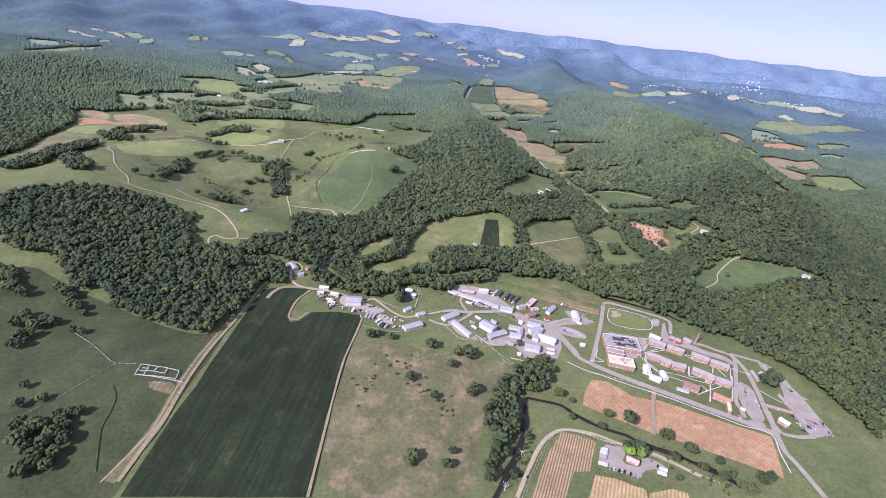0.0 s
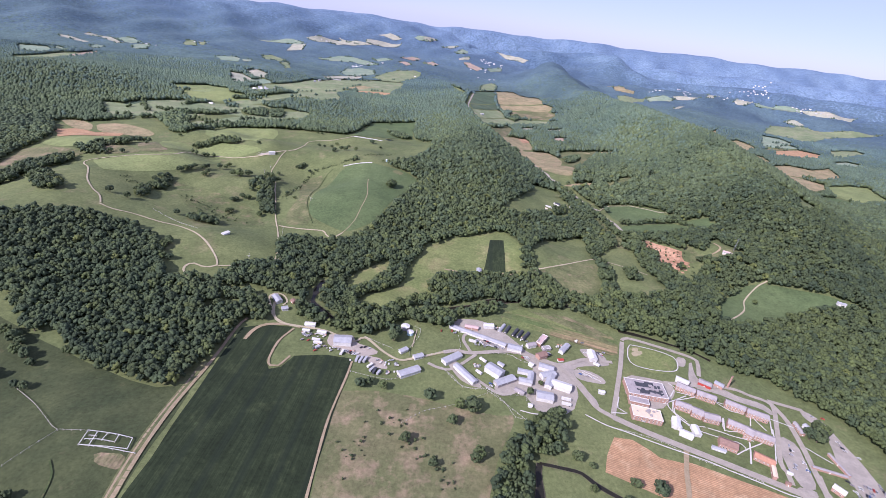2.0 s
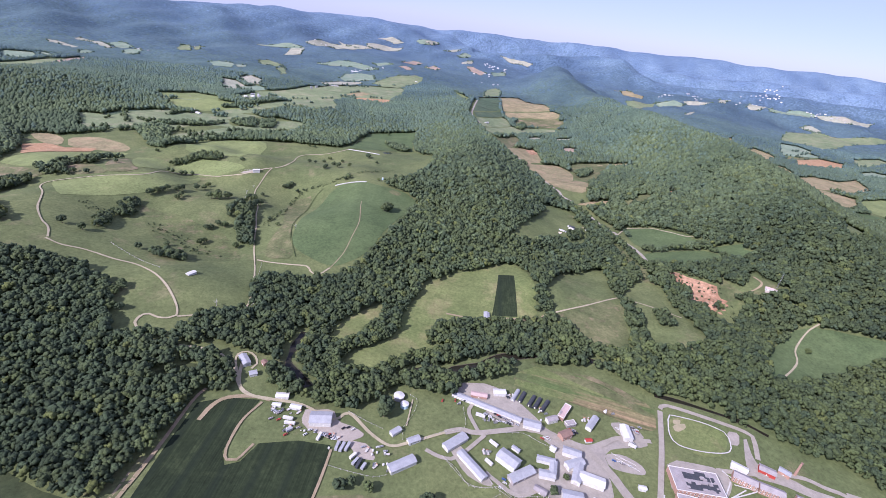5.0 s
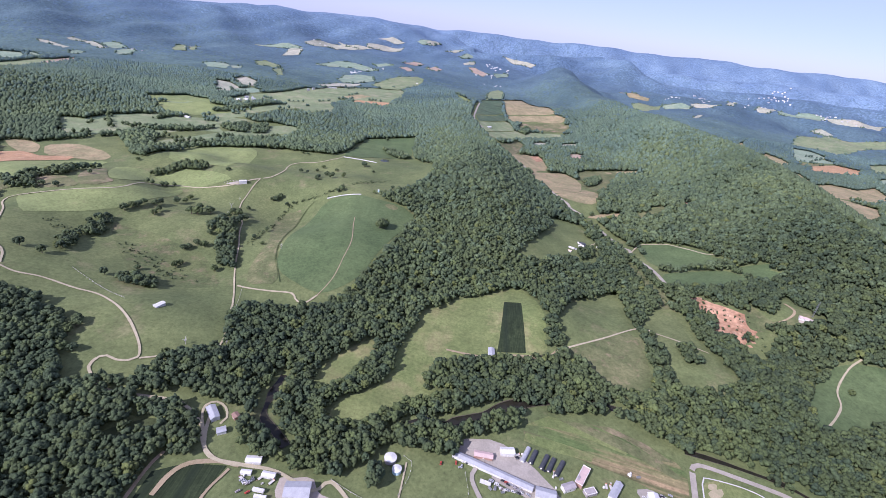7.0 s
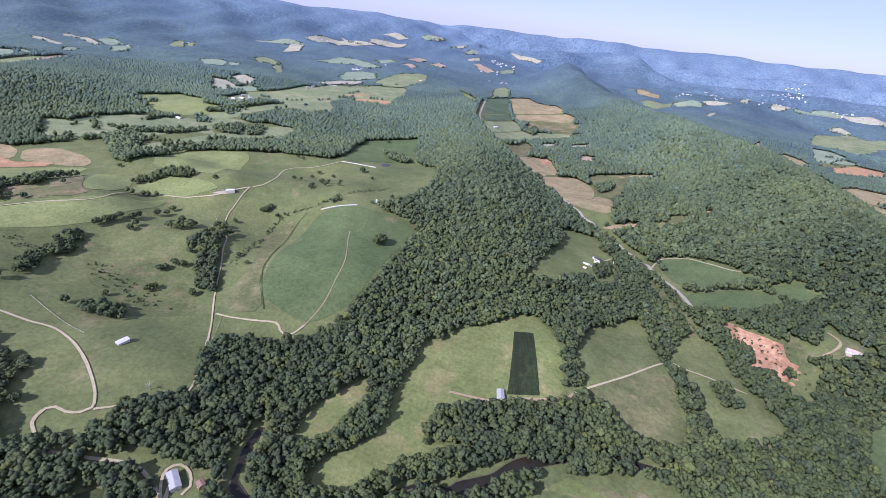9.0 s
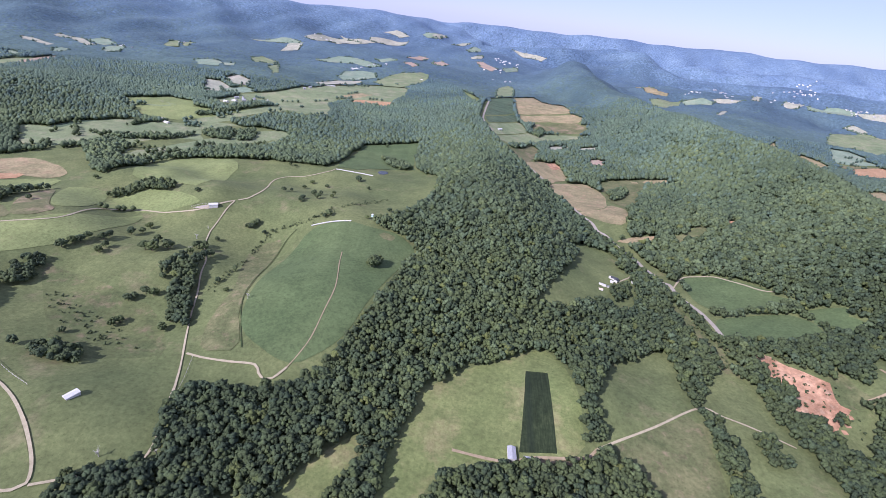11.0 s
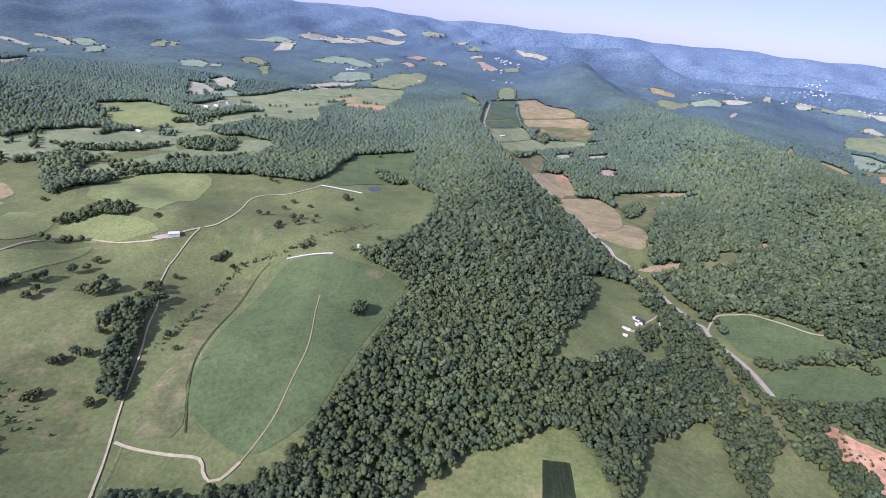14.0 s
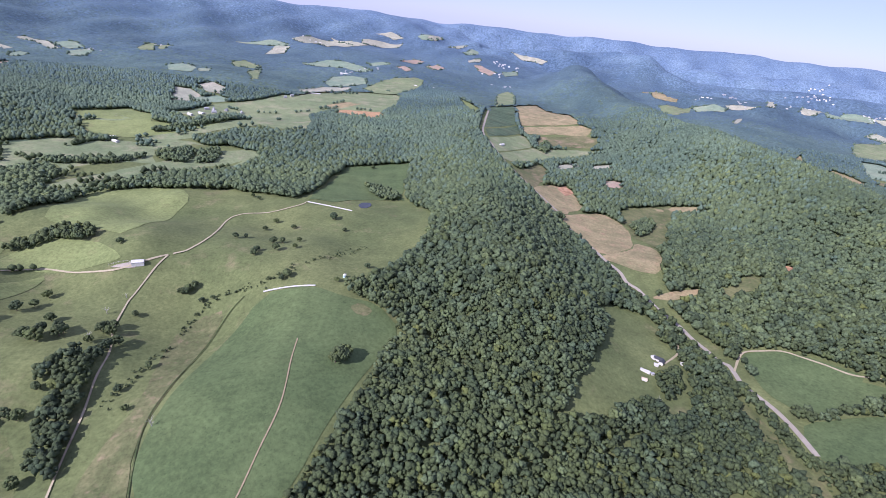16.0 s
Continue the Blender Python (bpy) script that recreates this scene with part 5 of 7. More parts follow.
BUILDINGS += [
    ('dorm', 352.1, 492.5, -24.5, 20.7, 9.0, 6.0, 'grey', 'brick'),
    ('dorm', 315.4, 473.4, -22.3, 16.8, 9.0, 6.0, 'grey', 'brick'),
    ('dorm', 327.9, 465.4, -26.5, 11.2, 11.0, 6.0, 'grey', 'brick'),
    ('dorm', 340.9, 459.2, -13.3, 16.6, 10.0, 6.0, 'grey', 'brick'),
    ('dorm', 380.2, 480.6, -29.0, 20.6, 9.0, 6.0, 'grey', 'brick'),
    ('dorm', 400.1, 469.6, -24.4, 21.7, 9.0, 6.0, 'grey', 'brick'),
    ('dorm', 366.0, 449.9, -29.5, 20.1, 9.0, 6.0, 'grey', 'brick'),
    ('dorm', 386.1, 437.7, -24.5, 21.0, 9.0, 6.0, 'grey', 'brick'),
    ('dorm', 373.7, 440.6, -44.5, 7.8, 13.0, 7.0, 'grey', 'brick'),
]
BUILDINGS += [
    ('shed', 363.5, 516.5, -31.8, 15.0, 10.0, 5.0, 'grey', 'red'),
    ('shed', 381.2, 516.4, -43.1, 10.5, 8.0, 5.0, 'silver', 'brick'),
    ('tent', 296.5, 448.2, -112.3, 14.2, 8.0, 4.0, 'white', 'white'),
    ('tent', 301.3, 433.7, -28.2, 13.0, 7.0, 4.0, 'white', 'white'),
    ('tent', 314.9, 439.8, -95.6, 12.3, 7.0, 4.0, 'white', 'white'),
    ('dorm', 341.3, 424.5, -24.7, 17.1, 11.0, 5.0, 'brown', 'brick'),
    ('house', 371.1, 409.6, -32.0, 19.2, 10.0, 5.0, 'orange', 'brick'),
    ('shed', 329.0, 418.6, -19.2, 13.8, 4.0, 3.0, 'silver', 'white'),
    ('house', 426.7, 379.0, -55.5, 10.8, 9.0, 5.0, 'white', 'brick'),
]
BUILDINGS += [
    ('shed', 434.4, 401.1, -17.6, 32.8, 3.0, 3.0, 'grey', 'brick'),
    ('shed', 451.6, 410.6, -86.4, 28.3, 3.0, 3.0, 'grey', 'brick'),
    ('house', 440.0, 455.5, -96.6, 17.6, 5.0, 4.0, 'grey', 'brick'),
    ('house', 451.6, 459.0, -76.3, 5.9, 7.0, 4.0, 'silver', 'white'),
    ('shed', 389.1, 395.7, -30.0, 4.9, 3.0, 3.0, 'white', 'white'),
    ('shed', 371.8, 394.4, -115.7, 15.1, 4.0, 5.0, 'tan', 'brick'),
    ('shed', 378.6, 382.8, -25.6, 4.2, 4.0, 4.0, 'brown', 'brick'),
    ('house', 227.2, 310.1, -28.6, 11.6, 7.0, 4.0, 'pink', 'brick'),
    ('trailer', 251.6, 298.5, -17.1, 8.9, 3.0, 3.0, 'white', 'white'),
]
BUILDINGS += [
    ('trailer', 255.0, 303.1, -16.6, 8.1, 3.0, 3.0, 'white', 'white'),
    ('trailer', 202.5, 320.1, -3.4, 6.6, 3.0, 3.0, 'white', 'white'),
    ('trailer', 200.6, 316.3, -8.3, 7.0, 3.0, 3.0, 'white', 'white'),
    ('trailer', 198.8, 311.5, -13.8, 6.3, 3.0, 3.0, 'silver', 'white'),
    ('trailer', 195.8, 303.2, -14.7, 8.8, 3.0, 3.0, 'white', 'white'),
    ('shed', -121.7, 555.8, 2.9, 13.2, 7.0, 4.0, 'white', 'white'),
    ('shed', -123.6, 543.5, -0.6, 8.8, 4.0, 3.0, 'white', 'white'),
    ('shed', -104.5, 542.6, -6.4, 11.4, 5.0, 4.0, 'white', 'white'),
    ('barn', -76.8, 529.7, 4.0, 21.4, 16.0, 7.0, 'silver', 'white'),
]
BUILDINGS += [
    ('trailer', -108.0, 528.2, -7.8, 10.2, 3.0, 3.0, 'white', 'white'),
    ('trailer', -104.8, 522.5, -3.7, 10.7, 3.0, 3.0, 'white', 'white'),
    ('trailer', -102.6, 514.7, 40.9, 6.4, 3.0, 3.0, 'silver', 'white'),
    ('trailer', -73.8, 510.3, 76.6, 9.0, 3.0, 3.0, 'white', 'white'),
    ('trailer', -55.3, 501.5, 83.1, 10.2, 3.0, 3.0, 'silver', 'white'),
    ('trailer', -50.6, 500.9, 76.1, 10.9, 3.0, 3.0, 'silver', 'white'),
    ('trailer', -45.9, 501.9, 73.9, 10.2, 3.0, 3.0, 'silver', 'white'),
    ('trailer', -39.2, 492.4, 54.4, 8.1, 3.0, 3.0, 'white', 'white'),
    ('trailer', -36.2, 486.9, 60.5, 8.5, 3.0, 3.0, 'silver', 'white'),
]
BUILDINGS += [
    ('trailer', -33.0, 484.6, 73.0, 9.6, 3.0, 3.0, 'charcoal', 'grey'),
    ('trailer', -28.2, 482.6, 66.6, 7.2, 3.0, 3.0, 'silver', 'white'),
    ('shed', -3.8, 524.1, 42.2, 11.5, 6.0, 4.0, 'silver', 'white'),
    ('house', 14.1, 515.7, 29.3, 12.4, 7.0, 4.0, 'silver', 'white'),
    ('barn', 5.4, 487.5, 31.9, 26.6, 10.0, 5.0, 'silver', 'white'),
    ('barn', -176.6, 600.9, -52.3, 18.2, 9.0, 5.0, 'silver', 'white'),
    ('shed', -155.2, 600.8, -45.9, 6.8, 6.0, 4.0, 'brown', 'brick'),
    ('barn', 100.2, 732.8, -92.4, 14.9, 8.0, 5.0, 'silver', 'white'),
    ('house', 114.3, 728.0, -3.3, 6.7, 6.0, 4.0, 'white', 'red'),
]
BUILDINGS += [
    ('shed', 164.6, 724.2, -87.7, 3.6, 3.0, 3.0, 'white', 'white'),
    ('barn', -362.2, 1154.4, 22.8, 14.3, 9.0, 5.0, 'white', 'white'),
    ('wrap', -157.3, 1119.9, 2.5, 63.4, 3.0, 1.6, 'white', 'white'),
    ('wrap', -178.5, 1425.5, -17.4, 90.7, 3.0, 1.6, 'white', 'white'),
]
BUILDINGS += [
    ('barn', -776.8, 1716.8, -8.9, 21.9, 9.0, 6.0, 'silver', 'white'),
    ('shed', -768.7, 1740.0, 5.9, 12.5, 8.0, 5.0, 'white', 'white'),
    ('house', -681.5, 1939.8, -29.3, 17.1, 9.0, 6.0, 'white', 'white'),
    ('shed', -687.0, 2015.7, -23.4, 22.6, 9.0, 5.0, 'silver', 'white'),
    ('barn', -517.1, 2575.8, 19.8, 72.0, 8.0, 4.0, 'white', 'white'),
    ('house', 196.0, 2024.5, 37.9, 17.0, 9.0, 6.0, 'white', 'white'),
    ('house', 328.7, 2202.1, -0.8, 9.7, 8.0, 6.0, 'white', 'white'),
    ('barn', -508.1, 3191.2, -17.7, 58.8, 14.0, 7.0, 'white', 'white'),
    ('barn', -296.8, 735.3, 61.4, 11.7, 7.0, 4.0, 'white', 'white'),
]
BUILDINGS += [
    ('house', -668.2, 1975.5, -26.8, 15.1, 9.0, 6.0, 'white', 'white'),
    ('barn', 1573.2, 1994.9, -26.6, 77.3, 12.0, 6.0, 'white', 'white'),
    ('house', 685.0, 715.5, -26.6, 12.4, 7.0, 5.0, 'silver', 'white'),
    ('shed', 683.9, 676.8, -23.0, 8.0, 5.0, 4.0, 'silver', 'white'),
    ('house', -746.3, 1712.6, -25.8, 18.9, 9.0, 5.0, 'white', 'white'),
    ('shed', -161.0, 582.6, 27.3, 7.9, 7.0, 4.0, 'silver', 'white'),
]
BUILDINGS += [
    ('house', 307.0, 1093.6, -30, 11, 7, 5, 'charcoal', 'white'),
    ('house', 308.8, 1088.2, 55, 9, 6, 5, 'charcoal', 'white'),
    ('shed', 301.9, 1096.3, 20, 5, 5, 4, 'white', 'white'),
    ('shed', 299.4, 1081.5, -20, 5, 4, 4, 'white', 'white'),
    ('trailer', 279.0, 1065.6, -28, 12, 4, 3.4, 'white', 'white'),
    ('shed', 287.2, 1063.0, 10, 4, 3, 3, 'silver', 'white'),
    ('shed', 271.9, 1049.9, -15, 6, 5, 3, 'tan', 'white'),
    ('shed', 338.5, 1093.2, 0, 4, 4, 3, 'white', 'white'),
    ('house', 553.8, 835.5, -30, 13, 7, 4, 'pink', 'white'),
    ('shed', 558.6, 829.8, -30, 6, 4, 3, 'white', 'white'),
]
TREES = []
TREES += [(-487.5, 983.1, 1.2), (-474.8, 1001.1, 1.1), (-456.8, 1019.5, 1.1), (-444.2, 989.8, 1.0), (-436.0, 1074.2, 0.9), (-385.7, 1020.5, 1.2), (-365.9, 1024.6, 1.0), (-288.1, 1131.2, 1.0), (-294.9, 1126.4, 0.8), (-265.3, 1116.2, 0.7), (-335.9, 1037.3, 1.0), (-324.2, 1033.5, 1.1), (-227.3, 1190.4, 0.9), (-219.8, 1243.7, 0.8), (-202.9, 1208.4, 1.0), (-179.2, 1218.7, 0.7), (-257.9, 1319.2, 0.7), (-157.5, 1364.0, 1.1), (-275.2, 1248.4, 0.8), (-328.9, 1454.0, 0.7), (-403.4, 1186.7, 0.8), (-171.4, 1135.3, 0.7), (-355.0, 905.2, 0.9), (-346.7, 863.4, 1.0)]
TREES += [(-382.5, 835.2, 0.7), (-140.6, 773.6, 0.8), (-70.6, 1004.2, 1.5), (-74.3, 1000.2, 1.3), (-65.6, 1005.2, 1.3), (-269.0, 958.3, 0.7), (-262.3, 995.9, 0.7), (-247.8, 935.5, 0.6), (-327.5, 1047.0, 1.0), (-263.1, 1256.0, 0.6), (-254.2, 1121.4, 0.5), (-102.8, 1136.9, 0.6), (-129.8, 1320.3, 0.6)]
TREES += [(29.2, 451.3, 1.2), (52.9, 420.5, 1.0), (60.6, 443.3, 1.1), (75.4, 438.3, 1.4), (73.0, 445.1, 1.2), (7.6, 394.3, 1.0), (77.6, 383.3, 1.2), (73.7, 378.6, 1.0), (-44.9, 460.2, 1.0), (-36.5, 464.9, 0.8), (-20.9, 460.8, 0.9), (34.8, 369.9, 0.8), (52.8, 302.1, 0.7), (47.4, 286.4, 0.9), (15.7, 291.2, 1.1), (12.9, 286.8, 0.8), (241.6, 360.6, 1.3), (273.7, 343.1, 1.2), (292.4, 329.1, 1.1), (349.2, 298.6, 1.2), (360.7, 303.3, 1.0), (317.2, 317.0, 0.9), (295.4, 308.4, 0.9), (221.0, 365.7, 0.9)]
TREES += [(443.9, 443.7, 1.3), (450.6, 440.6, 1.5), (464.0, 450.0, 1.3), (460.1, 457.6, 1.2), (226.9, 321.8, 1.2), (238.1, 321.0, 1.3), (-345.7, 463.5, 1.0), (-367.4, 442.6, 0.8), (-317.0, 283.4, 1.0), (-305.8, 286.9, 0.9), (-285.5, 291.2, 0.9), (-475.7, 481.3, 1.0), (-493.9, 544.2, 1.0), (184.9, 382.1, 0.6), (171.0, 390.5, 0.7), (149.8, 396.5, 0.8), (-16.5, 549.8, 1.6), (140.2, 471.9, 0.8), (155.1, 487.7, 0.6), (266.1, 294.4, 0.6), (-304.9, 273.4, 0.8), (-397.5, 469.2, 0.9), (320.6, 302.7, 0.9), (331.9, 288.7, 0.9)]
TREES += [(154.6, 398.0, 1.0), (172.8, 389.9, 1.0), (178.8, 357.5, 0.7), (208.4, 349.0, 0.7), (272.6, 316.9, 0.9), (310.9, 299.3, 0.9), (324.0, 292.1, 0.8), (333.8, 286.5, 0.8), (107.3, 282.0, 0.8), (127.3, 325.8, 0.7)]
TREES += [(-481.0, 994.8, 1.1), (-472.7, 1012.4, 1.0), (-454.9, 1030.4, 1.0), (-443.5, 1003.6, 1.0), (-438.0, 1097.2, 1.0), (-396.5, 1047.8, 1.0), (-372.2, 1027.7, 1.1), (-288.8, 1129.2, 0.9), (-486.5, 844.3, 1.1), (-489.4, 815.3, 1.1), (-518.8, 818.4, 1.1), (-488.0, 866.7, 1.0), (-342.5, 869.2, 0.9), (-349.8, 910.4, 0.8), (-403.5, 800.8, 1.0), (-335.3, 1043.5, 0.9), (-332.8, 1014.6, 0.8), (-509.9, 934.2, 0.9), (-506.4, 948.6, 1.0), (-506.4, 910.0, 0.8), (-291.5, 863.5, 1.0), (-290.0, 878.9, 1.0), (-671.6, 1131.2, 0.7), (-604.4, 1082.1, 0.8)]
TREES += [(-613.3, 1237.0, 0.8), (-312.1, 1440.6, 0.7), (-616.4, 1016.5, 0.9), (-643.5, 1021.0, 0.9), (550.8, 722.0, 0.8), (409.8, 697.6, 0.8), (-255.1, 663.4, 0.8), (-17.6, 543.3, 1.5), (-359.1, 674.6, 1.0), (-359.4, 692.4, 1.0), (-383.7, 697.4, 1.0)]
TREES += [(-392.8, 1009.3, 1.3), (-381.2, 1007.1, 1.4), (-365.4, 1018.3, 1.2), (-443.1, 1059.2, 1.1), (-341.6, 919.9, 1.0), (-331.5, 918.9, 1.0), (-335.2, 948.0, 0.8), (-310.7, 1008.5, 1.2), (-307.7, 1021.3, 1.0), (-309.5, 973.7, 1.2), (-323.4, 1076.4, 0.7), (-289.9, 1127.4, 0.9), (-283.4, 1136.8, 0.9), (-251.4, 1354.4, 0.8), (-218.0, 1244.1, 0.9), (-226.4, 1201.2, 0.8), (-206.4, 1246.4, 0.8), (-183.1, 1252.3, 0.7), (-216.3, 1333.1, 0.7), (-159.0, 1368.8, 1.1), (-71.0, 1002.9, 1.6), (-65.8, 1011.1, 1.4), (-166.6, 1141.4, 1.0), (-71.8, 1184.9, 0.7)]
TREES += [(-293.8, 1968.0, 0.8), (-143.6, 1724.5, 0.9)]
CARS = []
CARS += [(411.5, 424.7, -35.0), (407.2, 419.6, -35.0), (403.3, 407.1, -35.0), (399.7, 402.4, -35.0), (414.1, 409.7, -35.0), (412.0, 400.7, -35.0), (474.0, 441.3, -35.0), (473.0, 436.3, -35.0), (473.3, 433.1, -35.0), (473.5, 429.9, -35.0), (482.0, 421.5, -35.0), (445.6, 391.2, -35.0), (444.6, 380.1, -35.0), (443.4, 370.6, -35.0), (471.3, 477.3, -35.0), (482.8, 475.1, -35.0), (447.3, 387.2, -35.0)]
CARS += [(459.6, 387.0, 60.0), (462.1, 385.9, 60.0), (463.8, 384.4, 60.0), (465.8, 383.2, 60.0), (467.7, 381.8, 60.0), (453.4, 376.9, 60.0), (455.2, 375.5, 60.0), (457.1, 374.0, 60.0), (459.1, 372.9, 60.0), (476.7, 388.7, 60.0), (476.0, 385.6, 60.0), (475.2, 382.5, 60.0), (474.5, 379.5, 60.0), (452.5, 384.9, 60.0), (454.3, 383.5, 60.0), (459.2, 378.8, 60.0), (461.5, 377.9, 60.0), (445.4, 378.8, 60.0), (444.3, 374.7, 60.0)]
CARS += [(202.1, 299.3, 60.0), (205.4, 299.2, 60.0), (207.9, 298.4, 60.0), (210.5, 298.1, 60.0), (212.6, 297.7, 60.0), (215.3, 297.5, 60.0), (220.2, 295.4, 60.0), (223.5, 294.3, 60.0), (226.1, 293.0, 60.0), (251.3, 307.1, 60.0)]
CARS += [(-124.8, 536.3, 20.0), (-118.5, 535.8, 20.0), (-121.0, 533.8, 20.0), (-95.6, 518.4, 20.0), (-84.3, 517.3, 20.0), (-63.2, 510.4, 20.0), (-60.8, 510.2, 20.0), (-58.3, 509.7, 20.0), (-68.6, 514.4, 20.0), (-32.0, 503.7, 20.0), (-18.3, 504.9, 20.0), (-15.4, 505.8, 20.0), (-10.9, 501.0, 20.0), (65.7, 572.9, 20.0), (58.8, 568.1, 20.0)]
CARS += [(96.6, 557.5, -20.0), (99.8, 556.1, -20.0), (103.0, 554.6, -20.0), (107.1, 551.1, -20.0), (111.2, 548.6, -20.0), (176.7, 545.6, -20.0), (178.3, 542.9, -20.0), (172.5, 546.5, -20.0), (242.9, 553.9, -20.0), (245.4, 551.2, -20.0), (143.6, 532.2, -20.0), (147.0, 533.5, -20.0), (208.3, 513.1, -20.0), (213.2, 511.9, -20.0), (216.9, 510.3, -20.0), (222.6, 508.4, -20.0), (93.5, 473.1, -20.0), (97.8, 478.3, -20.0), (97.2, 481.8, -20.0)]
CARS += [(-79.0, 516.2, 80.0), (-70.7, 514.2, 80.0), (-64.9, 513.5, 80.0), (-59.9, 511.0, 80.0), (41.1, 570.6, 80.0), (55.0, 572.3, 80.0), (60.0, 569.2, 80.0)]
CARS += [(85.6, 556.0, -25.0), (90.4, 553.1, -25.0), (95.1, 550.2, -25.0), (99.9, 548.8, -25.0), (104.7, 547.7, -25.0), (109.5, 546.6, -25.0), (144.0, 532.6, -25.0), (147.4, 531.1, -25.0), (176.0, 546.0, -25.0), (174.5, 541.5, -25.0)]
CARS += [(256.7, 453.7, -25.0), (262.4, 453.0, -25.0), (260.0, 447.4, -25.0), (232.6, 539.3, -25.0), (236.1, 537.2, -25.0), (242.9, 558.0, -25.0), (246.4, 555.3, -25.0), (251.1, 559.2, -25.0)]
CARS += [(413.0, 431.5, 60.0), (410.0, 425.3, 60.0), (407.3, 419.3, 60.0), (413.5, 410.7, 60.0), (402.1, 405.8, 60.0), (412.1, 401.5, 60.0), (391.2, 399.4, 60.0), (473.0, 370.3, 60.0), (474.0, 366.3, 60.0)]
CARS += [(-122.5, 535.4, 40.0), (-119.0, 533.5, 40.0), (-123.9, 526.2, 40.0), (-116.2, 526.0, 40.0), (-53.8, 523.1, 40.0), (-49.3, 524.7, 40.0), (-44.2, 523.1, 40.0), (-68.2, 513.2, 40.0), (-64.4, 512.5, 40.0), (-60.9, 509.8, 40.0), (-104.7, 509.2, 40.0), (-87.2, 511.6, 40.0)]
CARS += [(86.6, 557.1, -25.0), (90.9, 554.3, -25.0), (100.9, 554.3, -25.0), (106.2, 552.7, -25.0), (111.8, 547.2, -25.0), (117.9, 545.8, -25.0), (174.8, 544.8, -25.0), (174.0, 541.8, -25.0), (243.4, 557.6, -25.0), (246.1, 552.7, -25.0), (225.1, 554.5, -25.0), (112.8, 583.6, -25.0), (136.1, 572.0, -25.0), (141.3, 531.7, -25.0), (146.9, 533.2, -25.0)]
FENCES = {}
FENCES["yard_fence"] = [(-58.9, 480.7), (-41.3, 476.8), (-18.4, 473.5), (-3.8, 477.7)]
FENCES["shed_fence"] = [(42.5, 500.6), (53.3, 486.6), (64.5, 474.5), (79.6, 471.4), (93.2, 474.8)]
FENCES["lane_fence"] = [(-52.6, 544.6), (-34.3, 534.8), (-16.7, 526.8)]
FENCES["tank_fence"] = [(3.7, 516.4), (3.6, 530.8), (12.8, 553.4), (14.1, 569.9), (7.1, 575.1)]
FENCES["pasture_fence"] = [(21.0, 517.1), (39.2, 527.8), (63.5, 536.5), (63.2, 562.7)]
FENCES["road_fence"] = [(112.4, 262.3), (122.2, 280.6), (138.3, 310.6), (153.8, 331.4), (169.8, 341.5), (186.8, 338.6), (206.3, 331.4), (217.1, 328.5)]
FENCES["field_fence"] = [(217.8, 330.4), (226.7, 328.0), (247.1, 320.1), (271.5, 309.6), (292.1, 301.2), (305.9, 294.3)]
FENCES["main_fence"] = [(224.4, 433.6), (250.6, 427.6), (275.2, 418.5), (295.5, 406.0), (320.4, 396.1), (354.6, 383.2)]
FENCES["boundary_fence"] = [(92.6, 474.9), (110.0, 455.5), (119.5, 436.1), (130.8, 434.4)]
FENCES["board_fence_a"] = [(99.7, 534.0), (122.7, 535.3), (138.1, 526.1), (152.5, 520.2)]
FENCES["board_fence_b"] = [(41.7, 500.9), (54.9, 488.0), (65.3, 472.8), (82.3, 472.1)]
FENCES["board_fence_c"] = [(83.0, 481.5), (88.8, 472.8), (96.8, 467.1), (106.4, 458.1), (131.1, 432.3)]
FENCES["board_fence_d"] = [(105.1, 465.5), (135.2, 467.5), (135.2, 461.1)]
FENCES["pasture_rail"] = [(3.0, 415.7), (24.7, 433.1), (52.2, 444.0), (79.4, 459.0), (92.5, 466.7)]
FENCES["garden_fence"] = [(115.1, 263.6), (133.4, 297.5), (147.2, 322.2), (162.5, 339.4), (177.1, 341.0), (192.7, 337.0), (214.1, 329.6)]
FENCES["corral_fence"] = [(-397.0, 1149.7), (-376.3, 1154.9), (-370.5, 1153.3), (-391.9, 1146.0)]
FENCES["valley_fence"] = [(-439.7, 798.3), (-372.4, 759.1), (-341.7, 742.8)]
FENCES["track_fence"] = [(-223.6, 769.2), (-228.9, 795.3), (-234.7, 819.6)]
FENCES["west_fence"] = [(-355.0, 410.0), (-325.0, 392.0), (-291.0, 367.0), (-285.0, 364.0), (-259.0, 365.0)]
FENCES["west_fence_low"] = [(-284.0, 363.0), (-295.0, 339.0), (-303.0, 322.0), (-315.0, 306.0), (-325.0, 291.0)]
FENCES["pen_outer"] = [(-260.0, 365.0), (-237.0, 364.0), (-222.0, 362.0), (-220.0, 351.0), (-235.0, 351.0), (-258.0, 350.0), (-260.0, 365.0)]
FENCES["pen_cross_a"] = [(-252.0, 364.0), (-250.0, 350.0)]
FENCES["pen_cross_b"] = [(-243.0, 364.0), (-244.0, 357.0)]
FENCES["pen_cross_c"] = [(-234.0, 364.0), (-233.0, 356.0)]
FENCES["pen_cross_d"] = [(-256.0, 360.0), (-250.0, 360.0)]
FENCES["pen_mid"] = [(-257.0, 356.0), (-246.0, 357.0), (-233.0, 356.0)]
FENCES["pen_tail"] = [(-258.0, 350.0), (-240.0, 350.0), (-212.0, 348.0)]
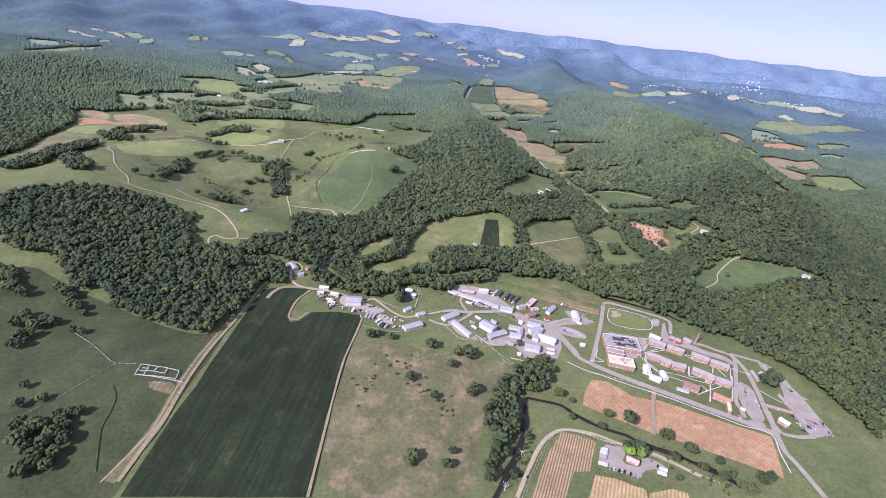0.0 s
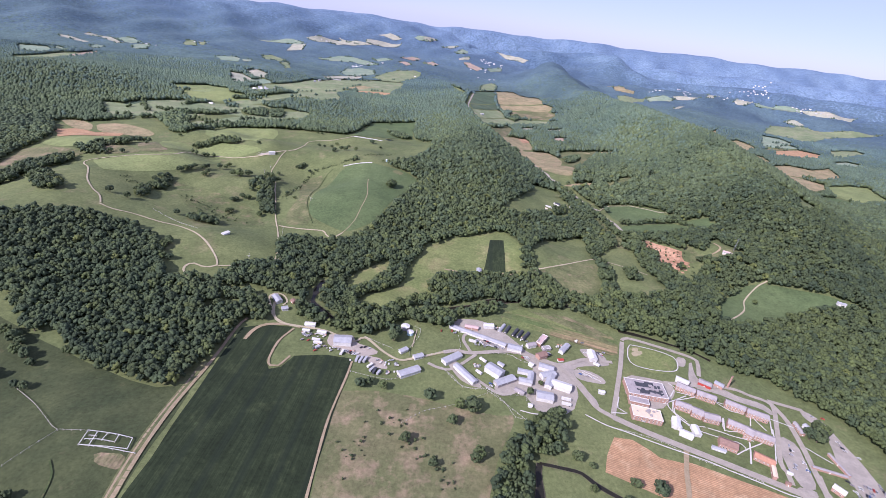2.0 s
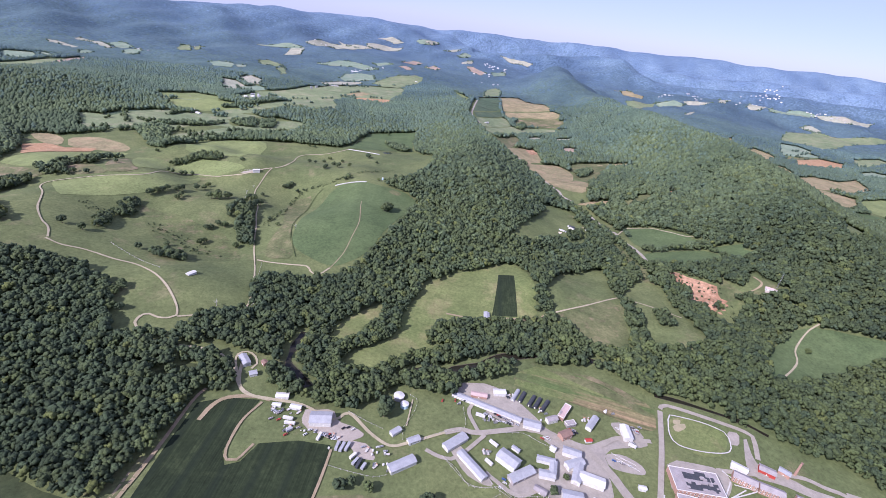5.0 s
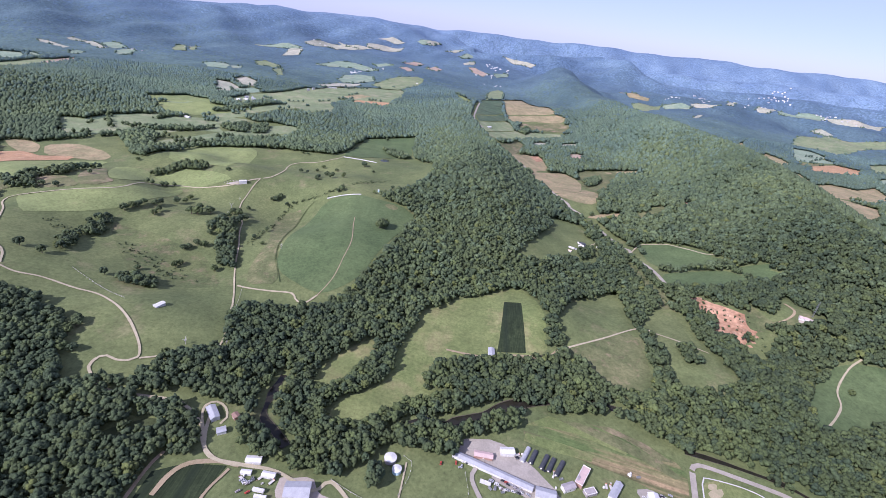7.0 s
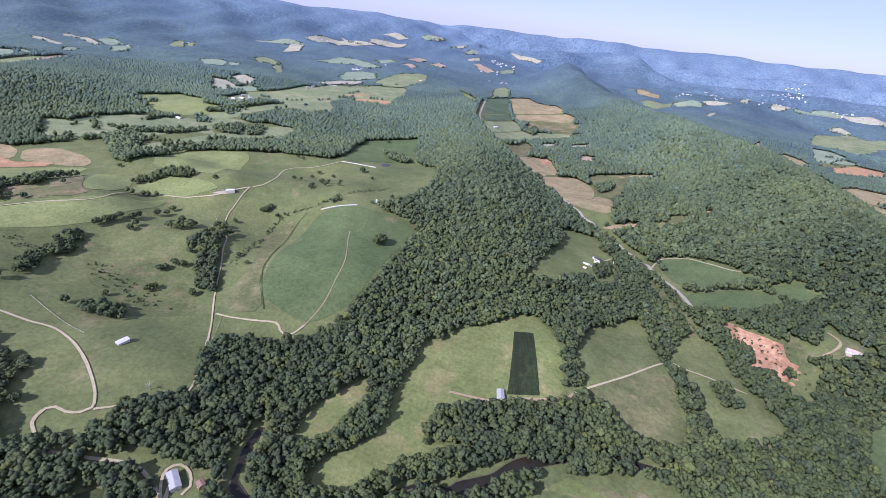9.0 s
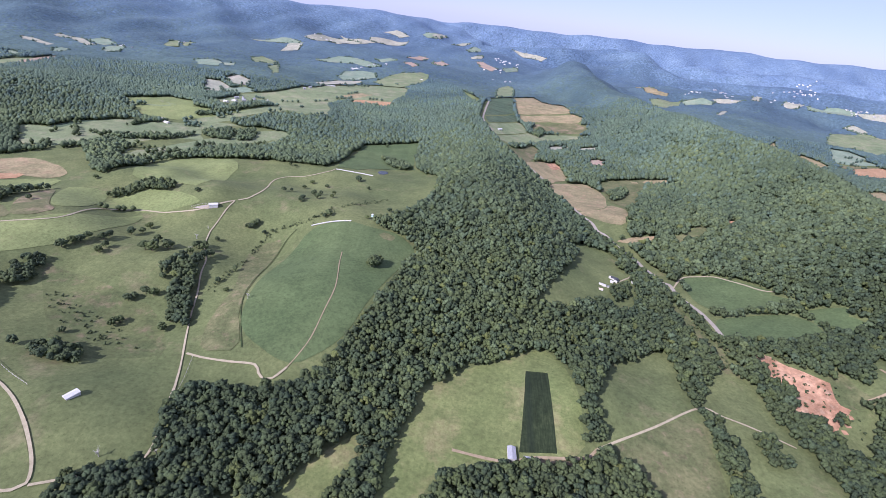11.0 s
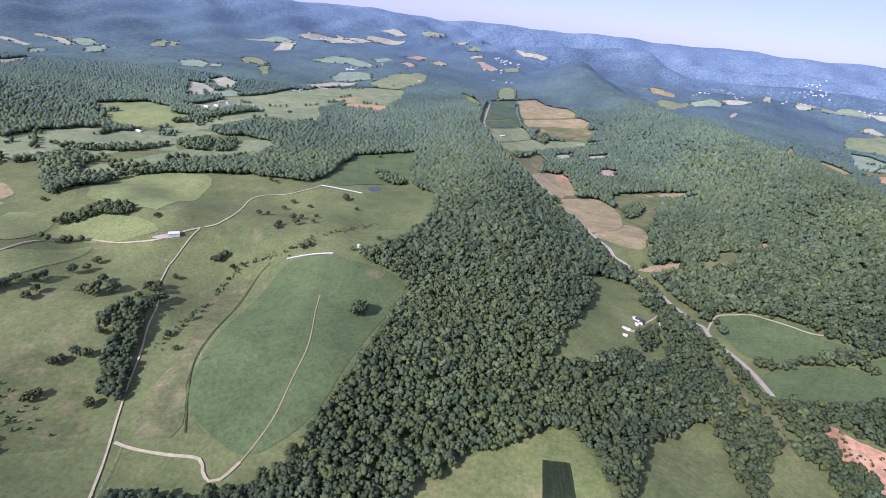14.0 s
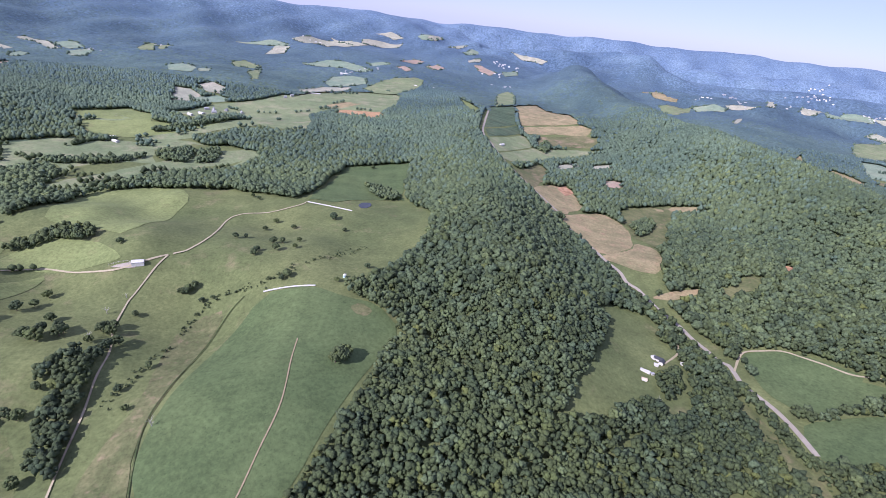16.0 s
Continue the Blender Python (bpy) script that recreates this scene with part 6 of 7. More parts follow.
TREES += [(-461.7, 468.0, 1.3), (-448.1, 461.8, 1.2), (-477.9, 485.4, 1.1), (-420.3, 479.1, 1.2), (-405.7, 471.6, 1.3), (-410.3, 492.7, 1.2), (-398.7, 489.7, 1.3), (-392.7, 456.7, 1.1), (-380.3, 451.9, 1.1), (-399.6, 501.2, 1.2), (-518.4, 558.7, 1.1), (-505.1, 537.6, 1.2), (-503.2, 556.6, 1.2), (-419.8, 414.6, 1.2), (-420.7, 429.1, 1.1), (-399.7, 413.0, 1.2), (-399.1, 394.1, 1.3), (-396.0, 381.8, 1.2), (-395.6, 400.1, 1.1), (-398.0, 425.8, 1.0), (-386.9, 422.7, 1.0), (-359.3, 412.5, 0.8), (-349.9, 411.5, 0.8), (-317.3, 312.6, 0.8), (-305.5, 270.8, 1.2), (-303.1, 278.9, 1.1), (-298.6, 284.7, 1.0), (-282.2, 277.6, 1.2), (-283.4, 270.1, 1.2), (-271.0, 274.0, 1.1), (-291.3, 296.4, 0.9), (-283.6, 298.6, 0.9), (-276.6, 301.8, 0.8), (-294.3, 261.9, 1.2), (-283.4, 258.4, 1.1), (-271.5, 262.1, 1.0), (-316.8, 286.2, 1.0), (-278.0, 287.0, 0.8), (-280.2, 251.5, 1.2), (-269.6, 250.7, 1.0), (-284.9, 244.4, 1.2), (-343.8, 327.8, 0.8), (-331.9, 305.2, 1.0)]
TREES += [(-361.6, 675.0, 1.1), (-357.5, 686.4, 1.0), (-339.2, 653.1, 0.9), (-311.3, 614.9, 0.9), (-313.1, 595.5, 1.2), (-294.5, 582.4, 1.1), (-349.4, 630.8, 1.2), (-338.8, 626.4, 1.3), (-340.7, 613.5, 1.2), (-242.2, 573.8, 0.9), (-279.1, 561.7, 1.0), (-262.3, 556.4, 1.1), (-254.8, 667.9, 0.9), (-242.5, 675.1, 0.8), (-280.9, 622.1, 1.0)]
POND = [(-132, 1455), (-127, 1478), (-113, 1484), (-107, 1465), (-114, 1441), (-125, 1438)]
# stretches of farm yard where gear stands about: two corners and the number of things
YARD_GEAR = [(-126.5, 541.1, -99.4, 535.0, 10), (-114.2, 519.5, -88.1, 513.8, 8), (-64.2, 514.0, -53.3, 498.8, 6), (-30.9, 501.6, -7.7, 495.6, 7), (-21.8, 488.3, -3.5, 480.8, 7), (79.9, 552.7, 116.8, 545.3, 12), (51.9, 581.3, 66.1, 573.5, 3), (112.1, 588.9, 121.2, 581.5, 4), (142.7, 569.7, 151.5, 553.3, 5), (218.6, 581.2, 228.5, 573.4, 4), (80.6, 514.1, 86.9, 504.5, 5), (188.2, 567.4, 199.5, 560.2, 4)]
WHEEL_STOPS = [((209.1, 522.2), (228.7, 511.2)), ((212.3, 516.5), (230.1, 504.8))]
LIME_TREES = [(226.3, 318.7, 1.05), (237.6, 318.0, 1.1)]
CHIMNEYS = [(392.5, 516.2)]
VILLAGES = []
VILLAGES += [(394, 4165, 9), (454, 4133, 9), (332, 3847, 6), (357, 3492, 5), (2440, 3938, 9), (2534, 3905, 9), (1747, 3422, 5), (2714, 3649, 7), (1543, 3549, 5), (-698, 2126, 6), (-511, 3232, 6), (-426, 3362, 6), (-607, 2444, 4), (-78, 3095, 4), (2021, 3437, 6), (-1555, 3397, 4), (-1661, 2990, 4), (-924, 4125, 5), (2822, 4335, 10), (2688, 3646, 8), (2793, 3540, 8), (1881, 2502, 8), (1500, 2336, 5), (1993, 4056, 6)]
DEAD_TREES = [(26.7, 615.6, 1.0), (-82.4, 759.0, 0.9), (237.4, 998.6, 1.2), (275.0, 1015.0, 1.1), (228.7, 992.5, 1.0), (-212.1, 915.0, 1.0), (-352.2, 1071.7, 1), (-335.5, 1020.5, 1), (-349.7, 1104.0, 0.7), (341.4, 1106.7, 1.1), (235.1, 989.9, 1.3), (118.2, 306.5, 1), (98.0, 268.4, 1.1), (-244.5, 688.0, 1), (-204.7, 698.7, 0.9)]
MAST = (567.7, 839.6)
TANKS = [(-95.5, 1149.9, 2.2), (-4.8, 570.2, 5.8), (2.0, 559.1, 4.4)]

# ---- ground, fields and tracks ----
def mesh_object(name, verts, faces, mat, smooth=False):
    me = bpy.data.meshes.new(name)
    me.from_pydata([tuple(v) for v in verts], [], [tuple(f) for f in faces])
    me.materials.append(mat)
    if smooth:
        me.polygons.foreach_set("use_smooth", [True] * len(me.polygons))
    me.update()
    return new(name, me)


def quads(nx, ny):
    i = np.arange(nx * ny).reshape(ny, nx)
    return np.stack([i[:-1, :-1], i[:-1, 1:], i[1:, 1:], i[1:, :-1]], -1).reshape(-1, 4)


def sheet(name, xs, ys, mat, lift=0.0):
    X, Y = np.meshgrid(xs, ys)
    Z = height(X, Y) + lift - 14 * np.clip((Y - 2520) / 100, 0, 1)     # bare ground under the far canopy
    return mesh_object(name, np.stack([X.ravel(), Y.ravel(), Z.ravel()], 1).tolist(), quads(len(xs), len(ys)).tolist(), mat, True)


gx = np.concatenate([np.arange(-6400, -1500, 70), np.arange(-1500, -801, 20), np.arange(-801, 1000, 9), np.arange(1000, 1800, 20), np.arange(1800, 6501, 70)])
gy = np.concatenate([np.arange(-500, 150, 25), np.arange(153, 1500, 9), np.arange(1500, 2600, 16), np.arange(2600, 5500, 40)])
tagged(sheet("ground", gx, gy, M["pasture"]), "rolling green valley pasture with dry patches", "ground", kind="structure")


def draped(name, poly, mat, lift, step=9.0):
    """A flat outline cut into pieces and laid on the land."""
    bm = bmesh.new()
    bm.faces.new([bm.verts.new((x, y, 0)) for x, y in poly])
    xs, ys = [p[0] for p in poly], [p[1] for p in poly]
    for a, lo, hi in ((0, min(xs), max(xs)), (1, min(ys), max(ys))):
        k = math.floor(lo / step) * step + step
        while k < hi:
            co, no = [0, 0, 0], [0, 0, 0]
            co[a], no[a] = k, 1
            bmesh.ops.bisect_plane(bm, geom=bm.verts[:] + bm.edges[:] + bm.faces[:], plane_co=co, plane_no=no)
            k += step
    bmesh.ops.triangulate(bm, faces=bm.faces[:])
    vs = bm.verts[:]
    z = height(np.array([v.co.x for v in vs]), np.array([v.co.y for v in vs]))
    for v, h in zip(vs, z):
        v.co.z = h + lift
    bm.normal_update()
    for f in bm.faces:
        if f.normal.z < 0:
            f.normal_flip()
        f.smooth = True
    me = bpy.data.meshes.new(name)
    bm.to_mesh(me)
    bm.free()
    me.materials.append(mat)
    return new(name, me)


def rounded(poly, n=2):
    """Corner cutting, so that outlines run in curves."""
    for _ in range(n):
        q = []
        for a, b in zip(poly, poly[1:] + poly[:1]):
            q += [(0.8 * a[0] + 0.2 * b[0], 0.8 * a[1] + 0.2 * b[1]), (0.2 * a[0] + 0.8 * b[0], 0.2 * a[1] + 0.8 * b[1])]
        poly = q
    return poly


def uneven(poly, amp, step=18.0):
    """An outline that wavers to and fro, as hedges and mown edges do."""
    q = []
    for (x0, y0), (x1, y1) in zip(poly, poly[1:] + poly[:1]):
        d = math.hypot(x1 - x0, y1 - y0)
        n = max(1, int(d / step))
        for i in range(n):
            x, y = x0 + (x1 - x0) * i / n, y0 + (y1 - y0) * i / n
            s = amp * noise.noise(Vector((x / 45.0, y / 45.0, 3.1))) if d else 0
            q.append((x - (y1 - y0) / max(d, 1e-6) * s, y + (x1 - x0) / max(d, 1e-6) * s))
    return q


FIELD_LOOK = {
    "dimmedpasture": "worn hill grazing with bare patches, darkened for cloud shade",
    "bankgrass": "steep bank of thin straw-coloured grass",
    "stubble": "straw-coloured stubble field with green rows",
    "sunlitpasture": "bright green hill pasture, sunlight put into its colour", "gardenrows": "field of pale soil between green crop rows",
    "shadedpasture": "rough grazing with dry patches, darkened for shade", "strips": "strip-cropped green and straw-coloured field",
    "garden": "small kitchen garden in rows",
    "drypasture": "dry brownish grazed pasture", "roughgrass": "dark rough grass along a bank",
    "farcrop": "darker green crop field far off in the valley, haze in its colour",
    "meadow": "light green mown meadow with pale streaks", "crop": "dark green field of tall row crop", "pasture": "dull green grazed field",
    "hay": "even green hay field", "clay": "bare reddish clay cut in the slope", "tan": "dry tan cut hay field", "plough": "reddish brown ploughed field in rows",
    "farpasture": "green field far off in the valley, paled by painted haze", "farhay": "green field at the foot of the mountain, painted hazy blue-green", "farclay": "bare reddish ground far up the valley, paled by painted haze",
    "fartan": "hay field far off, paled by painted haze", "paving": "worn grey paved yard", "gravelyard": "pale gravel farm yard", "strawlot": "bare sandy patch in a lawn",
}
PAVED = ("paving", "gravelyard", "strawlot")
OUTLINE = {}
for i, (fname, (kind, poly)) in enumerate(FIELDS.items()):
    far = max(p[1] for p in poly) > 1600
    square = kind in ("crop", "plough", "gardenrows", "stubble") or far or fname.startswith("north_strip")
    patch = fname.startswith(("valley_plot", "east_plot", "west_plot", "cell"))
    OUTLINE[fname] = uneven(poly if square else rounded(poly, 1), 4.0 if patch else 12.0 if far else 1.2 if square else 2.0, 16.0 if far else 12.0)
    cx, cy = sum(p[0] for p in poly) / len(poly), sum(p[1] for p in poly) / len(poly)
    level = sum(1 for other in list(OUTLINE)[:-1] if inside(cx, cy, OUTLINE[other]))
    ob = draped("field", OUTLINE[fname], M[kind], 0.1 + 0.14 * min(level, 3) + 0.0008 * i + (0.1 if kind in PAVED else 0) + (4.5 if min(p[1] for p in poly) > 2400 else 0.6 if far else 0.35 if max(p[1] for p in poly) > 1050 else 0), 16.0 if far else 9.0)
    tagged(ob, FIELD_LOOK[kind], "yard" if kind in PAVED else "field", kind="structure")


def smooth_line(line, step):
    """Points at even steps along a curve through all points of the line."""
    P = [Vector(p) for p in line]
    P = [P[0] * 2 - P[1]] + P + [P[-1] * 2 - P[-2]]
    out = []
    for a, b, c, d in zip(P, P[1:], P[2:], P[3:]):
        n = max(1, round((c - b).length / step))
        for i in range(n):
            t = i / n
            out.append(0.5 * (2 * b + (c - a) * t + (2 * a - 5 * b + 4 * c - d) * t * t + (3 * b - a - 3 * c + d) * t ** 3))
    return out + [P[-2]]


def strip(name, line, width, mat, lift, ragged=0.0):
    """A ribbon along a curve, laid on the land."""
    L = smooth_line(line, 6.0)
    cols = (-0.5, -0.17, 0.17, 0.5)
    V, Fc = [], []
    for i, p in enumerate(L):
        d = (L[min(i + 1, len(L) - 1)] - L[max(i - 1, 0)]).normalized()
        n = Vector((d.y, -d.x))
        w = width * (1 + ragged * noise.noise(Vector((p.x * 0.05, p.y * 0.05, 0))))
        for c in cols:
            q = p + n * (c * w)
            V.append((q.x, q.y))
        if i:
            for k in range(3):
                a = (i - 1) * 4 + k
                Fc.append((a, a + 1, a + 5, a + 4))
    A = np.array(V)
    z = height(A[:, 0], A[:, 1]) + lift
    return mesh_object(name, [(x, y, h) for (x, y), h in zip(V, z)], Fc, mat, True)


ROAD_LOOK = {"bankgrass": "worn grassy verge beside a field", "gravel": "pale gravel farm lane", "dirt": "worn dirt track through grass", "asphalt": "grey asphalt road", "pathway": "narrow pale concrete path", "roughgrass": "dark tufted grass along a bank"}
for i, (rname, (kind, width, line)) in enumerate(ROADS.items()):
    tagged(strip("road", line, width, M[kind], 0.86 + 0.002 * i, 0.25 if kind in ("dirt", "gravel") else 0.0), ROAD_LOOK[kind], "road", kind="structure")
for i, (rname, (width, line)) in enumerate(RIVERS.items()):
    tagged(strip("river_bank", line, width * 1.2, M["mud"], 0.62 + 0.004 * i, 0.8), "muddy earth river bank", "bank", kind="structure")
    tagged(strip("river", line, width, M["water"], 0.70 + 0.004 * i, 0.8), "dark slow river between wooded banks", "river", kind="structure")

tagged(draped("pond", rounded(POND, 1), M["water"], 0.5, 9.0), "small still farm pond in pasture", "pond", kind="structure")

# ---- woods ----
rng = np.random.default_rng(7)
ICO_V = []
_p = (1 + 5 ** 0.5) / 2
for s1 in (-1, 1):
    for s2 in (-_p, _p):
        ICO_V += [(0, s1, s2), (s1, s2, 0), (s2, 0, s1)]
ICO_V = np.array(ICO_V, float)
ICO_V /= np.linalg.norm(ICO_V, axis=1)[:, None]


def hull_faces(v):
    f = []
    n = len(v)
    for a in range(n):
        for b in range(a + 1, n):
            for c in range(b + 1, n):
                no = np.cross(v[b] - v[a], v[c] - v[a])
                d = (v - v[a]) @ no
                if (d < 1e-6).all():
                    f.append((a, b, c))
                elif (d > -1e-6).all():
                    f.append((a, c, b))
    return np.array(f)


ICO_F = hull_faces(ICO_V)
OCT_V = np.array([(1, 0, 0), (-1, 0, 0), (0, 1, 0), (0, -1, 0), (0, 0, 1), (0, 0, -1)], float)
OCT_F = hull_faces(OCT_V)


def fast_mesh(name, V, T, mat):
    me = bpy.data.meshes.new(name)
    me.vertices.add(len(V))
    me.vertices.foreach_set("co", V.astype(np.float32).ravel())
    me.loops.add(T.size)
    me.loops.foreach_set("vertex_index", T.astype(np.int32).ravel())
    me.polygons.add(len(T))
    me.polygons.foreach_set("loop_start", np.arange(0, T.size, 3, dtype=np.int32))
    me.materials.append(mat)
    me.update(calc_edges=True)
    me.validate()
    return new(name, me)


def crowns(name, P, size, mat, clumps=5):
    """Crowns for all points of P (x, y, z of the foot): each one a heap of uneven, ragged leaf clumps."""
    n = len(P)
    m = n * clumps
    S = np.repeat(size, clumps)
    k = np.tile(np.arange(clumps), n)
    if clumps == 1:
        C = P + np.stack([0 * size, 0 * size, size * 0.75], 1)
        R = S * 0.62
        V = OCT_V[None] * (1.12 + rng.uniform(-0.3, 0.3, (m, 6, 1)))
        T = OCT_F
    else:
        # clumps over the upper half of an uneven dome
        a = rng.uniform(0, 2 * np.pi, m)
        u = np.where(k == 0, 1.0, rng.uniform(-0.15, 0.95, m))
        r = np.sqrt(1 - u * u) * 0.42 * S * rng.uniform(0.75, 1.1, m)
        zc = (0.62 + 0.42 * u) * S
        C = np.repeat(P, clumps, 0) + np.stack([r * np.cos(a), r * np.sin(a), zc], 1)
        R = S * rng.uniform(0.21, 0.36, m) * (0.88 if clumps > 12 else 1.0 if clumps > 6 else 1.35)
        Q = rng.normal(size=(m, 4))
        Q /= np.linalg.norm(Q, axis=1)[:, None]
        w, x, y, z = Q.T
        rot = np.stack([1 - 2 * (y * y + z * z), 2 * (x * y - z * w), 2 * (x * z + y * w), 2 * (x * y + z * w), 1 - 2 * (x * x + z * z), 2 * (y * z - x * w),
                        2 * (x * z - y * w), 2 * (y * z + x * w), 1 - 2 * (x * x + y * y)], 1).reshape(m, 3, 3)
        V = np.einsum("mij,vj->mvi", rot, OCT_V) * (1 + rng.uniform(-0.35, 0.35, (m, 6, 1)))
        T = OCT_F
    V = V * R[:, None, None] + C[:, None]
    T = T[None] + (np.arange(m) * V.shape[1])[:, None, None]
    return fast_mesh(name, V.reshape(-1, 3), T.reshape(-1, 3), mat)


CLEAR = list(OUTLINE.values())


def scatter(poly, gap):
    xs, ys = [p[0] for p in poly], [p[1] for p in poly]
    X, Y = np.meshgrid(np.arange(min(xs), max(xs), gap), np.arange(min(ys), max(ys), gap * 0.87))
    X = X + (np.arange(X.shape[0]) % 2)[:, None] * gap / 2
    X, Y = (X + rng.uniform(-0.35, 0.35, X.shape) * gap).ravel(), (Y + rng.uniform(-0.35, 0.35, Y.shape) * gap).ravel()
    q = inside(X, Y, poly)
    return X[q], Y[q]


def open_ground(x, y, margin=0.0):
    q = np.zeros(len(x), bool)
    # trees that would hide a valley field from the camera are left out, over more ground up the valley
    k = 1 + 0.017 * np.clip((y - 900) / 500, 0, 1)
    for p in CLEAR:
        q |= inside(x, y, p)
        if max(v[1] for v in p) > 1000:
            q |= inside(x * k, y * k, p)
    for width, line in [(w, l) for k, w, l in ROADS.values()] + [(w + (7 if w > 5 else 0), l) for w, l in RIVERS.values()]:
        for (x0, y0), (x1, y1) in zip(line, line[1:]):
            k = np.clip(((x - x0) * (x1 - x0) + (y - y0) * (y1 - y0)) / max(1e-6, (x1 - x0) ** 2 + (y1 - y0) ** 2), 0, 1)
            q |= np.hypot(x - x0 - k * (x1 - x0), y - y0 - k * (y1 - y0)) < width / 2 + (13.0 if width == 6.5 else 2.2)
    return q


FAR_EDGE = [(-6000, 900), (-2000, 1050), (-900, 1330), (-520, 1700), (0, 1800), (110, 1500), (700, 1500), (850, 1500), (872, 900), (960, 700), (1300, 250), (6000, 250)]


def far_edge(x):
    return np.interp(x, [p[0] for p in FAR_EDGE], [p[1] for p in FAR_EDGE])


def in_reach(x, y):
    """The stretch of land along the flight that can be seen at all."""
    return (x < 0.93 * y + 230) & (x > -0.85 * y - 120) & (y > 190)


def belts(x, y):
    """Which haze belt of woods each point falls in; neighbouring belts mingle."""
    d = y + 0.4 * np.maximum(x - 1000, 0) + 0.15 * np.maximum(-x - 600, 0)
    return np.digitize(d + rng.normal(0, 170, len(y)), WOOD_HAZE_STEPS)


taken = []
count = 0
for wname, poly in WOODS.items():
    poly = rounded(poly, 1)
    x, y = scatter(poly, 7.7)
    for other in taken:
        q = ~inside(x, y, other)
        x, y = x[q], y[q]
    taken.append(poly)
    q = ~open_ground(x, y) & in_reach(x, y)
    x, y = x[q], y[q]
    for lo, hi, cl in ((-1e9, 850, 14), (850, 1150, 9), (1150, 1500, 6), (1500, 1e9, 1)):
        q = (y >= lo) & (y < hi)
        if q.sum() > 3:
            P = np.stack([x[q], y[q], height(x[q], y[q])], 1)
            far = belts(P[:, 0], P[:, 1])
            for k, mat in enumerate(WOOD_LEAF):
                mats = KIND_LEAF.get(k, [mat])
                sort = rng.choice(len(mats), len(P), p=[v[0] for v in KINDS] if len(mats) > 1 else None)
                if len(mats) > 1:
                    # cloud shade on the western hill and sun on the river flats, put in as darker and paler leaves
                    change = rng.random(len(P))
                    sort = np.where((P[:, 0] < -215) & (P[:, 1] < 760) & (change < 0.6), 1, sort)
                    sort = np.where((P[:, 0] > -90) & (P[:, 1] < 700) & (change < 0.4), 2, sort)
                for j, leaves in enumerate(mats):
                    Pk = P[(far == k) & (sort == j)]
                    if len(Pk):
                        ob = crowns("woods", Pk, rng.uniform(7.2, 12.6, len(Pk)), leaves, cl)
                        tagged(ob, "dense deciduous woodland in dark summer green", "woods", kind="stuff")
for cname, poly in CLUMPS.items():
    x, y = scatter(rounded(poly, 1), 7.0)
    if len(x):
        P = np.stack([x, y, height(x, y)], 1)
        near = P[:, 1].mean() < 1300
        sort = rng.choice(len(KINDS), len(P), p=[v[0] for v in KINDS])
        for j, leaves in enumerate(KIND_LEAF[0 if near else 1]):
            Pk = P[sort == j]
            if len(Pk):
                ob = crowns("thicket", Pk, rng.uniform(6.0, 11.0, len(Pk)), leaves, 14 if near else 5)
                tagged(ob, "thicket of rounded green trees in pasture", "thicket", kind="stuff")
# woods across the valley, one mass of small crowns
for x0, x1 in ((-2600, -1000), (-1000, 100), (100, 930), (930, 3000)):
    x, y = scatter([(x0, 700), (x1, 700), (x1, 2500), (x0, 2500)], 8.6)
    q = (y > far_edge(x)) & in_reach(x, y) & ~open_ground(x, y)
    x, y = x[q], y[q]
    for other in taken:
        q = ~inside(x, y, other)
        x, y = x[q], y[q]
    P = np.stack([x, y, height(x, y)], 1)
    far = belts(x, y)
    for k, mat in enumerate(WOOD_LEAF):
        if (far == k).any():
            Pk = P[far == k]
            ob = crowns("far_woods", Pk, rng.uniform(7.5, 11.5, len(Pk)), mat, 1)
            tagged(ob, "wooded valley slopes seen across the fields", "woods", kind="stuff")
# wooded land further off, as a rough canopy
xs, ys = np.arange(-5200, 6000, 13.0), np.arange(2480, 5340, 12.0)
X, Y = np.meshgrid(xs, ys)
Z = height(X, Y) + 2 + rng.uniform(0, 1, X.shape) * np.where(Y > 3600, 2.0, 5.0)
cx, cy = ((X[:-1, :-1] + X[1:, 1:]) / 2).ravel(), ((Y[:-1, :-1] + Y[1:, 1:]) / 2).ravel()
keep = np.ones(len(cx), bool)
for p in CLEAR:
    if max(v[1] for v in p) > 2400:
        keep &= ~inside(cx, cy, p)
# each belt's leaves carry the haze of its distance in their colour
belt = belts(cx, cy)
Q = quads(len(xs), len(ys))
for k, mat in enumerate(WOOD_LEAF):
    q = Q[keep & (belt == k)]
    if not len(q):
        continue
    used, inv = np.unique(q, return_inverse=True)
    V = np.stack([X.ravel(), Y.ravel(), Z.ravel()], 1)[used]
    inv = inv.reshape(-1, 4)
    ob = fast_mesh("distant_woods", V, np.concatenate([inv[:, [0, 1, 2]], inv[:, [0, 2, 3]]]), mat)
    tagged(ob, "wooded hills and mountains far off, painted hazy blue-green", "wooded hills", kind="stuff")
# hedgerow trees along the edges of the far fields
E = []
for fname, (kind, poly) in FIELDS.items():
    if (kind.startswith("far") and not fname.startswith(("cell", "open"))) or fname.startswith(("knoll", "valley_plot", "east_plot")):
        for px, py in uneven(OUTLINE[fname], 0.0, 9.0):
            if noise.noise(Vector((px / 60.0, py / 60.0, 9.0))) > 0.12:
                E.append((px + rng.uniform(-4, 4), py + rng.uniform(-4, 4)))
E = np.array(E)
P = np.stack([E[:, 0], E[:, 1], height(E[:, 0], E[:, 1])], 1)
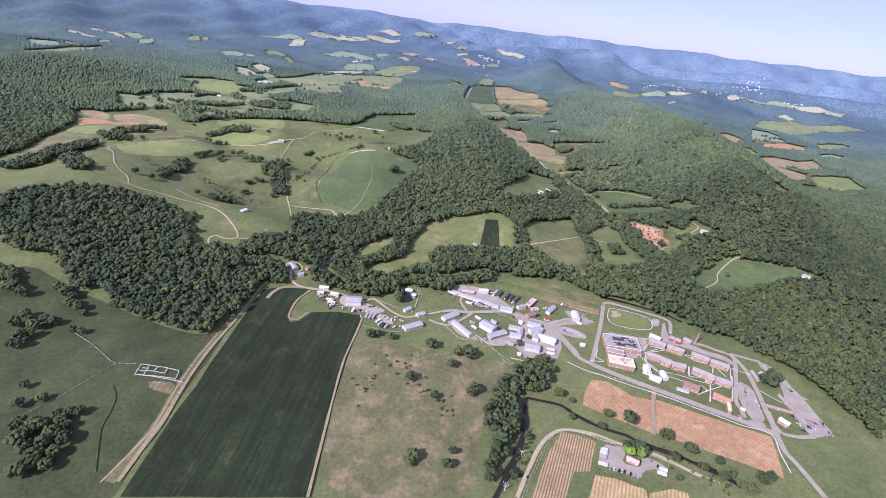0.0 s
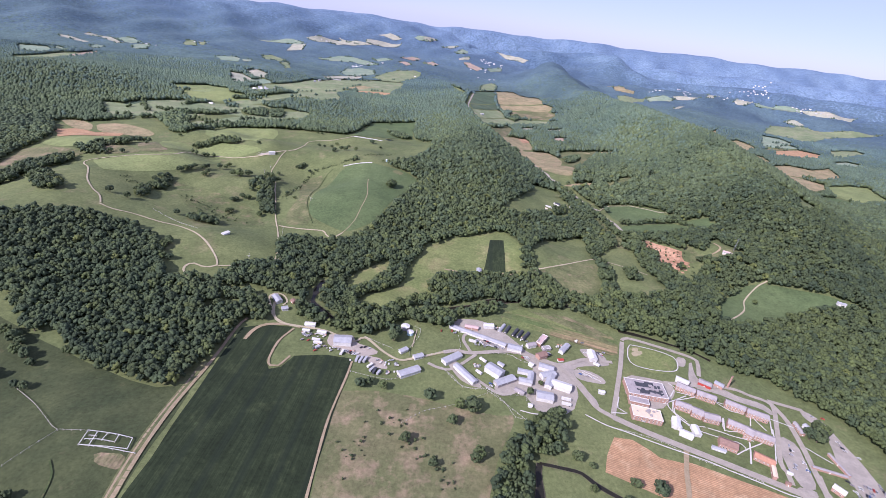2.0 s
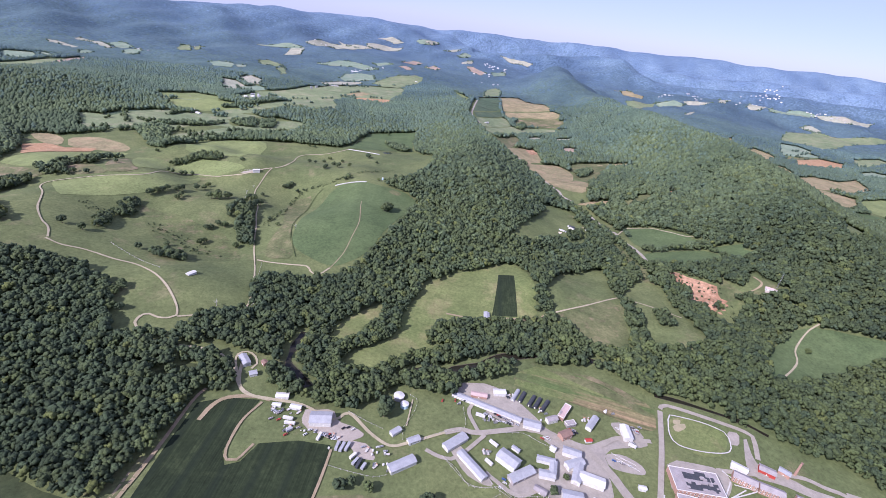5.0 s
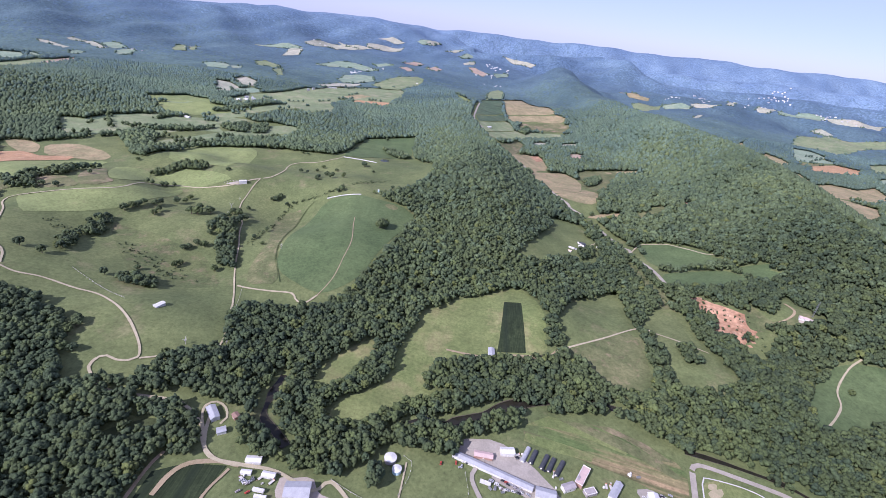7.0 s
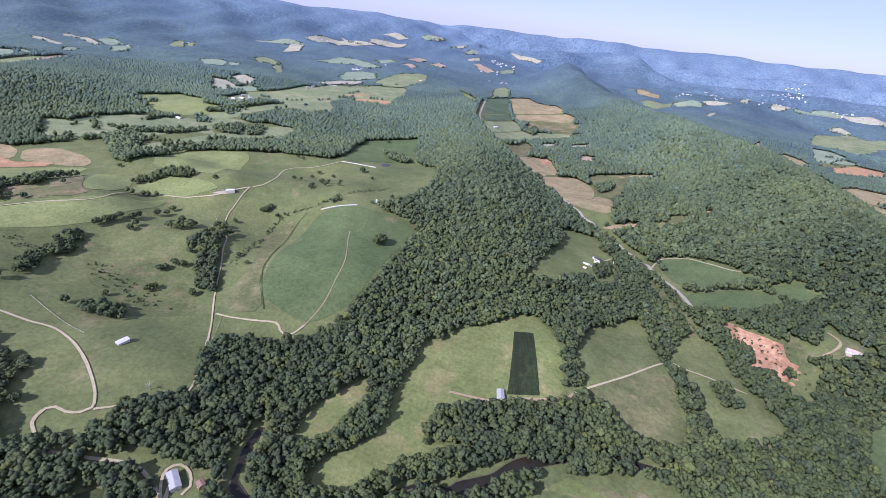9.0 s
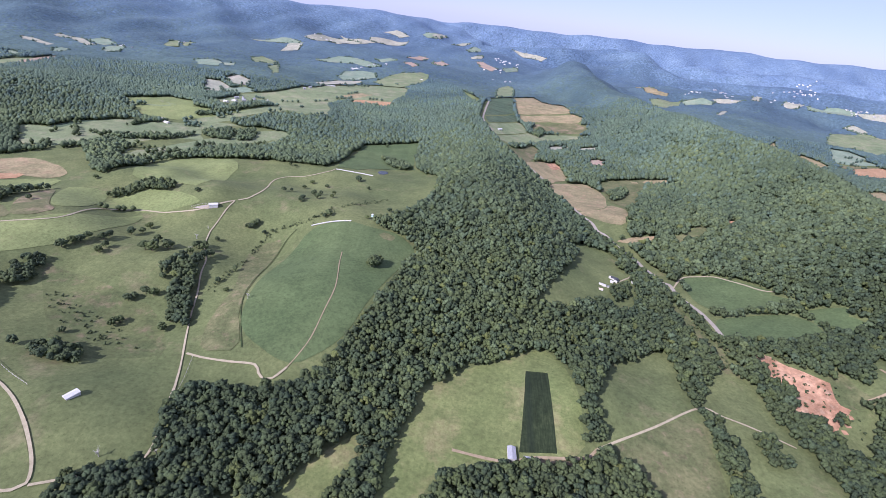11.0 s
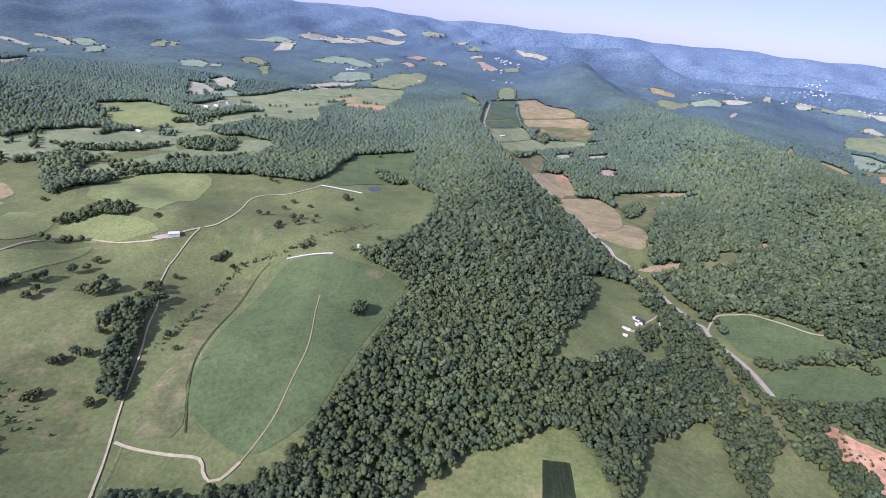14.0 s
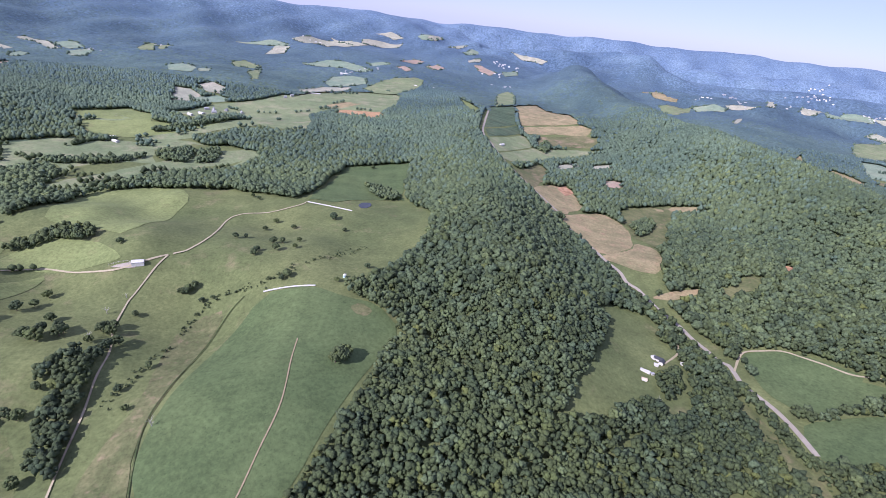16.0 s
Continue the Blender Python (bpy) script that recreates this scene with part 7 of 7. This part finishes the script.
# beyond 1700 m the leaves have distance haze mixed into their colour
for mat, Pk in (("leaf", P[P[:, 1] < 1700]), ("hazedleaf", P[P[:, 1] >= 1700])):
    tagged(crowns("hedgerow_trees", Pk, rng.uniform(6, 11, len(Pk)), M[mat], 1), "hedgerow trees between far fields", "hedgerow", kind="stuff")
# low bushes along banks and scattered over rough grazing
for sname, (spread, line) in SCRUB.items():
    B = []
    for p in smooth_line(line, 2.5):
        if noise.noise(Vector((p.x / 25.0, p.y / 25.0, 5.0))) > -0.15:
            B.append((p.x + rng.normal(0, spread / 2), p.y + rng.normal(0, spread / 2)))
    if B:
        B = np.array(B)
        P = np.stack([B[:, 0], B[:, 1], height(B[:, 0], B[:, 1]) - 0.4], 1)
        tagged(crowns("bushes", P, rng.uniform(1.2, 3.4, len(P)), M["leaf"], 4), "low green bushes on rough grass", "bushes", kind="stuff")

# ---- buildings, vehicles, single trees ----
def part(name, bm, mat, parent, label=""):
    me = bpy.data.meshes.new(name)
    bm.normal_update()
    bm.to_mesh(me)
    bm.free()
    me.materials.append(mat)
    ob = new(name, me)
    ob.parent = parent
    return tagged(ob, label)


def box(bm, x0, x1, y0, y1, z0, z1):
    v = [bm.verts.new(p) for p in ((x0, y0, z0), (x1, y0, z0), (x1, y1, z0), (x0, y1, z0), (x0, y0, z1), (x1, y0, z1), (x1, y1, z1), (x0, y1, z1))]
    for f in ((0, 3, 2, 1), (4, 5, 6, 7), (0, 1, 5, 4), (1, 2, 6, 5), (2, 3, 7, 6), (3, 0, 4, 7)):
        bm.faces.new([v[i] for i in f])


def prism(bm, prof, x0, x1):
    """A profile of (y, z) points drawn out along x."""
    a, b = [bm.verts.new((x0, y, z)) for y, z in prof], [bm.verts.new((x1, y, z)) for y, z in prof]
    n = len(prof)
    for i in range(n):
        bm.faces.new((a[i], a[(i + 1) % n], b[(i + 1) % n], b[i]))
    bm.faces.new(a[::-1])
    bm.faces.new(b)


def shared(name, me, parent, m, label=""):
    ob = new(name, me)
    ob.parent = parent
    ob.matrix_local = m
    return tagged(ob, label)


def box_mesh(name, sx, sy, sz, mat):
    bm = bmesh.new()
    box(bm, -sx / 2, sx / 2, -sy / 2, sy / 2, 0, sz)
    me = bpy.data.meshes.new(name)
    bm.to_mesh(me)
    bm.free()
    me.materials.append(mat)
    return me


WINDOW = box_mesh("window", 1.3, 0.2, 1.6, M["trim"])
PANE = box_mesh("pane", 0.8, 0.26, 1.15, M["glass"])
DOOR = box_mesh("door", 1.0, 0.18, 2.0, M["trim"])
BIG_DOOR = box_mesh("barn_door", 3.2, 0.2, 3.0, M["wood"])
ROOF_WORD = {"silver": "silver metal", "white": "white metal", "grey": "grey", "charcoal": "black shade cloth", "pink": "faded pink", "brown": "brown shingle",
             "orange": "rust-coloured shingle", "tan": "flat tan", "red": "red"}
WALL_WORD = {"white": "white painted walls", "brick": "red brick walls", "grey": "grey block walls", "red": "red painted walls"}
KIND_WORD = {"barn": "long farm barn", "shed": "low shed", "house": "small house", "dorm": "two-storey dormitory wing", "flat": "flat-roofed block", "hoop": "hoop greenhouse",
             "trailer": "parked box trailer", "tent": "low hall", "wrap": "long row of wrapped bales"}
KIND_NAME = {"dorm": "dormitory", "flat": "institution_block", "hoop": "greenhouse", "tent": "hall", "wrap": "bale_row", "trailer": "box_trailer"}


def building(kind, x, y, bearing, length, width, h, roof, wall):
    if kind in ("barn", "shed", "house", "trailer"):
        length, width = length * 0.95, width * 0.88
    h = h * (0.8 if kind in ("barn", "shed", "flat", "house") else 1.0)
    z = float(np.min(height(x + np.array([-1, 1, 1, -1]) * length / 2 * math.cos(radians(bearing)), y + np.array([-1, 1, 1, -1]) * length / 2 * math.sin(radians(bearing)))))
    root = new(KIND_NAME.get(kind, kind))
    root.matrix_world = pose(x, y, z + 0.3, 0, 0, bearing)
    label = f"{KIND_WORD[kind]} with {ROOF_WORD[roof]} roof and {WALL_WORD[wall]}"
    if kind == "hoop":
        label = f"{KIND_WORD[kind]} covered in {'black shade cloth' if roof == 'charcoal' else 'pale plastic'}"
    if kind == "wrap":
        label = "long row of white wrapped round bales on grass"
    if kind == "trailer":
        label = f"{ROOF_WORD[roof].split()[0]} box trailer parked in the yard"
    tagged(root, label, KIND_NAME.get(kind, kind).replace("_", " "))
    rm, wm = M["tanroof" if roof == "tan" else roof], M[wall]
    a, w = length / 2, width / 2
    if kind == "trailer":
        bm = bmesh.new(); box(bm, -a, a, -w, w, 0.7, h); part("box_body", bm, rm, root)
        for sx in (-a * 0.7, -a * 0.5, a * 0.7):
            for sy in (-w + 0.2, w - 0.2):
                bm = bmesh.new()
                bmesh.ops.create_cone(bm, cap_ends=True, segments=10, radius1=0.38, radius2=0.38, depth=0.25, matrix=pose(sx, sy, 0.36, 90, 0, 0))
                part("wheel", bm, M["rubber"], root)
        return
    if kind == "wrap":
        n = max(4, int(length / 1.5))
        bm = bmesh.new()
        bmesh.ops.create_cone(bm, cap_ends=True, segments=12, radius1=h / 2 + 0.2, radius2=h / 2 + 0.2, depth=length / n * 0.97, matrix=pose(0, 0, h / 2, 0, 90, 0))
        first = part("bale", bm, rm, root)
        me = first.data
        for i in range(n):
            px = -a + (i + 0.5) * length / n
            gz = float(height(x + px * math.cos(radians(bearing)), y + px * math.sin(radians(bearing)))) - z
            if i == 0:
                first.matrix_local = pose(px, 0, gz)
            else:
                shared("bale", me, root, pose(px, 0, gz))
        return
    if kind == "hoop":
        bm = bmesh.new()
        prism(bm, [(w * math.cos(k * math.pi / 8), h * math.sin(k * math.pi / 8)) for k in range(9)][::-1], -a, a)
        part("cover", bm, rm, root)
        bm = bmesh.new(); box(bm, -0.6, 0.6, -0.1, 0.1, 0, 2)
        d = part("door", bm, M["trim"], root)
        d.matrix_local = pose(-a - 0.05, 0, 0, 0, 0, 90)
        return
    rise = 0.25 if kind == "flat" else width * (0.16 if kind in ("barn", "shed", "tent") else 0.24)
    bm = bmesh.new()
    prism(bm, [(-w, -1.5), (w, -1.5), (w, h), (0, h + (0 if kind == "flat" else rise)), (-w, h)], -a, a)
    part("wall", bm, wm, root)
    o = 0.45
    if kind == "flat":
        bm = bmesh.new(); box(bm, -a + 0.4, a - 0.4, -w + 0.4, w - 0.4, h + 0.02, h + 0.15); part("roof", bm, rm, root)
        for x0, x1, y0, y1 in ((-a - .1, a + .1, -w - .1, -w + .3), (-a - .1, a + .1, w - .3, w + .1), (-a - .1, -a + .3, -w + .3, w - .3), (a - .3, a + .1, -w + .3, w - .3)):
            bm = bmesh.new(); box(bm, x0, x1, y0, y1, h + 0.01, h + 0.6); part("parapet", bm, M["trim"], root)
        k = random.Random(int(x * 10 + y))
        for _ in range(int(length * width / 60)):
            px, py, s = k.uniform(-a * .8, a * .8), k.uniform(-w * .75, w * .75), k.uniform(0.8, 2.0)
            bm = bmesh.new(); box(bm, px - s, px + s, py - s * .7, py + s * .7, h + 0.1, h + 0.1 + s * 0.8); part("roof_unit", bm, M["grey"], root)
        if width > 20:
            for q in range(14):
                px, py, s = -a * .4 + a * 1.3 * (q % 7) / 7, w * (-0.75 + 0.85 * (q // 7)), k.uniform(1.5, 3.0)
                bm = bmesh.new(); box(bm, px - s, px + s, py, py + s * 3.2, h + 0.16, h + 0.2 + q * 0.004); part("roof_patch", bm, M["charcoal"], root, "dark patch of new roofing felt")
    else:
        for sgn in (-1, 1):
            bm = bmesh.new()
            e = rise * o / w
            prof = [(0, h + rise + 0.05), (sgn * (w + o), h - e + 0.05), (sgn * (w + o), h - e + 0.22), (0, h + rise + 0.24)]
            prism(bm, prof if sgn < 0 else prof[::-1], -a - o, a + o)
            part("roof", bm, rm, root)
    if kind in ("dorm", "flat", "house"):
        floors = 2 if h >= 5.5 else 1
        gap = 2.6 if kind == "dorm" else 3.6
        n = max(1, int(length / gap))
        for sgn in (-1, 1):
            for f in range(floors):
                for i in range(n):
                    px = -a + (i + 0.5) * length / n
                    wd = shared("window", WINDOW, root, pose(px, sgn * w, 0.9 + f * 2.7))
                    shared("pane", PANE, wd, pose(0, 0, 0.15))
        shared("door", DOOR, root, pose(a, 0, 0, 0, 0, 90))
    elif kind in ("barn", "tent"):
        shared("barn_door", BIG_DOOR, root, pose(a, 0, 0, 0, 0, 90))
        shared("barn_door", BIG_DOOR, root, pose(-a, 0, 0, 0, 0, 90))
        for i in range(int(length / 9)):
            shared("window", WINDOW, root, pose(-a + (i + 0.5) * 9, -w, 1.4))
    else:
        shared("door", DOOR, root, pose(0, -w, 0))


for b in BUILDINGS:
    building(*b)


def car(paint, word):
    root = new("car")
    tagged(root, f"{word} car parked in the open", "car", "parked cars")
    bm = bmesh.new()
    prism(bm, [(-0.8, 0.3), (0.8, 0.3), (0.85, 0.6), (0.8, 0.85), (-0.8, 0.85), (-0.85, 0.6)], -2.0, 2.0)
    part("body", bm, M[paint], root)
    bm = bmesh.new()
    prism(bm, [(-0.72, 0.85), (0.72, 0.85), (0.58, 1.3), (-0.58, 1.3)], -1.1, 1.0)
    part("cabin", bm, M["glass"], root, "dark glazed cabin")
    bm = bmesh.new(); box(bm, -0.9, 0.75, -0.6, 0.6, 1.3, 1.36); part("roof", bm, M[paint], root)
    for sx in (-1.25, 1.25):
        for sy in (-0.75, 0.75):
            bm = bmesh.new()
            bmesh.ops.create_cone(bm, cap_ends=True, segments=10, radius1=0.32, radius2=0.32, depth=0.2, matrix=pose(sx, sy, 0.32, 90, 0, 0))
            part("wheel", bm, M["rubber"], root)
    return root


PAINTS = [("white", "white"), ("black", "black"), ("silver", "silver"), ("white", "white"), ("grey", "grey"), ("white", "white"), ("silver", "silver"), ("blue", "dark blue"), ("black", "black"), ("silver", "silver"), ("white", "white"), ("grey", "grey"), ("red", "red")]
kinds, dice = {}, random.Random(3)
for x, y, br in CARS:
    paint, word = dice.choice(PAINTS)
    m = pose(x, y, float(height(x, y)) + 0.8, 0, 0, br + dice.uniform(-6, 6))
    if paint in kinds:
        copy_thing(kinds[paint], m)
    else:
        kinds[paint] = car(paint, word)
        kinds[paint].matrix_world = m


def field_tree(seed, leaves="leaf", label="broad green deciduous tree standing in grass"):
    """A single broad tree: trunk, limbs and a crown of many leaf clumps."""
    g = np.random.default_rng(seed)
    root = new("tree")
    tagged(root, label, "tree", "field trees")
    bm = bmesh.new()
    bmesh.ops.create_cone(bm, cap_ends=True, segments=8, radius1=0.5, radius2=0.28, depth=5.0, matrix=pose(0, 0, 2.2))
    part("trunk", bm, M["bark"], root)
    for k in range(5):
        a = k * 1.26 + g.uniform(0, 0.6)
        bm = bmesh.new()
        bmesh.ops.create_cone(bm, cap_ends=True, segments=5, radius1=0.2, radius2=0.07, depth=5.0, matrix=pose(1.6 * math.cos(a), 1.6 * math.sin(a), 5.4, 0, 40, math.degrees(a)))
        part("limb", bm, M["bark"], root)
    n = 70
    a, u = g.uniform(0, 2 * np.pi, n), g.uniform(-0.55, 1, n)
    rad = np.sqrt(np.clip(1 - u * u, 0, 1)) * g.uniform(0.72, 1.0, n)
    wob = 1 + 0.22 * np.sin(a * 2 + seed) + 0.12 * np.sin(a * 5 + seed * 2)
    C = np.stack([4.6 * rad * wob * np.cos(a), 4.6 * rad * wob * np.sin(a), 6.6 + 3.7 * u * g.uniform(0.8, 1.05, n)], 1)
    V = ICO_V[None] * (1 + g.uniform(-0.3, 0.3, (n, 12, 1))) * g.uniform(0.9, 1.7, n)[:, None, None] + C[:, None]
    T = ICO_F[None] + (np.arange(n) * 12)[:, None, None]
    crown = fast_mesh("crown", V.reshape(-1, 3), T.reshape(-1, 3), M[leaves])
    crown.parent = root
    return root


models = [field_tree(11), field_tree(12, "darkleaf", "dark green deciduous tree standing in grass"), field_tree(13), field_tree(14, "lightleaf", "light green deciduous tree standing in grass")]
for i, (x, y, k) in enumerate(TREES):
    m = Matrix.LocRotScale((x, y, float(height(x, y)) - 0.1), Euler((0, 0, dice.uniform(0, 6.28))), Vector((k * dice.uniform(0.9, 1.1), k * dice.uniform(0.9, 1.1), k)))
    if i < len(models):
        models[i].matrix_world = m
    else:
        src = models[i % 4]
        ob = copy_thing(src, Matrix.Identity(4))
        ob.matrix_basis = m

for x, y, k in LIME_TREES:
    ob = field_tree(21 + round(x) % 5, "limeleaf", "bright lime-green tree beside a parking lot")
    ob.matrix_world = Matrix.LocRotScale((x, y, float(height(x, y)) - 0.1), None, Vector((k, k, k)))
for x, y in CHIMNEYS:
    root = new("chimney")
    root.matrix_world = pose(x, y, float(height(x, y)))
    tagged(root, "tall tapered red brick boiler chimney", "chimney")
    bm = bmesh.new(); bmesh.ops.create_cone(bm, cap_ends=True, segments=14, radius1=1.3, radius2=0.9, depth=17, matrix=pose(0, 0, 8.5)); part("shaft", bm, M["brick"], root)
    bm = bmesh.new(); bmesh.ops.create_cone(bm, cap_ends=True, segments=14, radius1=1.15, radius2=1.15, depth=0.8, matrix=pose(0, 0, 17.3)); part("cap", bm, M["brown"], root)

POST = box_mesh("post", 0.34, 0.34, 1.8, M["wood"])
for fname, line in FENCES.items():
    pen = fname.startswith("pen")
    L = smooth_line(line, 6.0)
    if pen:
        L = [Vector(a).lerp(Vector(b), k / 3) for a, b in zip(line, line[1:]) for k in range(3)] + [Vector(line[-1])]
    root = new("fence")
    tagged(root, "white painted livestock pen rails" if pen else "weathered pale post and rail fence", "fence")
    for p, q in zip(L, L[1:]):
        zp, zq = float(height(p.x, p.y)) + 1.45, float(height(q.x, q.y)) + 1.45
        bm = bmesh.new()
        v = [bm.verts.new(c) for c in ((p.x, p.y, zp), (q.x, q.y, zq), (q.x, q.y, zq + (0.5 if pen else 0.22)), (p.x, p.y, zp + (0.5 if pen else 0.22)))]
        w = [bm.verts.new((c.co.x + (0.4 if pen else 0.08), c.co.y + (0.3 if pen else 0.08), c.co.z)) for c in v]
        bm.faces.new(v)
        bm.faces.new(w[::-1])
        for i in range(4):
            bm.faces.new((v[i], w[i], w[(i + 1) % 4], v[(i + 1) % 4]))
        part("rail", bm, M["white" if pen else "wood"], root)
    for p in L:
        shared("post", POST, root, pose(p.x, p.y, float(height(p.x, p.y)) + 0.4))

for x, y, r in TANKS:
    root = new("storage_tank")
    root.matrix_world = pose(x, y, float(height(x, y)))
    tagged(root, "round white storage tank with a shallow domed roof", "tank", "storage tanks")
    bm = bmesh.new()
    bmesh.ops.create_cone(bm, cap_ends=True, segments=32, radius1=r * 0.95, radius2=r * 0.95, depth=4.5, matrix=pose(0, 0, 2.0))
    part("shell", bm, M["green" if r < 5 else "grey"], root)
    bm = bmesh.new()
    bmesh.ops.create_cone(bm, cap_ends=True, segments=32, radius1=r, radius2=0.5, depth=1.2, matrix=pose(0, 0, 4.8))
    part("roof", bm, M["white"], root)

root = new("radio_mast")
root.matrix_world = pose(MAST[0], MAST[1], float(height(*MAST)))
tagged(root, "thin steel lattice radio mast beside a house", "mast")
for k in range(3):
    a = k * 2.094
    bm = bmesh.new()
    bmesh.ops.create_cone(bm, cap_ends=True, segments=6, radius1=0.16, radius2=0.12, depth=26, matrix=pose(0.8 * math.cos(a), 0.8 * math.sin(a), 13))
    part("leg", bm, M["steel"], root)
for k in range(9):
    bm = bmesh.new()
    bmesh.ops.create_cone(bm, cap_ends=True, segments=3, radius1=0.85, radius2=0.85, depth=0.2, matrix=pose(0, 0, 1.5 + 3 * k))
    part("brace", bm, M["steel"], root)



def pallet_stack():
    root = tagged(new("pallet_stack"), "stack of weathered wooden pallets", "pallets", "gear in the yard")
    for layer in range(4):
        for i in range(4):
            bm = bmesh.new()
            if layer % 2:
                box(bm, -0.7, 0.7, -0.6 + 0.33 * i, -0.42 + 0.33 * i, 0.16 * layer, 0.16 * layer + 0.15)
            else:
                box(bm, -0.6 + 0.33 * i, -0.42 + 0.33 * i, -0.7, 0.7, 0.16 * layer, 0.16 * layer + 0.15)
            part("slat", bm, M["wood"], root)
    return root


def hay_wagon():
    root = tagged(new("hay_wagon"), "flat farm wagon with a rusty red frame", "wagon", "gear in the yard")
    bm = bmesh.new(); box(bm, -2.6, 2.6, -1.1, 1.1, 0.8, 0.95); part("bed", bm, M["wood"], root)
    bm = bmesh.new(); box(bm, 2.5, 2.6, -1.1, 1.1, 0.96, 2.1); part("rack", bm, M["orange"], root, "rusty red steel rack")
    bm = bmesh.new(); box(bm, -4.0, -2.6, -0.08, 0.08, 0.6, 0.75); part("drawbar", bm, M["orange"], root)
    for sx in (-1.7, 1.7):
        for sy in (-0.9, 0.9):
            bm = bmesh.new()
            bmesh.ops.create_cone(bm, cap_ends=True, segments=10, radius1=0.45, radius2=0.45, depth=0.25, matrix=pose(sx, sy, 0.45, 90, 0, 0))
            part("wheel", bm, M["rubber"], root)
    return root


def waste_skip():
    root = tagged(new("waste_skip"), "open steel waste skip with sloping ends", "skip", "gear in the yard")
    for y0, y1 in ((-0.9, -0.8), (0.8, 0.9)):
        bm = bmesh.new()
        prism(bm, [(y0, 0.1), (y1, 0.1), (y1, 1.4), (y0, 1.4)], -1.9, 1.9)
        part("side", bm, M["steel"], root)
    bm = bmesh.new(); box(bm, -1.85, 1.85, -0.79, 0.79, 0.1, 0.25); part("floor_plate", bm, M["steel"], root)
    for x in (-1.88, 1.88):
        bm = bmesh.new(); box(bm, x - 0.05, x + 0.05, -0.79, 0.79, 0.26, 1.4); part("end_plate", bm, M["steel"], root)
    return root


def round_tank():
    root = tagged(new("water_tank"), "small white plastic water tank", "tank", "gear in the yard")
    bm = bmesh.new(); bmesh.ops.create_cone(bm, cap_ends=True, segments=14, radius1=1.0, radius2=1.0, depth=1.6, matrix=pose(0, 0, 0.8)); part("shell", bm, M["white"], root)
    bm = bmesh.new(); bmesh.ops.create_cone(bm, cap_ends=True, segments=14, radius1=1.0, radius2=0.3, depth=0.35, matrix=pose(0, 0, 1.78)); part("lid", bm, M["white"], root)
    return root


gear, makers = {}, [pallet_stack, hay_wagon, waste_skip, round_tank]
for x0, y0, x1, y1, n in YARD_GEAR:
    for i in range(n):
        x, y, kind = dice.uniform(x0, x1), dice.uniform(y0, y1), dice.randrange(4)
        m = pose(x, y, float(height(x, y)) + 0.45, 0, 0, dice.uniform(0, 180))
        if kind in gear:
            copy_thing(gear[kind], m)
        else:
            gear[kind] = makers[kind]()
            gear[kind].matrix_world = m
for (xa, ya), (xb, yb) in WHEEL_STOPS:
    root = tagged(new("wheel_stops"), "row of pale concrete wheel stops in a parking lot", "wheel stops")
    for i in range(15):
        x, y = xa + (xb - xa) * i / 14, ya + (yb - ya) * i / 14
        bm = bmesh.new(); box(bm, -0.12, 0.12, -1.1, 1.1, 0.0, 0.25)
        stop = part("wheel_stop", bm, M["trim"], root)
        stop.matrix_local = pose(x, y, float(height(x, y)) + 0.62, 0, 0, 20)

# farms and villages far down the valley, too small to tell their parts
for vx, vy, n in VILLAGES:
    bm = bmesh.new()
    reach = 18 + n * 3.2
    for _ in range(n):
        x, y = vx + dice.gauss(0, reach), vy + dice.gauss(0, reach * 0.8)
        z = float(height(x, y)) + 3.0
        a, w, h, r = dice.uniform(4, 8), dice.uniform(3, 4.5), dice.uniform(2.5, 4), dice.uniform(0, 3.14)
        k = len(bm.verts)
        prism(bm, [(-w, -3), (w, -3), (w, h), (0, h + 2.5), (-w, h)], -a, a)
        bm.verts.ensure_lookup_table()
        bmesh.ops.transform(bm, matrix=pose(x, y, z, 0, 0, math.degrees(r)), verts=bm.verts[k:])
    me = bpy.data.meshes.new("far_village")
    bm.to_mesh(me)
    bm.free()
    me.materials.append(M["white" if vy % 2 else "silver"])
    tagged(new("far_village", me), "scattered white houses far down the valley", "houses", kind="stuff")


def dead_tree(x, y, k, seed):
    g = random.Random(seed)
    root = new("dead_tree")
    root.matrix_world = Matrix.LocRotScale((x, y, float(height(x, y))), None, Vector((k, k, k)))
    tagged(root, "bare grey dead tree with spreading limbs", "tree", "dead trees")
    bm = bmesh.new()
    bmesh.ops.create_cone(bm, cap_ends=True, segments=7, radius1=0.45, radius2=0.2, depth=6.0, matrix=pose(0, 0, 3))
    part("trunk", bm, M["wood"], root)
    for i in range(14):
        a, tilt, l = g.uniform(0, 360), g.uniform(20, 65), g.uniform(3, 6)
        bm = bmesh.new()
        m = pose(0, 0, g.uniform(3, 6), 0, tilt, a) @ pose(0, 0, l / 2)
        bmesh.ops.create_cone(bm, cap_ends=True, segments=5, radius1=0.16, radius2=0.03, depth=l, matrix=m)
        part("limb", bm, M["wood"], root)


for i, (x, y, k) in enumerate(DEAD_TREES):
    dead_tree(x, y, k, i)
